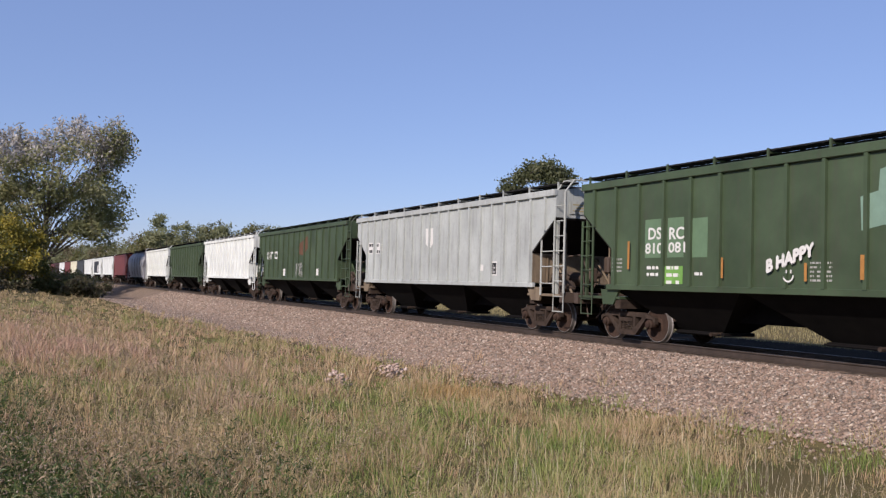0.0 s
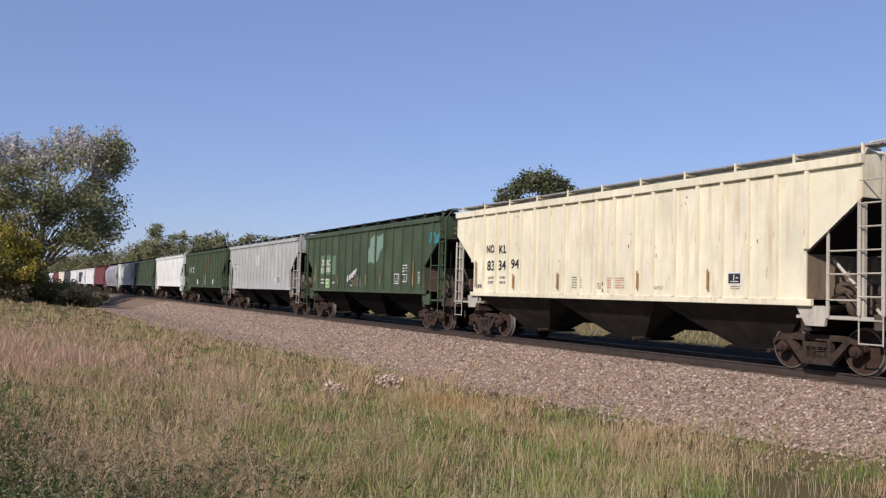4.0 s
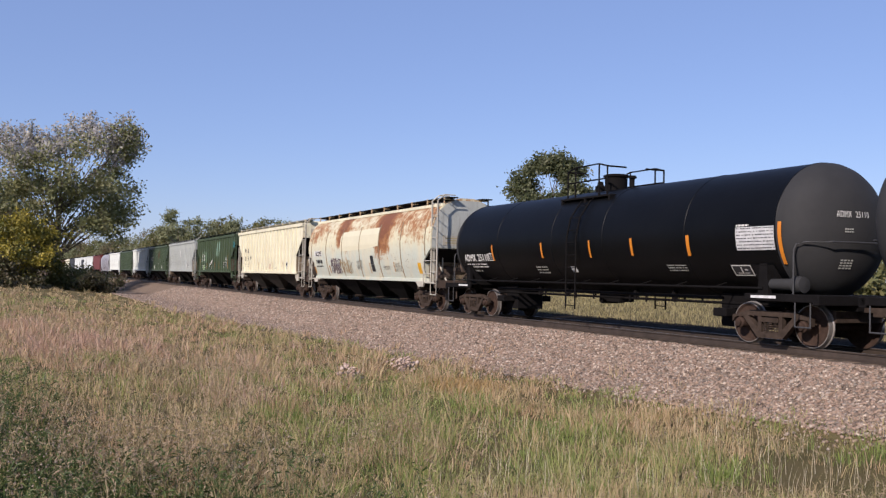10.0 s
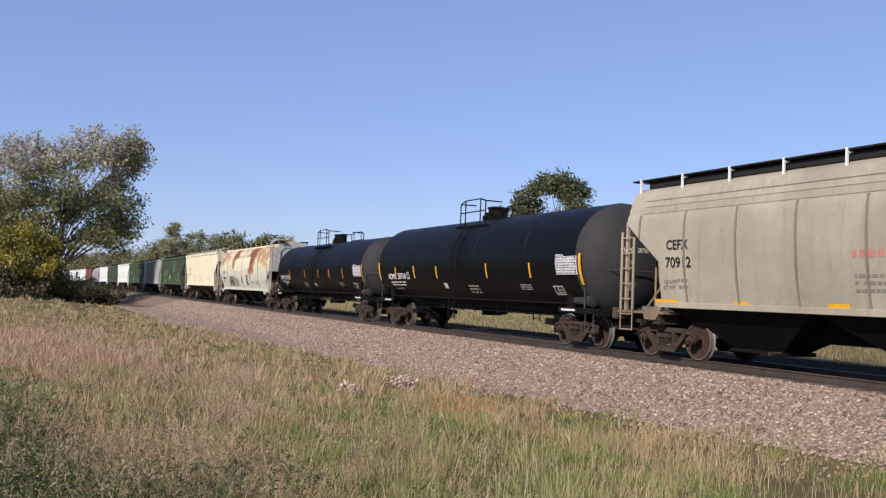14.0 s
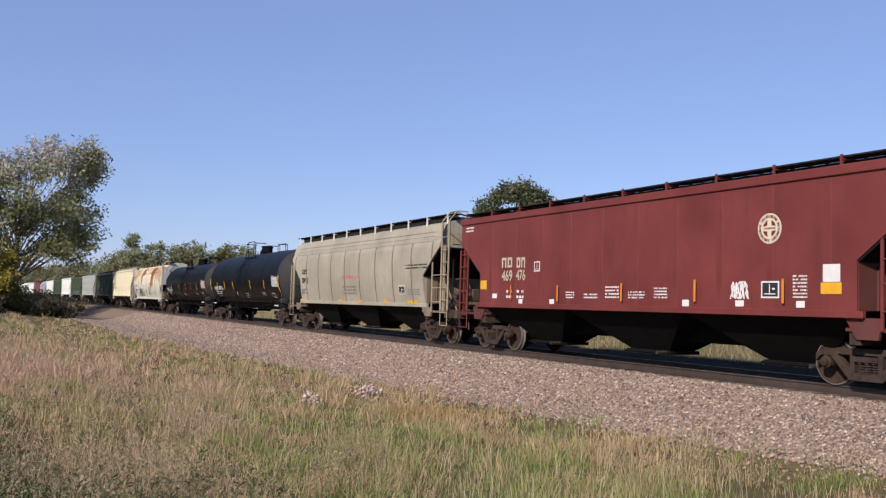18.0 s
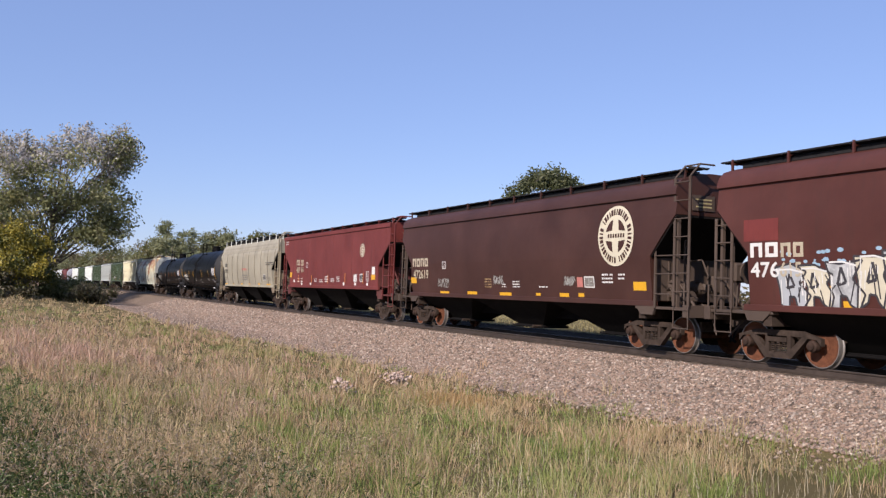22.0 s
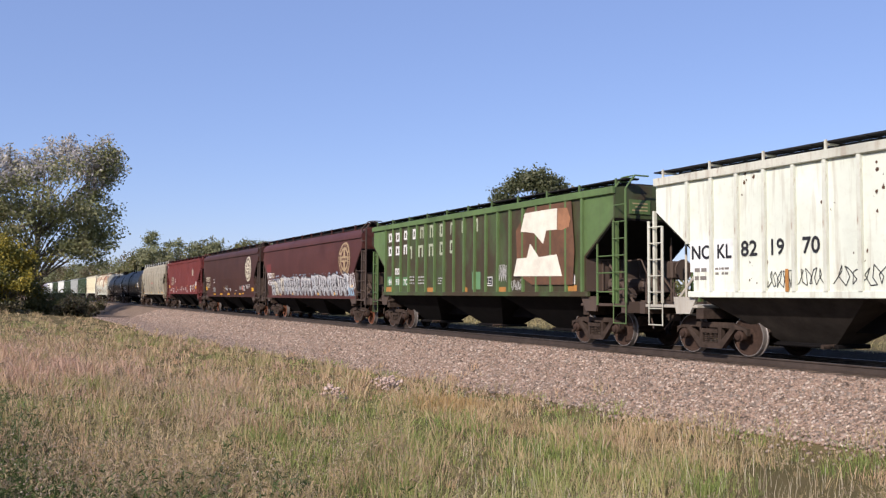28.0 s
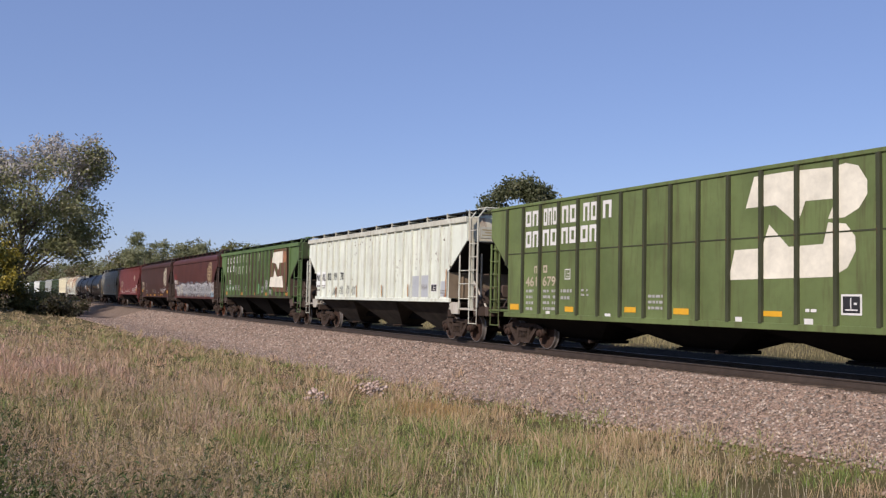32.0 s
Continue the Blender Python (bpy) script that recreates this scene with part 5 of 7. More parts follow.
def rust_blotched():
    """Cream over pale grey-blue, with rust eaten in along the top and in upright bands."""
    m, t, b = shader("rust_blotched_cream_paint")
    v = coords(t)
    sep = t.nodes.new("ShaderNodeSeparateXYZ")
    t.links.new(v, sep.inputs[0])
    c = mixc(t, ramp(t, sep.outputs[2], 2.2, 2.9), (0.43, 0.465, 0.395), (0.55, 0.53, 0.37))
    c = mixc(t, ramp(t, noise_tex(t, v, 1.2, 4, 0.6, (1.5, 1.5, 0.3)), 0.45, 0.75, 0.55), c, (0.62, 0.5, 0.3))
    c = mixc(t, ramp(t, noise_tex(t, v, 6, 6, 0.75), 0.5, 0.85, 0.4), c, (0.3, 0.22, 0.14))
    total = mul(t, ramp(t, sep.outputs[2], 2.4, 3.6), 0.12)

    def add(p, q):
        a = t.nodes.new("ShaderNodeMath")
        t.links.new(p, a.inputs[0])
        t.links.new(q, a.inputs[1])
        return a.outputs[0]

    for x0, half, z0, k in ((2.75, 0.75, 2.3, 0.20), (-2.9, 1.0, 1.8, 0.25), (-6.0, 1.6, 2.2, 0.06), (7.2, 1.6, 2.6, 0.05)):
        d = t.nodes.new("ShaderNodeMath")
        d.operation = "ABSOLUTE"
        e = t.nodes.new("ShaderNodeMath")
        e.operation = "ADD"
        e.inputs[1].default_value = -x0
        t.links.new(sep.outputs[0], e.inputs[0])
        t.links.new(e.outputs[0], d.inputs[0])
        total = add(total, mul(t, mul(t, ramp(t, d.outputs[0], half * 1.3, half * 0.5), ramp(t, sep.outputs[2], z0, z0 + 0.7)), k))
    total = add(total, mul(t, noise_tex(t, v, 2.3, 9, 0.8, (1.5, 1.5, 0.7)), 0.5))
    total = add(total, mul(t, noise_tex(t, v, 1.9, 9, 0.75, (0.5, 0.5, 1.5)), 0.5))
    total = add(total, mul(t, noise_tex(t, v, 5.5, 7, 0.75, (1.2, 1.2, 0.45)), 0.45))
    c = mixc(t, ramp(t, total, 0.80, 0.92), c, (0.30, 0.135, 0.045))
    c = mixc(t, ramp(t, total, 0.92, 1.04, 0.8), c, (0.13, 0.04, 0.016))
    t.links.new(c, b.inputs["Base Color"])
    b.inputs["Roughness"].default_value = 0.62
    bump(t, b, total, 0.3, 0.02)
    return m


P_RUSTY = rust_blotched()
# tank black greyed, so that the heads' sunlit sheen is in the colour
P_HEAD = paint("sheen_greyed_black_paint", (0.031, 0.031, 0.0315), 0.2, 0.2, 0, 0.75, stain=(0.04, 0.037, 0.033), streak=0.2, shine=0.15, lift=0.001)
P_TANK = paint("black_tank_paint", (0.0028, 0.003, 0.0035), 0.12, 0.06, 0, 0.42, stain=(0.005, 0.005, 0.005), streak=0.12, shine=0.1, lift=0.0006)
P_TAN = paint("dusty_tan_paint", (0.285, 0.262, 0.195), 0.14, 0.4, 0.05, 0.6, stain=(0.144, 0.108, 0.0648))
P_RED = paint("mineral_red_paint", (0.132, 0.0238, 0.0185), 0.18, 0.2, 0, 0.55, stain=(0.066, 0.0198, 0.0165))
P_BROWN = paint("dull_brown_paint", (0.047, 0.0165, 0.0102), 0.2, 0.25, 0, 0.55, stain=(0.0396, 0.0198, 0.0145))
P_BROWN2 = paint("red_brown_paint", (0.067, 0.0187, 0.012), 0.2, 0.25, 0, 0.55, stain=(0.0396, 0.0198, 0.0145))
P_BN = paint("dirty_green_paint", (0.05, 0.074, 0.024), 0.3, 0.5, 0.1, 0.6, big=((0.044, 0.028, 0.015), 0.9), streak=0.8)
P_BNRIB = paint("bright_green_rib_paint", (0.085, 0.145, 0.046), 0.3, 0.45, 0.1, 0.6)
P_PALE = paint("chipped_pale_paint", (0.555, 0.595, 0.50), 0.08, 0.2, 0.12, 0.55, stain=(0.24, 0.16, 0.088), streak=0.6)
P_HIGH = paint("olive_green_paint", (0.105, 0.142, 0.046), 0.25, 0.4, 0.04, 0.6, stain=(0.066, 0.056, 0.024), streak=0.85)
P_HIGHRIB = paint("grimy_green_rib_paint", (0.033, 0.0383, 0.0158), 0.2, 0.6, 0.25, 0.7)
P_WHITE = paint("white_paint", (0.608, 0.632, 0.592), 0.12, 0.25, 0.06, 0.55)
P_BLUE = paint("faded_grey_paint", (0.288, 0.288, 0.3024), 0.3, 0.4, 0.2, 0.6)
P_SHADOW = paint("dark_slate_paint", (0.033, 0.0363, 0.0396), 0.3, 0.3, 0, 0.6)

P_ENDTAN = paint("grimy_tan_end_paint", (0.19, 0.145, 0.095), 0.3, 0.6, 0.1, 0.7, stain=(0.0462, 0.0297, 0.0198), streak=0.7)
P_ENDBR = paint("grimy_brown_end_paint", (0.068, 0.046, 0.033), 0.25, 0.5, 0.1, 0.75)
P_LADTAN = paint("rust_specked_tan_paint", (0.31, 0.262, 0.175), 0.25, 0.5, 0.15, 0.7, stain=(0.072, 0.0432, 0.0252))
P_TANRIB = paint("darker_tan_rib_paint", (0.1782, 0.1551, 0.1122), 0.2, 0.4, 0, 0.6)
P_RIBPALE = paint("rust_run_pale_paint", (0.50, 0.525, 0.44), 0.15, 0.35, 0.36, 0.6, stain=(0.24, 0.144, 0.072), streak=0.6)
P_CHORD = paint("rusting_pale_chord_paint", (0.465, 0.475, 0.39), 0.2, 0.45, 0.4, 0.6, stain=(0.2, 0.112, 0.056), streak=0.6)
# near-black colour carries the shade under the overhanging car end
M_SLOPE = plain("shade_black_slope_sheet", (0.0089, 0.0074, 0.0067), 0.9, 0.0, 0.4, 1.5, 0.1)
P_ENDGREY = paint("dusty_grey_end_paint", (0.36, 0.375, 0.34), 0.15, 0.4, 0.1, 0.65)
P_RUSTEND = paint("rust_eaten_pale_paint", (0.544, 0.52, 0.4), 0.15, 0.4, 0.75, 0.6, stain=(0.24, 0.144, 0.072), streak=0.5)
P_SEAM = paint("rusty_seam_paint", (0.2448, 0.1944, 0.1224), 0.2, 0.6, 0.4, 0.7, stain=(0.1152, 0.0576, 0.0288))
M_DIMLET = plain("worn_yellow_stencil", (0.296, 0.2442, 0.1184), 0.6, 0, 0.2, 6)
P_ENDRED = paint("grimy_red_end_paint", (0.0924, 0.0224, 0.0178), 0.25, 0.5, 0, 0.7)
P_ENDCREAM = paint("grimy_cream_end_paint", (0.396, 0.3744, 0.3096), 0.2, 0.5, 0.25, 0.65, stain=(0.1152, 0.072, 0.0432))
M_BAYGREY = plain("bay_mottled_grey", (0.037, 0.0311, 0.0252), 0.85, 0.0, 0.5, 1.2, 0.15)

# ---- the train: (car number, length over couplers, truck spacing) front to rear ----
KEYS_T = [0, 2, 7, 10, 13, 16, 20, 25, 28, 30, 32]
KEYS_S = [35.89, 48.55, 80.12, 98.81, 118.26, 137.11, 162.48, 194.30, 213.29, 225.92, 238.55]


def run(t):
    """How far along the line the front coupling of the first counted car is, at t seconds."""
    S, T = np.array(KEYS_S), np.array(KEYS_T, float)
    m = np.gradient(S, T)
    k = int(np.clip(np.searchsorted(T, t) - 1, 0, len(T) - 2))
    h = T[k + 1] - T[k]
    u = (t - T[k]) / h
    return float((2 * u**3 - 3 * u**2 + 1) * S[k] + (u**3 - 2 * u**2 + u) * h * m[k] + (-2 * u**3 + 3 * u**2) * S[k + 1] + (u**3 - u**2) * h * m[k + 1])


LEN = {1: 17.79, 2: 18.06, 3: 17.64, 4: 18.29, 5: 18.12, 6: 18.31, 7: 17.93, 8: 18.23, 9: 17.98, 10: 18.2, 11: 18.2, 12: 18.1, 0: 17.89, -1: 17.96, -2: 18.08, -3: 18.13}
TRUCK = {1: 13.43, 2: 13.87, 3: 13.41, 4: 14.1, 5: 14.0, 6: 14.3, 7: 13.68, 8: 14.08, 9: 13.73, 10: 13.94, 11: 13.54, 12: 14.2, 0: 13.7, -1: 13.81}
CARS = {}


def hop(i, name, label, mat, **k):
    L = LEN.get(i, 18.1)
    CARS[i] = (*hopper(name, label, L, TRUCK.get(i, L - 4.15), mat, **k), L)
    return CARS[i]


hop(1, "covered_hopper", "dark green ribbed covered hopper with faded patches", P_DSRC, ribs=17, bulk_mat=P_ENDBR)
hop(0, "covered_hopper", "weathered grey ribbed covered hopper", P_GREY, ribs=20, end_mat=P_ENDTAN, ladder_mat=P_ENDGREY)
hop(2, "covered_hopper", "cream covered hopper with rust streaks and white ladders", P_CREAM, ribs=19, rib_at=7.06, board_mat=M_TUBE, coaming=P_CREAM, bay_mat=M_BAYGREY, end_mat=P_ENDCREAM, bulk_mat=P_ENDTAN)
hop(3, "covered_hopper", "round-sided cream hopper with heavy rust blotches", P_RUSTY, prof=ROUND, ribs=7, rib_mat=P_SEAM, bays=5, zc=2.45, zb=1.95, slant=0.8, lift=0.08, end_mat=P_ENDCREAM, bulk_mat=P_ENDTAN, panel_mat=P_ENDGREY)
for i, w in ((4, "black tank car with orange reflectors and white lettering"), (5, "black tank car with yellow reflectors and white lettering")):
    CARS[i] = (*tank("tank_car", w, LEN[i], TRUCK[i], P_TANK, *((1.5, 2.52) if i == 4 else (1.68, 2.56, 0.36))), LEN[i])
hop(6, "covered_hopper", "dusty tan curved-side covered hopper with thin ribs", P_TAN, prof=TAN, ribs=10, end_mat=P_ENDTAN, ladder_mat=P_LADTAN, rib_mat=P_TANRIB, bracket_mat=P_WHITE, inset=0.88)
hop(7, "covered_hopper", "mineral red covered hopper with a small round emblem", P_RED, ribs=12, rib_w=0.2, rib_d=0.0145, chord=0.05, end_mat=P_ENDRED, ladder_mat=P_RED)
hop(8, "covered_hopper", "dull brown smooth-sided hopper with a big round emblem", P_BROWN, prof=BROWN, ribs=0, wheels="rust", lift=0.16, slant=0.95, end_mat=P_ENDBR, ladder_mat=P_ENDBR)
hop(9, "covered_hopper", "red-brown smooth-sided hopper with silver graffiti", P_BROWN2, prof=BROWN, ribs=0, wheels="rust", lift=0.16, slant=0.95, end_mat=P_ENDBR, ladder_mat=P_ENDBR)
hop(10, "covered_hopper", "grimy green covered hopper with bright green ribs", P_BN, ribs=19, rib_at=7.0, rib_mat=P_BNRIB, roof_mat=P_BNRIB, end_mat=P_ENDBR, ladder_mat=P_BNRIB)
hop(11, "covered_hopper", "chipped pale white covered hopper with grey patches", P_PALE, ribs=19, rib_at=7.0, bay_mat=M_BAYGREY, end_mat=P_ENDCREAM, bulk_mat=P_ENDTAN, ladder_mat=P_CHORD, roof_mat=P_CHORD, rib_mat=P_RIBPALE, panel_mat=P_RUSTEND, inset=0.96)
hop(12, "covered_hopper", "tall olive green ribbed hopper with a large white emblem", P_HIGH, prof=HIGH, ribs=17, rib_at=7.36, rib_mat=P_HIGHRIB, boards=False, end_mat=P_HIGH, bulk_mat=P_ENDBR, roof_mat=P_HIGH, lift=0.05, slant=1.05, chord=0.04)
for sy in (1, -1):
    y0, y1 = sorted((sy * 1.535, sy * 1.552))
    part("weld_seam", box(bmesh.new(), -7.4, 7.4, y0, y1, 2.82, 2.85), P_HIGHRIB, CARS[12][0])
for sy in (1, -1):
    y0, y1 = sorted((sy * 0.97, sy * 1.09))
    part("top_chord", bevelled(box(bmesh.new(), -8.1, 8.1, y0, y1, 4.10, 4.22), 0.012), P_CREAM, CARS[3][0])
hop(-1, "covered_hopper", "dark green covered hopper with white marks", P_DSRC, ribs=16)
hop(-2, "covered_hopper", "white ribbed covered hopper", P_WHITE, ribs=16)
hop(-3, "covered_hopper", "dark green covered hopper far along the train", P_DSRC, ribs=14, fine=False)
hop(-4, "covered_hopper", "white covered hopper far along the train", P_WHITE, ribs=14, fine=False)
far = {-5: ("grey round-sided hopper with purple sprayed rings", P_BLUE, ROUND), -6: ("red-brown hopper far along the train", P_RED, FLAT), -7: ("white hopper far along the train", P_WHITE, FLAT),
       -8: ("white hopper with a dark middle far along the train", P_WHITE, FLAT), -9: ("white hopper in the distance", P_WHITE, FLAT), -10: ("dark hopper in the distance", P_SHADOW, FLAT),
       -11: ("cream hopper in the distance", P_CREAM, FLAT), -12: ("red hopper in the distance", P_RED, FLAT), -13: ("white hopper in the distance", P_WHITE, FLAT), -14: ("brown hopper in the distance", P_BROWN, FLAT), -15: ("red hopper in the distance", P_RED, FLAT), -16: ("white hopper in the distance", P_WHITE, FLAT)}
for i, (lab, m, pr) in far.items():
    hop(i, "covered_hopper", lab, m, prof=pr, ribs=0, fine=False)


# ---- lettering and marks on the eye's side of the cars ----
M_PATCHG = plain("faded_green_patch", (0.0962, 0.1628, 0.0888), 0.6, 0, 0.12, 3)
M_PATCHE = plain("pale_green_patch", (0.148, 0.2368, 0.1776), 0.6, 0, 0.12, 3)
M_LIME = plain("lime_patch", (0.1332, 0.296, 0.0592), 0.6, 0, 0.15, 3)
M_DIMW = plain("worn_white_lettering", (0.3108, 0.3108, 0.2812), 0.6, 0, 0.2, 6)
M_DIMI = plain("worn_dark_lettering", (0.1628, 0.148, 0.1258), 0.6, 0, 0.2, 6)
M_REDI = plain("faded_red_lettering", (0.407, 0.148, 0.1184), 0.6, 0, 0.15, 6)
M_DULLOR = plain("dull_orange_strip", (0.3256, 0.148, 0.0333), 0.6, 0, 0.2, 6)
M_TEAL = plain("teal_spray", (0.0296, 0.222, 0.2664), 0.6, 0, 0.15, 6)
M_CREAMP = plain("cream_repaint", (0.5772, 0.5402, 0.3848), 0.55, 0, 0.05, 1.5)
M_PURPLE = plain("dark_purple_spray", (0.074, 0.037, 0.0592), 0.6, 0, 0.2, 6)
M_DIMO = plain("dull_ochre_spray", (0.2812, 0.1924, 0.0888), 0.6, 0, 0.2, 6)
M_CREAM = plain("cream_emblem_paint", (0.518, 0.4736, 0.3478), 0.6, 0, 0.08, 3)
M_TANLOGO = plain("faded_tan_emblem_paint", (0.3108, 0.2294, 0.1258), 0.6, 0, 0.15, 3)
M_PATCHBN = plain("repainted_green_patch", (0.0888, 0.1924, 0.0888), 0.6, 0, 0.12, 3)
M_FADELET = plain("faded_pale_lettering", (0.296, 0.3256, 0.222), 0.6, 0, 0.25, 5)
M_STAINBR = plain("burnt_brown_field", (0.1036, 0.0481, 0.0222), 0.7, 0, 0.4, 1.6)
M_STAINW = plain("stained_white_emblem", (0.6068, 0.5772, 0.4662), 0.6, 0, 0.18, 1.8)
M_STAINOR = plain("rusty_emblem", (0.2664, 0.1258, 0.0592), 0.6, 0, 0.35, 2)
M_GREYP = plain("light_grey_patch", (0.3478, 0.37, 0.3774), 0.6, 0, 0.06, 2)
M_CHIP = plain("rust_chip", (0.074, 0.0333, 0.0163), 0.8, 0, 0.4, 8)
M_SILVER = plain("silver_spray", (0.3404, 0.3478, 0.3404), 0.5, 0, 0.45, 4)
M_BLUE = plain("pale_blue_spray", (0.2516, 0.37, 0.4588), 0.6, 0, 0.2, 4)
M_OUTLINE = plain("dark_spray_outline", (0.037, 0.0333, 0.037), 0.6, 0, 0.2, 5)
FLATS = {0, 1, 2, 7, 10, 11, 12, -1}


def lay(i, name, bm, mat, off=0.006):
    """Bend a flat outline (x along the car, z up) on to the car's side and fasten it there."""
    car, side, _ = CARS[i]
    if i not in FLATS and bm.verts:
        zs = [v.co.z for v in bm.verts]
        z = math.ceil(min(zs) / 0.08) * 0.08
        while z < max(zs):
            bmesh.ops.bisect_plane(bm, geom=bm.verts[:] + bm.edges[:] + bm.faces[:], plane_co=(0, 0, z), plane_no=(0, 0, 1))
            z += 0.08
    for v in bm.verts:
        v.co.y += side(v.co.z) + off
    for f in bm.faces:
        f.normal_update()
        if f.normal.y < 0:
            f.normal_flip()
    return part(name, bm, mat, car)


def quad(bm, xl, xr, z0, z1):
    bm.faces.new([bm.verts.new((x, 0, z)) for x, z in ((xl, z0), (xl, z1), (xr, z1), (xr, z0))])
    return bm


def mark(i, name, xl, xr, z0, z1, mat, off=0.006):
    if name == "reflector_strip":
        xl, xr = xl * 0.78 + xr * 0.22, xl * 0.22 + xr * 0.78
    return lay(i, name, quad(bmesh.new(), xl, xr, z0, z1), mat, off + (0.066 if name == "reflector_strip" and i in FLATS else 0))


def shape(i, name, pts, mat, off=0.005):
    bm = bmesh.new()
    f = bm.faces.new([bm.verts.new((x, 0, z)) for x, z in pts])
    f.normal_update()
    bmesh.ops.triangulate(bm, faces=[f], ngon_method="EAR_CLIP")
    return lay(i, name, bm, mat, off)


def bars(i, n, xl, xr, z0, z1, mat, gap=1.15):
    """Rows of writing too small to read."""
    rnd, bm = random.Random(int((xl + z0) * 1000) + i), bmesh.new()
    h = max(0.02, (z1 - z0) / (n + (n - 1) * gap))
    for k in range(n):
        z, x = z0 + k * h * (1 + gap), xl
        while x > xr:
            w = min(rnd.uniform(0.6, 2.6) * h, x - xr)
            quad(bm, x, x - w, z, z + h)
            x -= w + (1.8 if rnd.random() < 0.2 else 0.5) * h
    return tagged(lay(i, "small_lettering", bm, mat, 0.009), kind="stuff")


def blocks(i, n, xl, xr, z0, z1, mat):
    """A trade name as plain open shapes, one for each character."""
    w = (xl - xr) / (n + (n - 1) * 0.25)
    t, v = min(0.3 * w, 0.12), min(0.24 * (z1 - z0), 0.1)
    for k in range(n):
        bm, a = bmesh.new(), xl - k * w * 1.25
        b, low = a - w, z0 + v if (k + int(xl * 10)) % 2 else z0
        P = [bm.verts.new((x, 0, z)) for x, z in ((a, z0), (a, z1), (b, z1), (b, z0), (a - t, low), (a - t, z1 - v), (b + t, z1 - v), (b + t, low))]
        for f in ((0, 1, 5, 4), (1, 2, 6, 5), (2, 3, 7, 6)) + (((3, 0, 4, 7),) if low > z0 else ()):
            bm.faces.new([P[q] for q in f])
        lay(i, "name_block", bm, mat, 0.008)


def framed(i, xl, xr, z0, z1, mat):
    """A small dark stencil panel with a white border and rows inside."""
    p = mark(i, "stencil_panel", xl, xr, z0, z1, M_WHITE, 0.007)
    t = min(xl - xr, z1 - z0) * 0.1
    mark(i, "stencil_panel", xl - t, xr + t, z0 + t, z1 - t, mat, 0.010)
    bm = bmesh.new()
    w, h = xl - xr, z1 - z0
    quad(bm, xl - w * 0.45, xl - w * 0.5, z0 + h * 0.3, z1 - h * 0.18), quad(bm, xl - w * 0.2, xl - w * 0.8, z0 + h * 0.22, z0 + h * 0.28), quad(bm, xl - w * 0.62, xl - w * 0.78, z0 + h * 0.5, z0 + h * 0.6)
    lay(i, "small_lettering", bm, M_WHITE if mat != M_DIMI else M_DIMW, 0.013)


def letters(i, text, xl, xr, z0, z1, mat):
    """Readable writing in the built-in font, stretched to its painted size."""
    bm = bmesh.new()
    bm.from_mesh(WORDS[text])
    xs, ys = [v.co.x for v in bm.verts], [v.co.y for v in bm.verts]
    kx, kz = (xl - xr) / (max(xs) - min(xs)), (z1 - z0) / (max(ys) - min(ys))
    x0, y0 = min(xs), min(ys)
    for v in bm.verts:
        v.co = (xl - (v.co.x - x0) * kx, 0, z0 + (v.co.y - y0) * kz)
    # heavier strokes
    base, wide = list(bm.faces), (xl - xr) / max(1, len(text))
    for q, (dx, dz) in enumerate(((0.1, 0.0), (0.05, 0.035), (0.05, -0.035))):
        extra = [f.copy() for f in base]
        bmesh.ops.translate(bm, verts=list({v for f in extra for v in f.verts}), vec=(-wide * dx, 0.0025 * (q + 1), (z1 - z0) * dz))
    return lay(i, "lettering", bm, mat, 0.009)


def stroke(bm, pts, w):
    for k, ((x0, z0), (x1, z1)) in enumerate(zip(pts, pts[1:])):
        d = Vector((x1 - x0, z1 - z0))
        if d.length < 1e-4:
            continue
        n = Vector((-d.y, d.x)).normalized() * w / 2
        bm.faces.new([bm.verts.new((x, 0.0006 * (k % 7), z)) for x, z in ((x0 + n.x, z0 + n.y), (x1 + n.x, z1 + n.y), (x1 - n.x, z1 - n.y), (x0 - n.x, z0 - n.y))])


def scrawl(i, xl, xr, z0, z1, mat, w, n, seed):
    """Sprayed or chalked loops that spell nothing."""
    rnd, bm, pts = random.Random(seed), bmesh.new(), []
    for k in range(n * 5):
        u = k / (n * 5 - 1)
        pts.append((xl + (xr - xl) * (u + 0.09 * math.sin(k * 1.9 + seed)), (z0 + z1) / 2 + (z1 - z0) * 0.48 * math.sin(k * (1.35 + 0.1 * rnd.random()) + seed)))
    stroke(bm, pts, w)
    return lay(i, "sprayed_scrawl", bm, mat, 0.012)


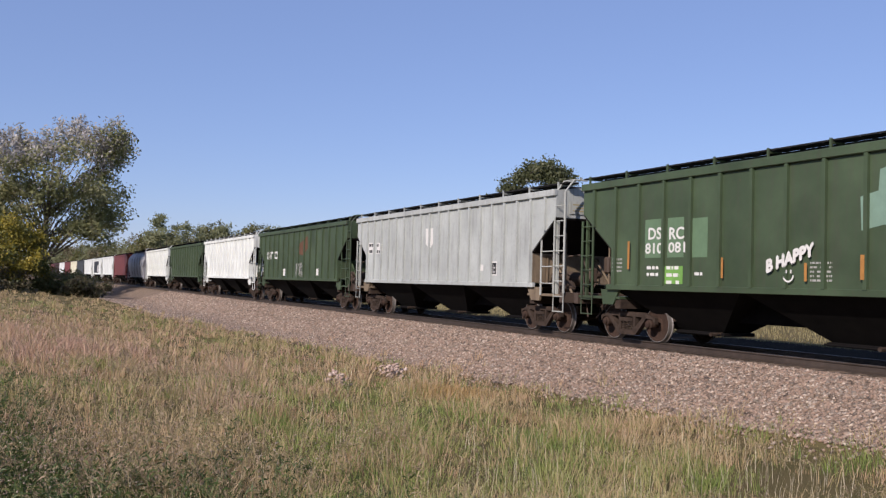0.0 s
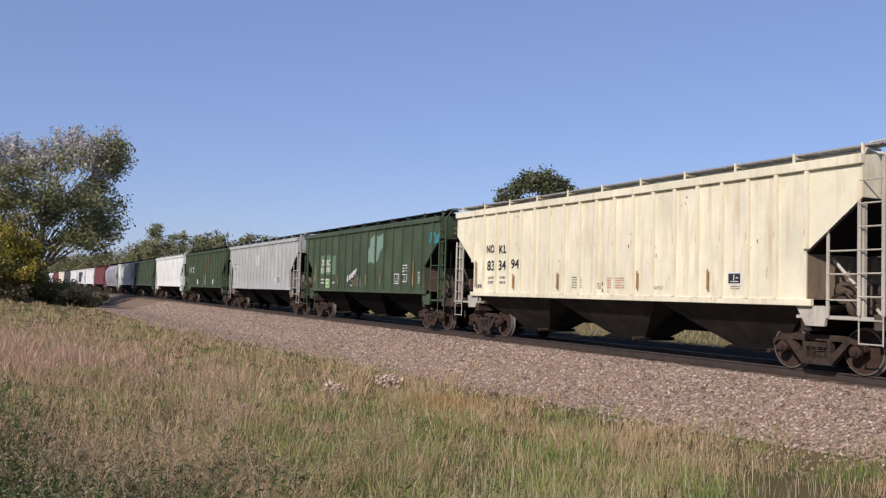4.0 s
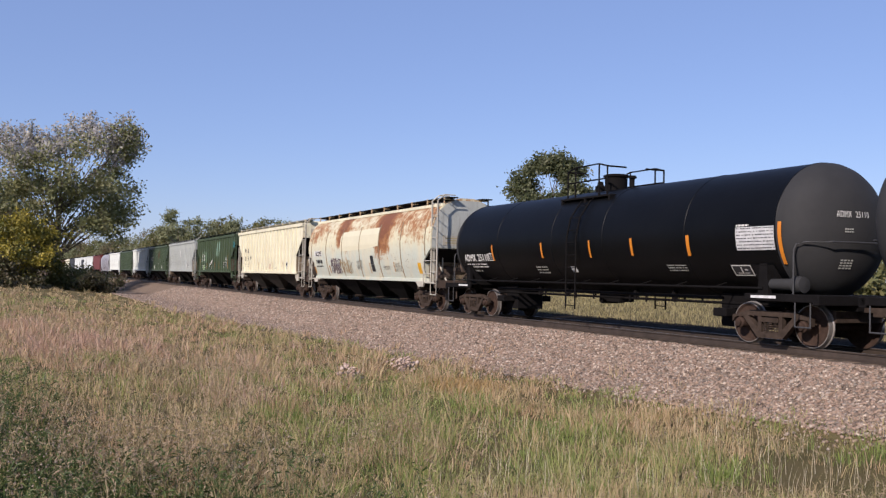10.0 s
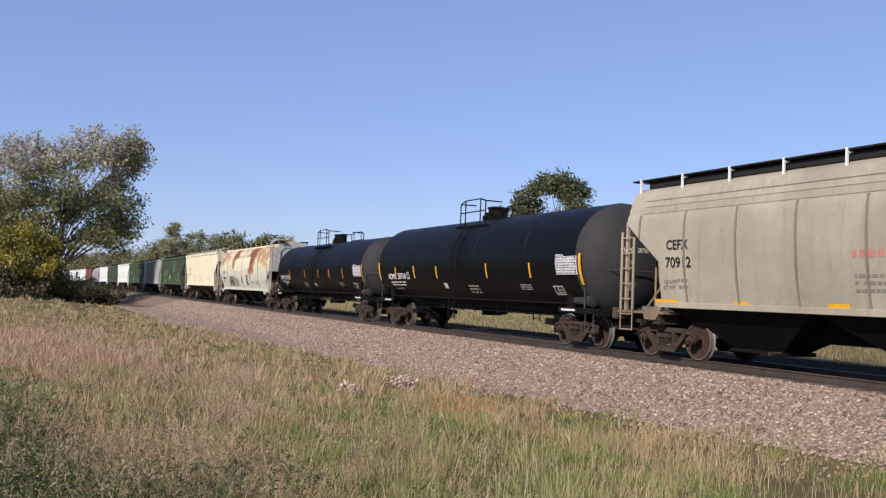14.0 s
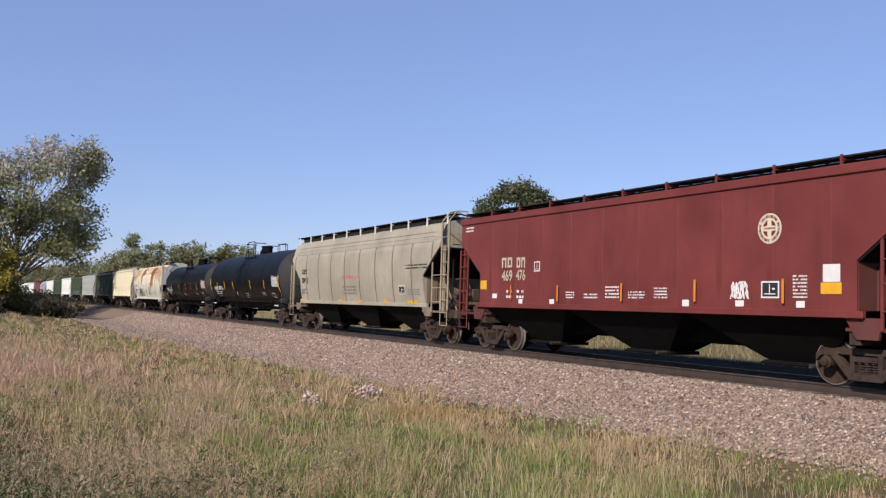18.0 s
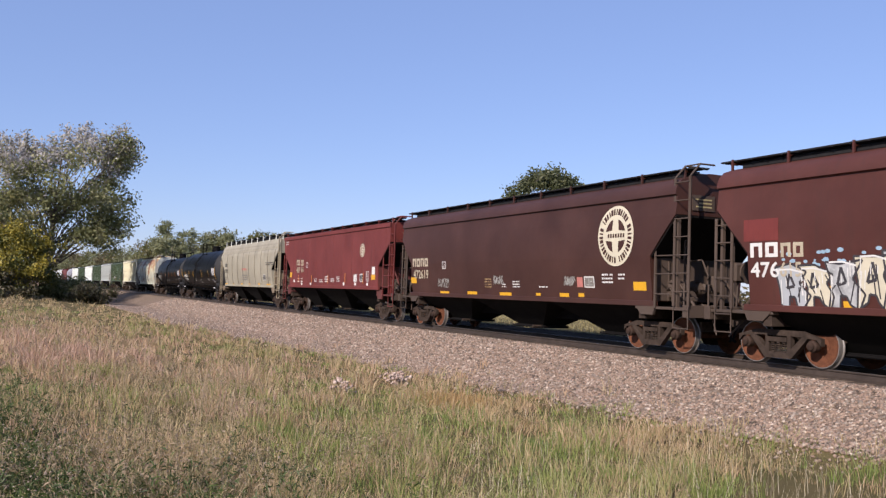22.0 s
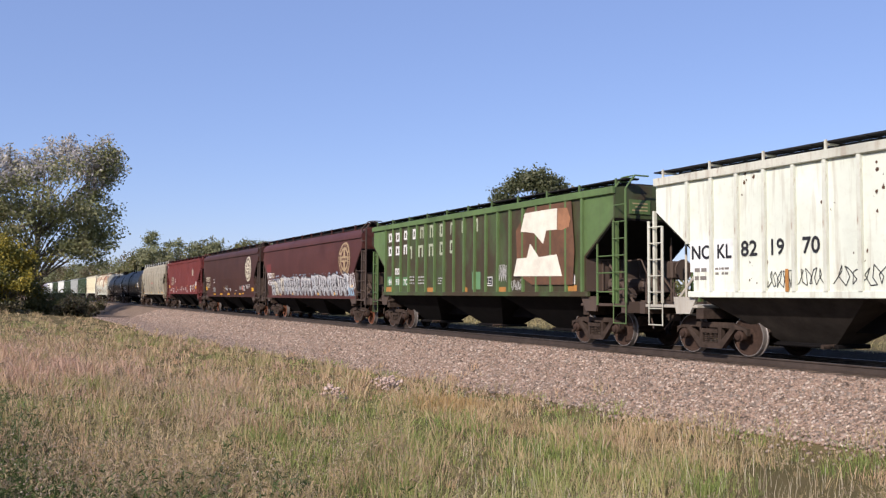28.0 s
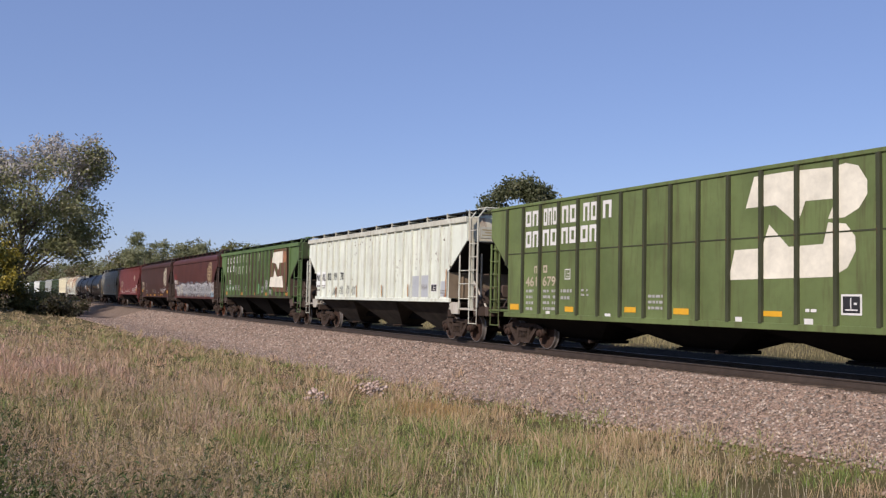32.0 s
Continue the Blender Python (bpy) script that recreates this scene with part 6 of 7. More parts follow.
def emblem(i, xl, xr, z0, z1, mat, dark):
    """A round emblem: disc, four dark quarters, and a ring of plain ticks for its words."""
    cx, cz, rx, rz = (xl + xr) / 2, (z0 + z1) / 2, (xl - xr) / 2, (z1 - z0) / 2
    at = lambda a, k: (cx - math.cos(a) * rx * k, cz + math.sin(a) * rz * k)
    shape(i, "round_emblem", [at(2 * math.pi * k / 48, 1) for k in range(48)], mat, 0.006)
    for q in range(4):
        m = q * math.pi / 2 + math.pi / 4
        shape(i, "emblem_quarter", [at(m, 0.26)] + [at(m + d, 0.56) for d in (-0.52, -0.26, 0, 0.26, 0.52)], dark, 0.011)
    bm = bmesh.new()
    for k in range(38):
        a = math.pi * 2 * k / 38 + 0.05
        if k % 13 in (3,):
            continue
        stroke(bm, [at(a, 0.70), at(a, 0.90)], rx * 0.055 * (1 + (k % 3) * 0.5))
    for k in range(7):
        x = cx + rx * (0.42 - k * 0.14)
        quad(bm, x, x - rx * 0.09, cz - rz * 0.06, cz + rz * 0.07)
    lay(i, "emblem_lettering", bm, dark, 0.014)



def head_at(i, y, z, R, cz):
    """A place just off the rounded rear head of a tank."""
    H = CARS[i][2] / 2 - (0.62 if i == 4 else 0.36)
    q = max(0.0, 1 - (y * y + (z - cz) ** 2) / R ** 2)
    return -(H - 0.95 + 0.95 * math.sqrt(q)) - 0.02, y, z


def head_letters(i, text, yl, yr, z0, z1, R, cz):
    """White writing on the rounded rear head of a tank."""
    bm = bmesh.new()
    bm.from_mesh(WORDS[text])
    xs, ys = [v.co.x for v in bm.verts], [v.co.y for v in bm.verts]
    x0, y0, kx, kz = min(xs), min(ys), (yl - yr) / (max(xs) - min(xs)), (z1 - z0) / (max(ys) - min(ys))
    for v in bm.verts:
        v.co = head_at(i, yl - (v.co.x - x0) * kx, z0 + (v.co.y - y0) * kz, R, cz)
    bmesh.ops.recalc_face_normals(bm, faces=bm.faces[:])
    return part("lettering", bm, M_WHITE, CARS[i][0])


for i, num, R, cz in ((4, "25110", 1.5, 2.52), (5, "28760", 1.68, 2.56)):
    head_letters(i, "ADMX", 0.67, 0.32, 2.76, 2.89, R, cz)
    head_letters(i, num, 0.22, -0.16, 2.76, 2.89, R, cz)
    for y0, y1, z0, rows_ in ((0.5, 0.28, 2.44, 2), (0.5, 0.18, 1.68, 4)):
        bm = bmesh.new()
        for k in range(rows_):
            for q in range(4):
                ya, yb = y0 + (y1 - y0) * q / 4, y0 + (y1 - y0) * (q + 0.75) / 4
                bm.faces.new([bm.verts.new(head_at(i, y, z, R, cz)) for y, z in ((ya, z0 + k * 0.055), (yb, z0 + k * 0.055), (yb, z0 + k * 0.055 + 0.032), (ya, z0 + k * 0.055 + 0.032))])
        part("small_lettering", bm, M_DIMW, CARS[i][0])

# dark green hopper
mark(1, "paint_patch", 5.5, 4.85, 2.14, 3.1, M_PATCHG)
mark(1, "paint_patch", 4.65, 4.07, 2.14, 3.1, M_PATCHG)
mark(1, "paint_patch", 3.82, 3.27, 2.13, 3.05, M_PATCHG)
mark(1, "paint_patch", 4.83, 4.09, 1.5, 1.93, M_LIME)
letters(1, "DS", 5.37, 4.89, 2.6, 2.88, M_WHITE)
letters(1, "RC", 4.59, 4.08, 2.58, 2.86, M_WHITE)
letters(1, "810", 5.48, 4.84, 2.25, 2.5, M_WHITE)
letters(1, "081", 4.61, 4.03, 2.26, 2.5, M_WHITE)
bars(1, 2, 5.41, 4.97, 1.69, 1.93, M_WHITE)
bars(1, 3, 4.67, 4.21, 1.5, 1.93, M_WHITE)
bars(1, 1, 3.68, 3.32, 1.71, 1.78, M_WHITE)
bars(1, 4, 6.83, 6.42, 1.79, 2.14, M_DIMW)
mark(1, "reflector_strip", 6.15, 6.0, 1.86, 2.57, M_DULLOR)
mark(1, "reflector_strip", 2.79, 2.67, 1.65, 2.11, M_DULLOR)
mark(1, "reflector_strip", 0.47, 0.35, 1.6, 1.97, M_DULLOR)
mark(1, "reflector_strip", -0.83, -0.99, 1.64, 2.11, M_DULLOR)
mark(1, "reflector_strip", -2.54, -2.67, 1.66, 2.12, M_DULLOR)
mark(1, "reflector_strip", -5.94, -6.07, 1.62, 2.6, M_DULLOR)
shape(1, "faded_emblem", [(-0.80, 3.21), (-1.19, 3.30), (-1.22, 3.69), (-1.80, 3.85), (-2.11, 3.73), (-2.71, 3.84), (-2.72, 3.28), (-2.33, 3.04), (-2.14, 2.71), (-1.74, 2.56), (-1.32, 2.66), (-0.83, 2.57)], M_PATCHE)
framed(1, -4.0, -4.46, 1.71, 2.12, M_INK)
framed(1, -4.79, -5.28, 1.78, 2.1, M_INK)
bars(1, 3, -4.75, -5.3, 2.19, 2.47, M_WHITE)
bars(1, 6, -6.35, -6.71, 1.73, 2.17, M_WHITE)
bars(1, 4, -5.68, -5.92, 1.67, 1.92, M_WHITE)
bars(1, 5, 0.35, -0.18, 1.6, 1.99, M_DIMW)
scrawl(1, -7.34, -8.1, 3.21, 3.71, M_TEAL, 0.05, 6, 3)
# grey hopper
shape(0, "white_shield", [(0.82, 3.45), (0.16, 3.44), (0.12, 2.84), (0.40, 2.66), (0.77, 2.84)], M_WHITE)
mark(0, "paint_patch", 6.8, 6.19, 2.57, 3.07, M_WHITE)
mark(0, "paint_patch", 5.85, 5.2, 2.56, 3.04, M_WHITE)
bars(0, 2, 6.73, 6.25, 2.62, 3.02, M_INK)
bars(0, 2, 5.79, 5.26, 2.6, 3.0, M_INK)
framed(0, -4.36, -4.82, 1.67, 2.13, M_INK)
mark(0, "paint_patch", -3.65, -3.89, 1.82, 2.03, M_WHITE)
# cream hopper
letters(2, "NO", 6.15, 5.65, 2.75, 3.0, M_INK)
letters(2, "KL", 5.32, 4.84, 2.72, 2.97, M_INK)
letters(2, "83", 6.09, 5.62, 2.17, 2.48, M_INK)
letters(2, "34", 5.32, 4.88, 2.18, 2.48, M_INK)
letters(2, "94", 4.54, 4.07, 2.22, 2.5, M_INK)
mark(2, "reflector_strip", 6.85, 6.72, 1.61, 2.5, M_DULLOR)
mark(2, "reflector_strip", 4.38, 4.24, 1.6, 2.04, M_DULLOR)
mark(2, "reflector_strip", 1.88, 1.76, 1.6, 2.06, M_DULLOR)
mark(2, "reflector_strip", -1.75, -1.85, 1.62, 2.07, M_DULLOR)
mark(2, "reflector_strip", -4.26, -4.37, 1.62, 2.08, M_DULLOR)
framed(2, 6.73, 6.41, 1.58, 1.72, M_INK)
letters(2, "LD LMT", 6.01, 5.58, 1.89, 1.97, M_DIMI)
letters(2, "LT WT", 6.0, 5.66, 1.73, 1.82, M_DIMI)
bars(2, 2, 5.24, 4.89, 1.74, 1.97, M_DIMI)
bars(2, 5, 1.16, 0.68, 1.62, 1.94, M_DIMI)
bars(2, 4, 0.12, -0.23, 1.62, 1.72, M_DIMI)
bars(2, 5, -0.48, -1.21, 1.63, 1.91, M_REDI)
bars(2, 2, -2.29, -2.72, 1.62, 1.68, M_DIMI)
framed(2, -4.88, -5.29, 1.74, 2.01, M_INK)
bars(2, 2, -4.98, -5.25, 1.64, 1.71, M_DIMI)
# rusty round hopper
shape(3, "repaint_patch", [(2.58, 3.42), (-2.39, 3.48), (-2.52, 2.66), (-0.90, 2.55), (2.76, 2.48), (2.78, 3.11)], M_CREAMP)
mark(3, "paint_patch", 7.07, 5.81, 2.28, 2.56, M_WHITE)
letters(3, "RCPE", 6.85, 5.89, 2.3, 2.54, M_INK)
bars(3, 1, 6.85, 5.81, 1.91, 2.09, M_INK)
bars(3, 1, 6.82, 5.74, 1.72, 1.8, M_INK)
mark(3, "reflector_strip", 7.39, 7.09, 1.38, 1.74, M_DULLOR)
mark(3, "reflector_strip", 4.79, 4.56, 1.41, 1.8, M_DULLOR)
mark(3, "reflector_strip", 1.88, 1.66, 1.42, 1.84, M_DULLOR)
mark(3, "reflector_strip", -1.18, -1.33, 1.43, 1.89, M_DULLOR)
mark(3, "reflector_strip", -4.11, -4.25, 1.52, 1.91, M_DULLOR)
mark(3, "dark_panel", -1.38, -1.77, 1.84, 2.23, M_INK)
mark(3, "dark_panel", -1.41, -1.85, 1.51, 1.83, M_INK)
mark(3, "reflector_panel", -6.69, -7.01, 1.45, 1.88, M_YELLOW)
scrawl(3, 4.35, 2.91, 1.37, 2.19, M_PURPLE, 0.045, 9, 5)
scrawl(3, 2.91, 1.32, 1.4, 2.11, M_DIMO, 0.04, 8, 6)
scrawl(3, 0.47, -0.2, 1.6, 2.05, M_DIMI, 0.02, 6, 7)
scrawl(3, -4.31, -5.0, 1.5, 1.9, M_DIMI, 0.014, 5, 8)
bars(3, 3, -2.92, -3.67, 1.61, 1.76, M_DIMI)
# first tank car
letters(4, "ADMX", 7.15, 6.3, 1.92, 2.15, M_WHITE)
letters(4, "25110", 6.15, 5.33, 1.92, 2.15, M_WHITE)
framed(4, 5.31, 5.02, 1.92, 2.17, M_INK)
bars(4, 2, 7.1, 5.6, 1.7, 1.83, M_WHITE)
bars(4, 1, 6.9, 6.2, 1.56, 1.61, M_DIMW)
mark(4, "reflector_strip", 5.08, 4.92, 1.92, 2.45, M_ORANGE, 0.014)
mark(4, "reflector_strip", 1.93, 1.77, 1.98, 2.45, M_ORANGE, 0.014)
mark(4, "reflector_strip", -0.64, -0.78, 1.96, 2.45, M_ORANGE, 0.014)
mark(4, "reflector_strip", -2.53, -2.7, 2.0, 2.45, M_ORANGE, 0.014)
mark(4, "reflector_strip", -4.71, -4.91, 1.97, 2.46, M_ORANGE, 0.014)
mark(4, "reflector_strip", -7.6, -7.78, 1.76, 2.66, M_ORANGE, 0.014)
mark(4, "stencil_panel", -6.4, -7.54, 2.07, 2.58, M_PALEGREY)
bars(4, 7, -6.43, -7.51, 2.1, 2.56, M_INK, 1.9)
bars(4, 1, -6.42, -6.8, 2.6, 2.64, M_WHITE)
framed(4, -6.05, -6.65, 1.51, 1.75, M_INK)
bars(4, 3, 2.45, 1.81, 1.52, 1.73, M_DIMW)
mark(4, "white_plate", 0.52, 0.25, 1.56, 1.72, M_WHITE)
bars(4, 3, -3.85, -4.54, 1.61, 1.76, M_DIMW)
# second tank car
letters(5, "ADMX", 6.78, 5.86, 1.93, 2.16, M_WHITE)
letters(5, "28760", 5.7, 4.86, 1.95, 2.18, M_WHITE)
framed(5, 4.76, 4.47, 1.94, 2.21, M_INK)
bars(5, 2, 6.6, 5.0, 1.68, 1.84, M_WHITE)
bars(5, 1, 6.3, 5.5, 1.53, 1.58, M_DIMW)
mark(5, "reflector_strip", 7.84, 7.59, 1.88, 2.64, M_YELLOW, 0.014)
mark(5, "reflector_strip", 5.96, 5.78, 2.09, 2.43, M_YELLOW, 0.014)
mark(5, "reflector_strip", 4.03, 3.83, 1.98, 2.46, M_YELLOW, 0.014)
mark(5, "reflector_strip", 1.86, 1.68, 1.97, 2.43, M_YELLOW, 0.014)
mark(5, "reflector_strip", -2.21, -2.37, 1.98, 2.47, M_YELLOW, 0.014)
mark(5, "reflector_strip", -5.09, -5.26, 1.99, 2.45, M_YELLOW, 0.014)
mark(5, "reflector_strip", -7.85, -8.08, 1.79, 2.68, M_YELLOW, 0.014)
mark(5, "stencil_panel", -6.68, -7.81, 2.08, 2.61, M_PALEGREY)
bars(5, 7, -6.71, -7.78, 2.11, 2.59, M_INK, 1.9)
bars(5, 1, -6.7, -7.1, 2.63, 2.67, M_WHITE)
framed(5, -6.3, -6.82, 1.49, 1.75, M_INK)
bars(5, 3, -0.65, -1.42, 1.46, 1.73, M_DIMW)
bars(5, 3, -4.35, -5.05, 1.62, 1.78, M_DIMW)
mark(5, "white_plate", 1.38, 1.1, 1.6, 1.8, M_WHITE)
# tan hopper
for z in (3.62, 3.8, 3.96):
    mark(6, "roof_seam", 7.7, -7.7, z, z + 0.018, P_TANRIB, 0.012)
letters(6, "CEFX", 6.65, 5.88, 2.68, 2.91, M_INK)
letters(6, "70912", 6.69, 5.78, 2.24, 2.49, M_INK)
letters(6, "LD LMT", 6.77, 6.28, 1.86, 1.94, M_DIMI)
letters(6, "LT WT", 6.81, 6.37, 1.71, 1.8, M_DIMI)
bars(6, 2, 6.25, 5.92, 1.72, 1.97, M_DIMI)
mark(6, "reflector_panel", 7.21, 6.37, 1.31, 1.46, M_YELLOW)
mark(6, "reflector_panel", 4.46, 3.99, 1.34, 1.45, M_YELLOW)
mark(6, "reflector_panel", 1.85, 1.34, 1.37, 1.48, M_YELLOW)
mark(6, "reflector_panel", -0.52, -1.0, 1.36, 1.48, M_YELLOW)
mark(6, "reflector_panel", -3.21, -3.65, 1.39, 1.5, M_YELLOW)
mark(6, "reflector_panel", -5.43, -6.38, 1.35, 1.49, M_YELLOW)
bars(6, 1, 1.19, -0.54, 2.38, 2.52, M_REDI)
bars(6, 3, 1.15, -0.44, 1.71, 2.06, M_DIMI)
bars(6, 2, -5.52, -7.33, 2.67, 2.83, M_INK)
framed(6, -4.82, -5.38, 1.71, 2.05, M_INK)
bars(6, 3, -5.63, -6.65, 1.7, 1.91, M_DIMI)
# mineral red hopper
blocks(7, 2, 5.63, 5.03, 2.55, 2.86, M_CREAMLET)
blocks(7, 2, 4.78, 4.31, 2.53, 2.84, M_CREAMLET)
letters(7, "469", 5.61, 5.02, 2.15, 2.46, M_CREAMLET)
letters(7, "476", 4.79, 4.29, 2.16, 2.46, M_CREAMLET)
framed(7, 3.82, 3.52, 2.4, 2.69, P_RED)
emblem(7, -4.6, -5.22, 2.8, 3.43, M_CREAM, P_RED)
mark(7, "reflector_panel", 6.92, 6.53, 1.89, 2.17, M_YELLOW)
mark(7, "reflector_strip", 5.03, 4.93, 1.58, 2.01, M_ORANGE)
mark(7, "reflector_strip", 2.59, 2.48, 1.54, 1.99, M_ORANGE)
mark(7, "reflector_strip", -0.19, -0.3, 1.57, 2.02, M_ORANGE)
mark(7, "reflector_strip", -2.77, -2.89, 1.59, 2.08, M_ORANGE)
mark(7, "reflector_strip", -5.26, -5.37, 1.58, 2.07, M_ORANGE)
mark(7, "white_plate", 6.16, 5.88, 1.61, 1.75, M_WHITE)
mark(7, "white_plate", 4.63, 4.41, 1.45, 1.59, M_WHITE)
mark(7, "white_plate", 3.0, 2.77, 1.47, 1.6, M_WHITE)
mark(7, "white_plate", -2.37, -2.59, 1.48, 1.63, M_WHITE)
mark(7, "white_plate", -3.99, -4.23, 1.5, 1.63, M_WHITE)
mark(7, "white_plate", -5.59, -5.8, 1.5, 1.63, M_WHITE)
bars(7, 2, 7.96, 7.43, 3.79, 3.94, M_WHITE)
bars(7, 3, 2.21, 1.82, 1.64, 1.81, M_WHITE)
bars(7, 2, 1.38, 0.8, 1.64, 1.76, M_WHITE)
bars(7, 4, 0.47, -0.08, 1.65, 1.95, M_WHITE)
bars(7, 3, -0.44, -1.07, 1.65, 1.82, M_WHITE)
bars(7, 4, -1.4, -1.87, 1.66, 1.91, M_WHITE)
bars(7, 7, -5.51, -5.86, 1.69, 2.14, M_WHITE)
bars(7, 2, 5.32, 4.99, 1.62, 1.86, M_WHITE)
bars(7, 2, 4.74, 4.36, 1.62, 1.86, M_WHITE)
framed(7, -4.7, -5.17, 1.68, 2.03, M_INK)
mark(7, "white_plate", -6.22, -6.61, 2.0, 2.34, M_WHITE)
mark(7, "reflector_panel", -6.17, -6.64, 1.77, 1.99, M_YELLOW)
scrawl(7, -3.89, -4.35, 1.65, 2.04, M_WHITE, 0.03, 9, 11)
# dull brown hopper
blocks(8, 4, 7.29, 5.86, 2.29, 2.61, M_CREAMLET)
letters(8, "472619", 7.25, 5.86, 1.83, 2.15, M_CREAMLET)
framed(8, 4.58, 4.28, 2.19, 2.45, P_BROWN)
mark(8, "reflector_panel", 7.51, 7.0, 1.64, 1.87, M_YELLOW)
mark(8, "reflector_panel", -6.75, -7.27, 1.53, 1.75, M_YELLOW)
mark(8, "reflector_panel", 4.88, 4.12, 1.26, 1.36, M_YELLOW)
mark(8, "reflector_panel", 2.65, 1.92, 1.27, 1.38, M_YELLOW)
mark(8, "reflector_panel", 0.33, -0.44, 1.28, 1.38, M_YELLOW)
mark(8, "reflector_panel", -1.94, -2.21, 1.31, 1.39, M_YELLOW)
mark(8, "reflector_panel", -3.26, -3.75, 1.3, 1.41, M_YELLOW)
mark(8, "reflector_panel", -4.23, -4.51, 1.32, 1.42, M_YELLOW)
emblem(8, -5.27, -6.82, 2.16, 3.77, M_CREAM, P_BROWN)
framed(8, -4.56, -5.04, 1.58, 1.89, M_DIMI)
bars(8, 3, -5.41, -5.89, 1.71, 1.96, M_WHITE)
bars(8, 2, -6.13, -6.42, 1.81, 1.96, M_WHITE)
bars(8, 3, -0.56, -0.99, 1.55, 1.75, M_WHITE)
bars(8, 2, 0.13, -0.13, 1.55, 1.66, M_WHITE)
bars(8, 1, -2.14, -2.7, 1.56, 1.6, M_WHITE)
bars(8, 4, 1.31, 0.84, 1.53, 1.83, M_DIMO)
scrawl(8, 4.98, 4.03, 1.5, 1.83, M_DIMW, 0.02, 8, 20)
scrawl(8, 0.68, 0.04, 1.63, 1.93, M_DIMW, 0.02, 8, 21)
scrawl(8, -3.57, -4.1, 1.61, 1.91, M_DIMW, 0.02, 8, 22)
mark(8, "chalk_circle", -4.2, -4.48, 1.59, 1.87, M_REDI)
# graffiti hopper
blocks(9, 2, 7.25, 6.48, 2.29, 2.6, M_WHITE)
blocks(9, 2, 6.4, 5.81, 2.28, 2.58, M_CREAMLET)
letters(9, "476", 7.26, 6.48, 1.87, 2.18, M_WHITE)
letters(9, "615", 6.44, 5.89, 1.88, 2.17, M_CREAMLET)
mark(9, "paint_patch", 7.44, 6.46, 2.64, 3.11, P_RED)
emblem(9, -5.36, -6.89, 2.2, 3.78, M_TANLOGO, P_BROWN2)
GRAF = (6.46, -6.67, 1.2, 2.38)
mark(9, "reflector_panel", -6.63, -7.11, 1.58, 1.77, M_YELLOW)
mark(9, "reflector_panel", 4.91, 4.48, 1.28, 1.4, M_YELLOW)
mark(9, "reflector_panel", 2.72, 2.26, 1.3, 1.42, M_YELLOW)
mark(9, "reflector_panel", 0.38, -0.06, 1.29, 1.42, M_YELLOW)
mark(9, "reflector_panel", -1.87, -2.35, 1.3, 1.43, M_YELLOW)
mark(9, "reflector_panel", -4.15, -4.64, 1.32, 1.45, M_YELLOW)
mark(9, "reflector_panel", 5.42, 4.98, 1.53, 1.69, M_YELLOW)
framed(9, -4.65, -5.16, 1.63, 1.94, M_INK)
bars(9, 3, -5.45, -6.13, 1.77, 2.0, M_WHITE)
# grimy green hopper
mark(10, "paint_patch", 6.84, 6.33, 1.72, 2.09, M_PATCHBN)
mark(10, "paint_patch", 6.03, 5.59, 1.72, 2.07, M_PATCHBN)
mark(10, "paint_patch", 5.25, 4.78, 1.71, 2.04, M_PATCHBN)
letters(10, "44", 6.72, 6.4, 1.76, 1.99, M_WHITE)
letters(10, "93", 5.97, 5.62, 1.75, 1.97, M_WHITE)
letters(10, "7C", 5.19, 4.83, 1.75, 1.96, M_WHITE)
blocks(10, 2, 6.04, 5.63, 2.16, 2.41, M_WHITE)
blocks(10, 1, 6.72, 6.39, 3.5, 3.86, M_WHITE)
blocks(10, 1, 5.98, 5.61, 3.49, 3.85, M_WHITE)
blocks(10, 1, 5.18, 4.88, 3.52, 3.88, M_WHITE)
blocks(10, 1, 4.34, 4.08, 3.5, 3.9, M_WHITE)
blocks(10, 1, 6.73, 6.37, 2.94, 3.31, M_WHITE)
blocks(10, 1, 5.99, 5.63, 2.94, 3.3, M_WHITE)
blocks(10, 1, 5.2, 4.89, 2.94, 3.33, M_WHITE)
blocks(10, 1, 3.65, 3.35, 3.5, 3.93, M_FADELET)
blocks(10, 1, 2.8, 2.52, 3.48, 3.95, M_FADELET)
blocks(10, 1, 1.96, 1.69, 3.47, 3.94, M_FADELET)
blocks(10, 1, 1.09, 0.87, 3.51, 3.93, M_FADELET)
blocks(10, 1, 0.22, 0.01, 3.51, 3.92, M_FADELET)
blocks(10, 1, -0.63, -0.96, 3.48, 3.93, M_FADELET)
blocks(10, 1, 4.8, 4.39, 2.75, 3.24, M_FADELET)
blocks(10, 1, 3.82, 3.39, 2.79, 3.24, M_FADELET)
blocks(10, 1, 2.88, 2.48, 2.79, 3.25, M_FADELET)
blocks(10, 1, 1.96, 1.65, 2.79, 3.28, M_FADELET)
blocks(10, 1, 1.13, 0.87, 2.83, 3.29, M_FADELET)
shape(10, "repaint_patch", [(8.36, 4.02), (7.06, 4.02), (7.06, 2.44), (8.36, 3.42)], P_BNRIB)
shape(10, "repaint_patch", [(-7.06, 4.02), (-8.36, 4.02), (-8.36, 3.42), (-7.06, 2.44)], P_BNRIB)
shape(10, "rust_field", [(-4.19, 4.0), (-6.52, 4.0), (-6.67, 2.63), (-6.59, 1.65), (-4.42, 1.67), (-3.61, 2.00), (-3.52, 3.34)], M_STAINBR, 0.064)
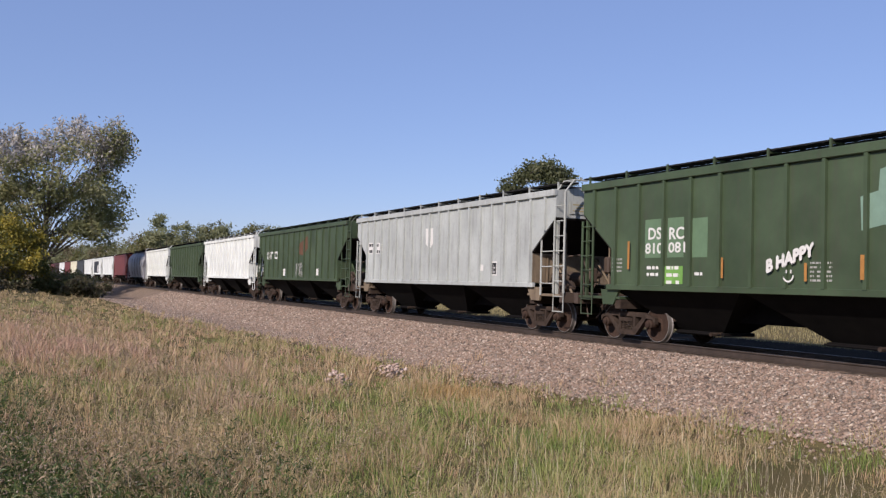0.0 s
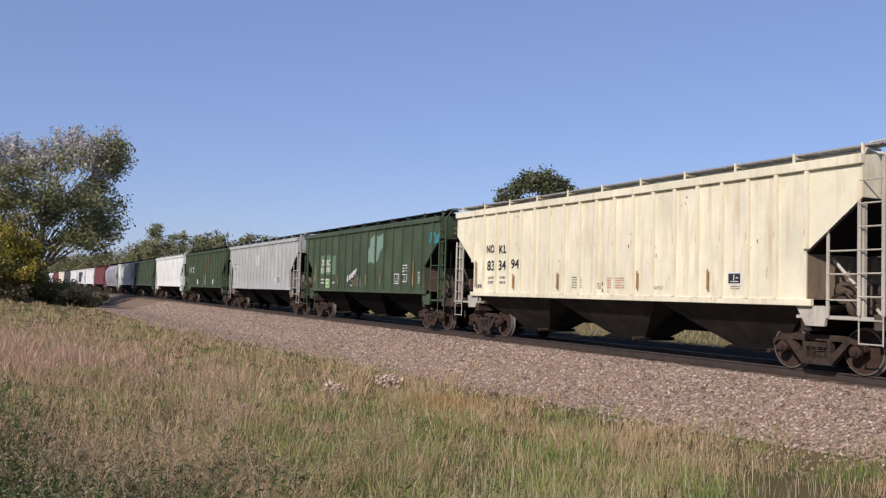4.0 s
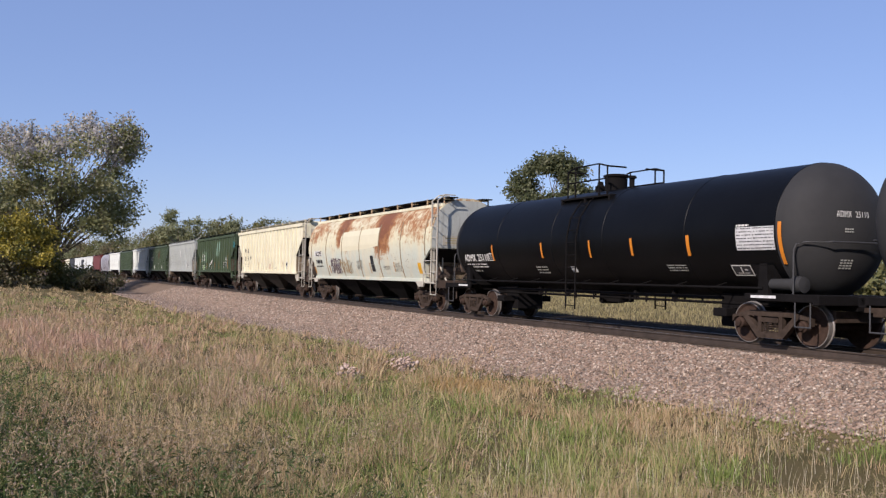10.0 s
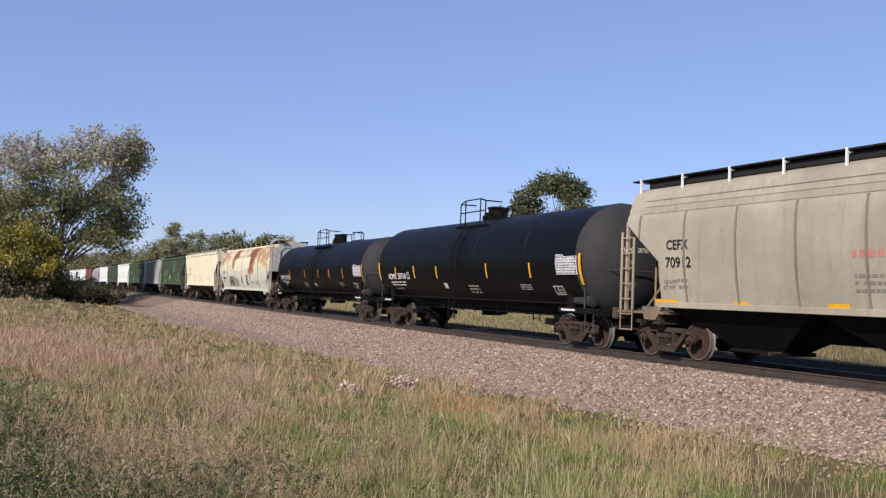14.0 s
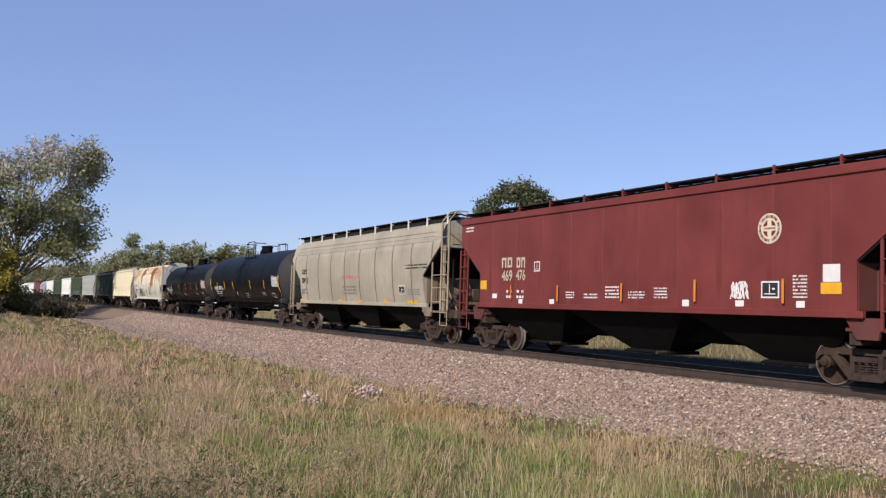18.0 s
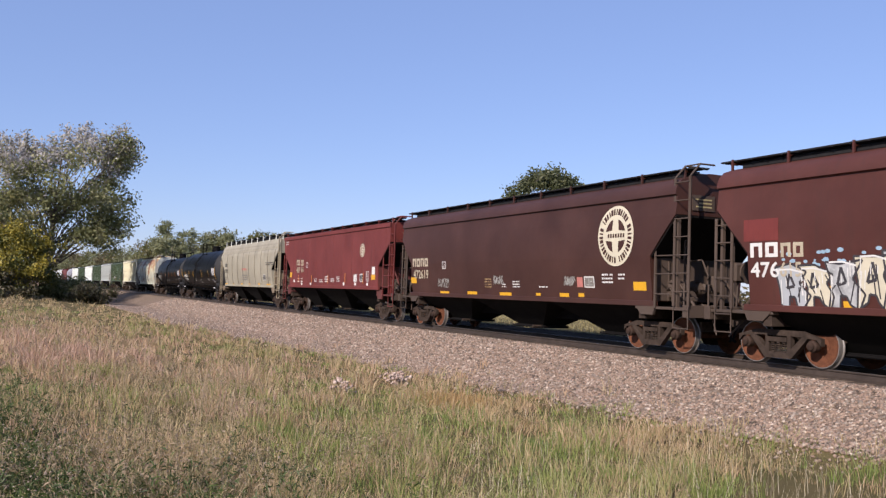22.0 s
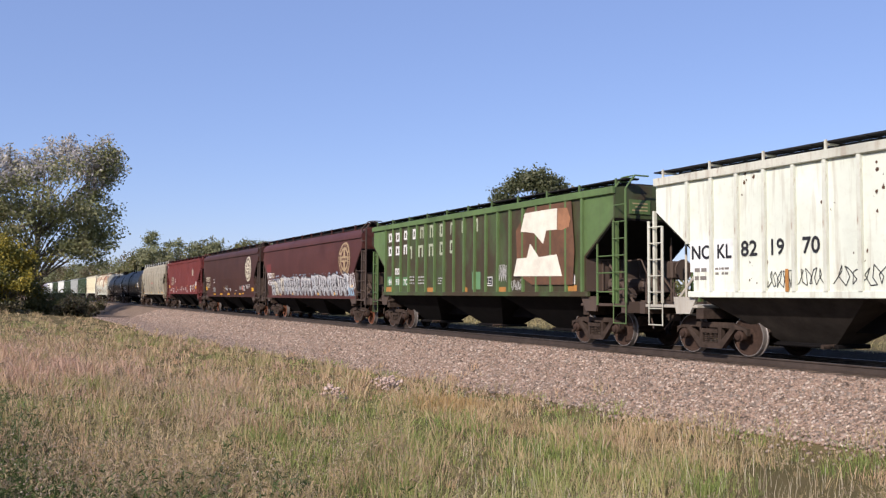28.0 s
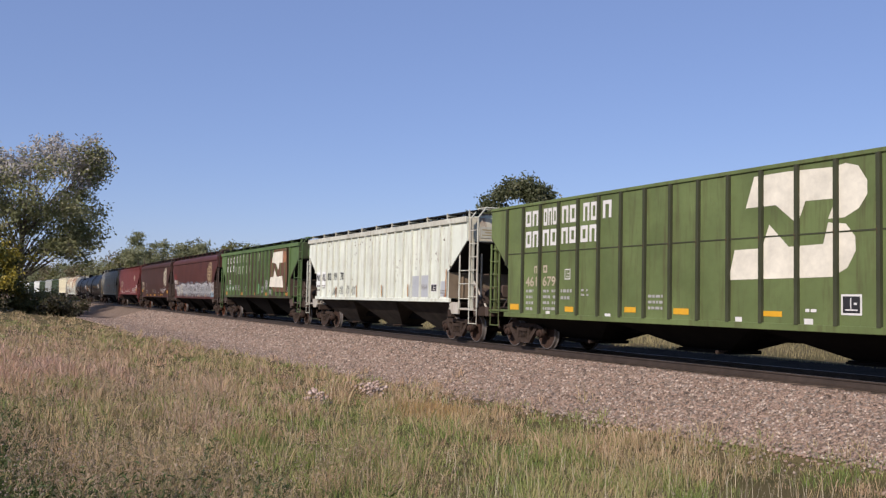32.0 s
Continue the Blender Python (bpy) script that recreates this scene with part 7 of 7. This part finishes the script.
shape(10, "white_emblem", [(-3.81, 3.30), (-4.05, 3.85), (-5.06, 3.86), (-5.82, 3.86), (-5.81, 3.24), (-5.25, 3.25), (-5.08, 2.86), (-4.56, 3.22)], M_STAINW, 0.072)
shape(10, "white_emblem", [(-3.39, 1.94), (-3.59, 2.48), (-4.17, 2.49), (-4.36, 2.91), (-4.85, 2.48), (-5.80, 2.53), (-6.07, 1.90)], M_STAINW, 0.072)
shape(10, "rust_emblem", [(-5.84, 3.86), (-6.32, 3.83), (-6.49, 3.51), (-6.40, 3.28), (-6.04, 3.21), (-5.84, 3.23)], M_STAINOR, 0.072)
mark(10, "reflector_panel", 7.08, 6.37, 1.47, 1.66, M_DULLOR)
mark(10, "reflector_panel", 3.0, 2.51, 1.44, 1.62, M_DULLOR)
mark(10, "reflector_panel", 0.12, -0.22, 1.44, 1.61, M_DULLOR)
mark(10, "reflector_panel", -2.31, -2.81, 1.45, 1.61, M_DULLOR)
mark(10, "reflector_panel", -6.2, -6.7, 1.47, 1.64, M_DULLOR)
bars(10, 3, 4.61, 4.16, 1.77, 2.07, M_DIMW)
bars(10, 3, 3.81, 3.25, 1.76, 2.05, M_DIMW)
bars(10, 3, 2.08, 1.58, 1.74, 1.98, M_DIMW)
framed(10, -1.46, -1.95, 1.65, 1.95, M_INK)
mark(10, "paint_patch", -0.56, -1.14, 1.54, 2.13, M_PATCHBN)
shape(10, "white_arch", [(-6.22, 1.67), (-6.23, 1.98), (-6.45, 2.02), (-6.62, 1.90), (-6.61, 1.66)], M_WHITE)
scrawl(10, -2.31, -2.84, 1.77, 2.34, M_DIMW, 0.02, 10, 31)
scrawl(10, -3.06, -3.77, 1.5, 1.84, M_DIMW, 0.02, 8, 32)
# pale hopper
letters(11, "NC", 6.89, 6.32, 2.2, 2.5, M_INK)
letters(11, "KL", 6.07, 5.65, 2.2, 2.5, M_INK)
letters(11, "82", 5.36, 4.91, 2.22, 2.54, M_INK)
letters(11, "19", 4.51, 4.18, 2.22, 2.54, M_INK)
letters(11, "70", 3.7, 3.29, 2.22, 2.54, M_INK)
mark(11, "reflector_strip", 4.13, 3.97, 1.45, 1.91, M_DULLOR)
mark(11, "reflector_strip", 1.6, 1.47, 1.46, 1.95, M_DULLOR)
mark(11, "reflector_strip", -1.1, -1.24, 1.48, 1.95, M_DULLOR)
mark(11, "reflector_strip", -3.62, -3.75, 1.5, 1.97, M_DULLOR)
mark(11, "reflector_strip", -6.74, -6.88, 1.52, 2.46, M_DULLOR)
mark(11, "paint_patch", -3.86, -4.51, 1.49, 2.27, M_GREYP)
mark(11, "paint_patch", -4.58, -5.27, 1.49, 2.28, M_GREYP)
mark(11, "paint_patch", -6.24, -6.71, 1.52, 2.05, M_GREYP)
framed(11, -5.53, -5.98, 1.68, 1.97, M_INK)
bars(11, 4, -4.72, -5.21, 1.78, 1.94, M_DIMI)
bars(11, 2, -6.28, -6.67, 1.62, 1.74, M_DIMI)
mark(11, "red_tag", -6.53, -6.69, 1.5, 1.62, M_REDI)
mark(11, "repaint_patch", 6.95, 5.6, 1.9, 2.62, P_WHITE, 0.004)
scrawl(11, 4.59, 3.98, 1.52, 1.89, M_INK, 0.018, 5, 41)
scrawl(11, 3.81, 3.17, 1.55, 1.93, M_INK, 0.018, 4, 42)
scrawl(11, 2.89, 1.83, 1.55, 1.97, M_INK, 0.018, 5, 43)
bars(11, 2, 6.8, 6.4, 1.72, 1.99, M_DIMI)
bars(11, 2, 6.14, 5.71, 1.83, 1.99, M_DIMI)
# tall green hopper
blocks(12, 2, 6.34, 5.67, 3.62, 4.07, M_WHITE)
blocks(12, 3, 5.38, 4.72, 3.6, 4.09, M_WHITE)
blocks(12, 2, 4.47, 3.78, 3.61, 4.09, M_WHITE)
blocks(12, 2, 3.47, 2.85, 3.6, 4.09, M_WHITE)
blocks(12, 1, 2.61, 2.25, 3.62, 4.08, M_WHITE)
blocks(12, 2, 6.32, 5.65, 3.0, 3.47, M_WHITE)
blocks(12, 2, 5.42, 4.7, 3.01, 3.48, M_WHITE)
blocks(12, 2, 4.48, 3.79, 3.03, 3.48, M_WHITE)
blocks(12, 2, 3.58, 2.86, 3.03, 3.48, M_WHITE)
letters(12, "461", 6.28, 5.7, 1.85, 2.12, M_CREAMLET)
letters(12, "679", 5.38, 4.75, 1.86, 2.12, M_CREAMLET)
blocks(12, 1, 5.83, 5.68, 2.23, 2.44, M_CREAMLET)
blocks(12, 1, 5.36, 5.16, 2.24, 2.45, M_CREAMLET)
framed(12, 4.29, 4.03, 2.03, 2.32, P_HIGH)
bars(12, 4, 6.26, 5.87, 1.15, 1.75, M_DIMW)
bars(12, 4, 5.36, 4.74, 1.17, 1.75, M_DIMW)
bars(12, 2, 4.47, 3.91, 1.48, 1.76, M_DIMW)
bars(12, 2, 3.52, 3.19, 1.58, 1.76, M_DIMW)
shape(12, "white_emblem", [(-2.32, 3.47), (-2.55, 4.12), (-3.46, 4.13), (-4.53, 4.09), (-4.80, 4.13), (-5.07, 4.05), (-5.26, 3.76), (-5.26, 3.50), (-5.08, 3.25), (-4.77, 3.10), (-4.40, 3.10), (-4.58, 3.48), (-3.87, 3.49), (-3.68, 3.04), (-3.13, 3.47)], M_STAINW)
shape(12, "white_emblem", [(-1.83, 1.95), (-2.01, 2.59), (-2.76, 2.60), (-2.96, 3.08), (-3.46, 2.60), (-4.29, 2.62), (-4.40, 3.03), (-4.80, 2.98), (-5.00, 2.73), (-5.01, 2.46), (-4.83, 2.15), (-4.50, 1.98)], M_STAINW)
mark(12, "reflector_panel", 7.15, 6.66, 1.15, 1.32, M_YELLOW)
mark(12, "reflector_panel", 4.27, 3.87, 1.14, 1.28, M_YELLOW)
mark(12, "reflector_panel", 1.69, 1.25, 1.18, 1.31, M_YELLOW)
mark(12, "reflector_panel", -0.1, -0.61, 1.17, 1.31, M_YELLOW)
mark(12, "reflector_panel", -2.8, -3.29, 1.19, 1.3, M_YELLOW)
mark(12, "white_plate", 2.48, 2.25, 1.0, 1.13, M_WHITE)
mark(12, "white_plate", -2.03, -2.22, 1.03, 1.16, M_WHITE)
mark(12, "white_plate", -3.84, -4.05, 1.03, 1.17, M_WHITE)
mark(12, "white_plate", 5.21, 5.01, 1.03, 1.14, M_WHITE)
framed(12, -4.69, -5.14, 1.26, 1.65, M_INK)
bars(12, 3, 0.79, 0.27, 1.27, 1.62, M_DIMW)
bars(12, 1, -3.87, -4.13, 1.3, 1.36, M_WHITE)
# cars further ahead
for k in range(4):
    cx = 4.5 - k * 2.6
    bm = bmesh.new()
    stroke(bm, [(cx - 1.0 * math.cos(a), 2.5 + 1.1 * math.sin(a)) for a in np.linspace(-1.3, 1.3, 10)], 0.5)
    lay(-5, "sprayed_ring", bm, M_PURPLE, 0.01)
mark(-8, "dark_panel", 5.2, -3.6, 1.6, 3.7, M_INK)
mark(-8, "paint_patch", -1.4, -3.2, 1.7, 3.0, M_WHITE, 0.012)
blocks(-1, 3, 6.16, 3.82, 2.56, 3.0, M_WHITE)
shape(-1, "rust_emblem", [(-0.35, 2.77), (-0.50, 3.33), (-2.01, 3.71), (-2.09, 3.04), (-1.21, 2.69)], M_STAINBR)
scrawl(-1, -0.02, -1.19, 1.52, 2.3, M_DIMW, 0.04, 7, 51)
mark(-1, "white_plate", 2.59, 2.11, 1.57, 1.97, M_WHITE)
mark(-1, "white_plate", -3.7, -4.07, 1.6, 1.95, M_WHITE)

def graffiti(i, xl, xr, z0, z1):
    """Silver block letters of no reading, with dark outlines, drips and a pale blue cloud behind."""
    rnd = random.Random(77)
    n = max(8, round((xl - xr) / 0.64))
    w = (xl - xr) / n
    bm = bmesh.new()
    for k in range(120):
        x, z = xl - rnd.random() * (xl - xr), z1 - abs(rnd.gauss(0, 0.10)) - (0.12 if k % 3 else -0.04)
        r = rnd.uniform(0.02, 0.06)
        bm.faces.new([bm.verts.new((x - math.cos(a) * r * 1.3, 0, z + math.sin(a) * r * 0.8)) for a in np.linspace(0, 5.6, 8)])
    lay(i, "blue_overspray", bm, M_BLUE, 0.007)
    for k in range(n):
        a = xl - k * w
        h = z1 - z0 - rnd.uniform(0.06, 0.42) * (0.6 if k > 5 else 1)
        lean, s = rnd.uniform(-0.15, 0.3) * w, w * rnd.uniform(0.26, 0.36)
        P = lambda u, q: (a - u * w - lean * q, z0 + 0.02 + q * h)
        j = lambda v: v + rnd.uniform(-0.12, 0.12)
        body = [P(j(0), 0), P(j(0.08), 0.5), P(j(-0.12), j(0.98)), P(j(0.5), j(1.0)), P(j(1.15), j(0.92)), P(j(0.9), 0.62), P(j(1.2), 0.32), P(j(1.05), 0.0), P(0.74, j(0.06)), P(0.62, 0.28), P(0.4, 0.3), P(0.36, j(0.06))]
        shape(i, "sprayed_letter", body, (M_CREAM if k < 5 and k % 2 else M_SILVER) if k % 4 else M_GREYP, 0.010 + 0.001 * (k % 2))
        bm = bmesh.new()
        stroke(bm, body + body[:1], 0.045)
        stroke(bm, [P(0.45, 0.85), P(0.62, 0.55), P(0.3, 0.5), P(0.45, 0.85)], 0.06)
        for _ in range(3):
            u = rnd.random()
            stroke(bm, [P(u, rnd.uniform(0.4, 0.9)), P(u + rnd.uniform(-0.3, 0.3), rnd.uniform(0.1, 0.6))], 0.03)
        lay(i, "letter_outline", bm, M_OUTLINE, 0.014)
        bm = bmesh.new()
        stroke(bm, [P(0.0, 0.95), P(0.5, 0.96), P(1.0, 0.88)], 0.035)
        for _ in range(5):
            u, q = rnd.random(), rnd.uniform(0.55, 0.98)
            stroke(bm, [P(u, q), P(u, q - rnd.uniform(0.1, 0.35))], 0.022)
        stroke(bm, [P(0.06, 0.1), P(0.08, 0.7)], 0.025)
        lay(i, "letter_highlight", bm, M_WHITE, 0.017)
    scrawl(i, xr + 0.25, xr - 0.75, z0 + 0.35, z1 - 0.05, M_WHITE, 0.05, 5, 9)
    scrawl(i, xr + 0.25, xr - 0.55, z0 + 0.02, z0 + 0.5, M_BLUE, 0.07, 4, 10)


graffiti(9, *GRAF)


def greeting(i):
    """Two chalked words on a slant, and a smiling face under them."""
    bm = bmesh.new()
    bm.from_mesh(WORDS["B HAPPY"])
    xs, ys = [v.co.x for v in bm.verts], [v.co.y for v in bm.verts]
    for v in bm.verts:
        u = (v.co.x - min(xs)) / (max(xs) - min(xs))
        v.co = (1.42 - u * 1.2, 0, 1.78 + u * 0.34 + (v.co.y - min(ys)) / (max(ys) - min(ys)) * 0.25)
    base = list(bm.faces)
    for q, (dx, dz) in enumerate(((0.022, 0.0), (-0.022, 0.0), (0.0, 0.022), (0.0, -0.022))):
        extra = [f.copy() for f in base]
        bmesh.ops.translate(bm, verts=list({v for f in extra for v in f.verts}), vec=(dx, 0.002 * (q + 1), dz))
    lay(i, "chalked_words", bm, M_WHITE, 0.07)
    bm = bmesh.new()
    stroke(bm, [(0.98 - 0.13 * (1 - math.cos(a)), 1.72 - 0.13 * math.sin(a)) for a in np.linspace(0, math.pi, 9)], 0.035)
    for x in (0.92, 0.8):
        quad(bm, x, x - 0.035, 1.76, 1.83)
    lay(i, "chalked_face", bm, M_WHITE, 0.07)


greeting(1)


def specks(i, n, x0, x1, z0, z1, mat, size, seed, streak=1.5):
    """Small chips of bare rusted steel, scattered in loose groups."""
    rnd, bm = random.Random(seed), bmesh.new()
    cx, cz = 0, 0
    for k in range(n):
        if k % 6 == 0:
            cx, cz = rnd.uniform(x0, x1), rnd.uniform(z0, z1)
        x, z, r = cx + rnd.gauss(0, 0.09), min(z1, max(z0, cz + rnd.gauss(0, 0.2))), size * rnd.uniform(0.3, 1) ** 2
        pts = [(x + math.cos(a) * r * rnd.uniform(0.5, 1.1), z + math.sin(a) * r * streak * rnd.uniform(0.5, 1.2)) for a in np.linspace(0, 5.4, 7)]
        bm.faces.new([bm.verts.new((px, 0, pz)) for px, pz in pts])
    ob = lay(i, "rust_specks", bm, mat, 0.0045)
    ob["kind"] = "stuff"


specks(11, 130, -6.8, 7.2, 1.6, 4.0, M_CHIP, 0.045, 5)
specks(2, 60, -6.8, 7.2, 1.55, 3.9, M_CHIP, 0.03, 6, 2.5)
specks(3, 60, -6.5, 6.5, 1.5, 2.8, M_CHIP, 0.03, 7)


def motions():
    u, where = 0.0, {}
    for i in range(1, 13):
        where[i] = u
        u += CARS[i][2]
    u = 0.0
    for i in range(0, min(CARS) - 1, -1):
        u -= CARS[i][2]
        where[i] = u
    for i, (car, _, L) in CARS.items():
        walk(car, [(t, track_pose(run(t) - where[i] - L / 2)) for t in range(0, 33, 2)])
    for w in TURNING:
        x = w.location.x
        walk(w, [(k / 10, pose(x, 0, WHEEL_R, 0, math.degrees((run(k / 10) - KEYS_S[0]) / WHEEL_R) % 360, 0)) for k in range(321)])


motions()
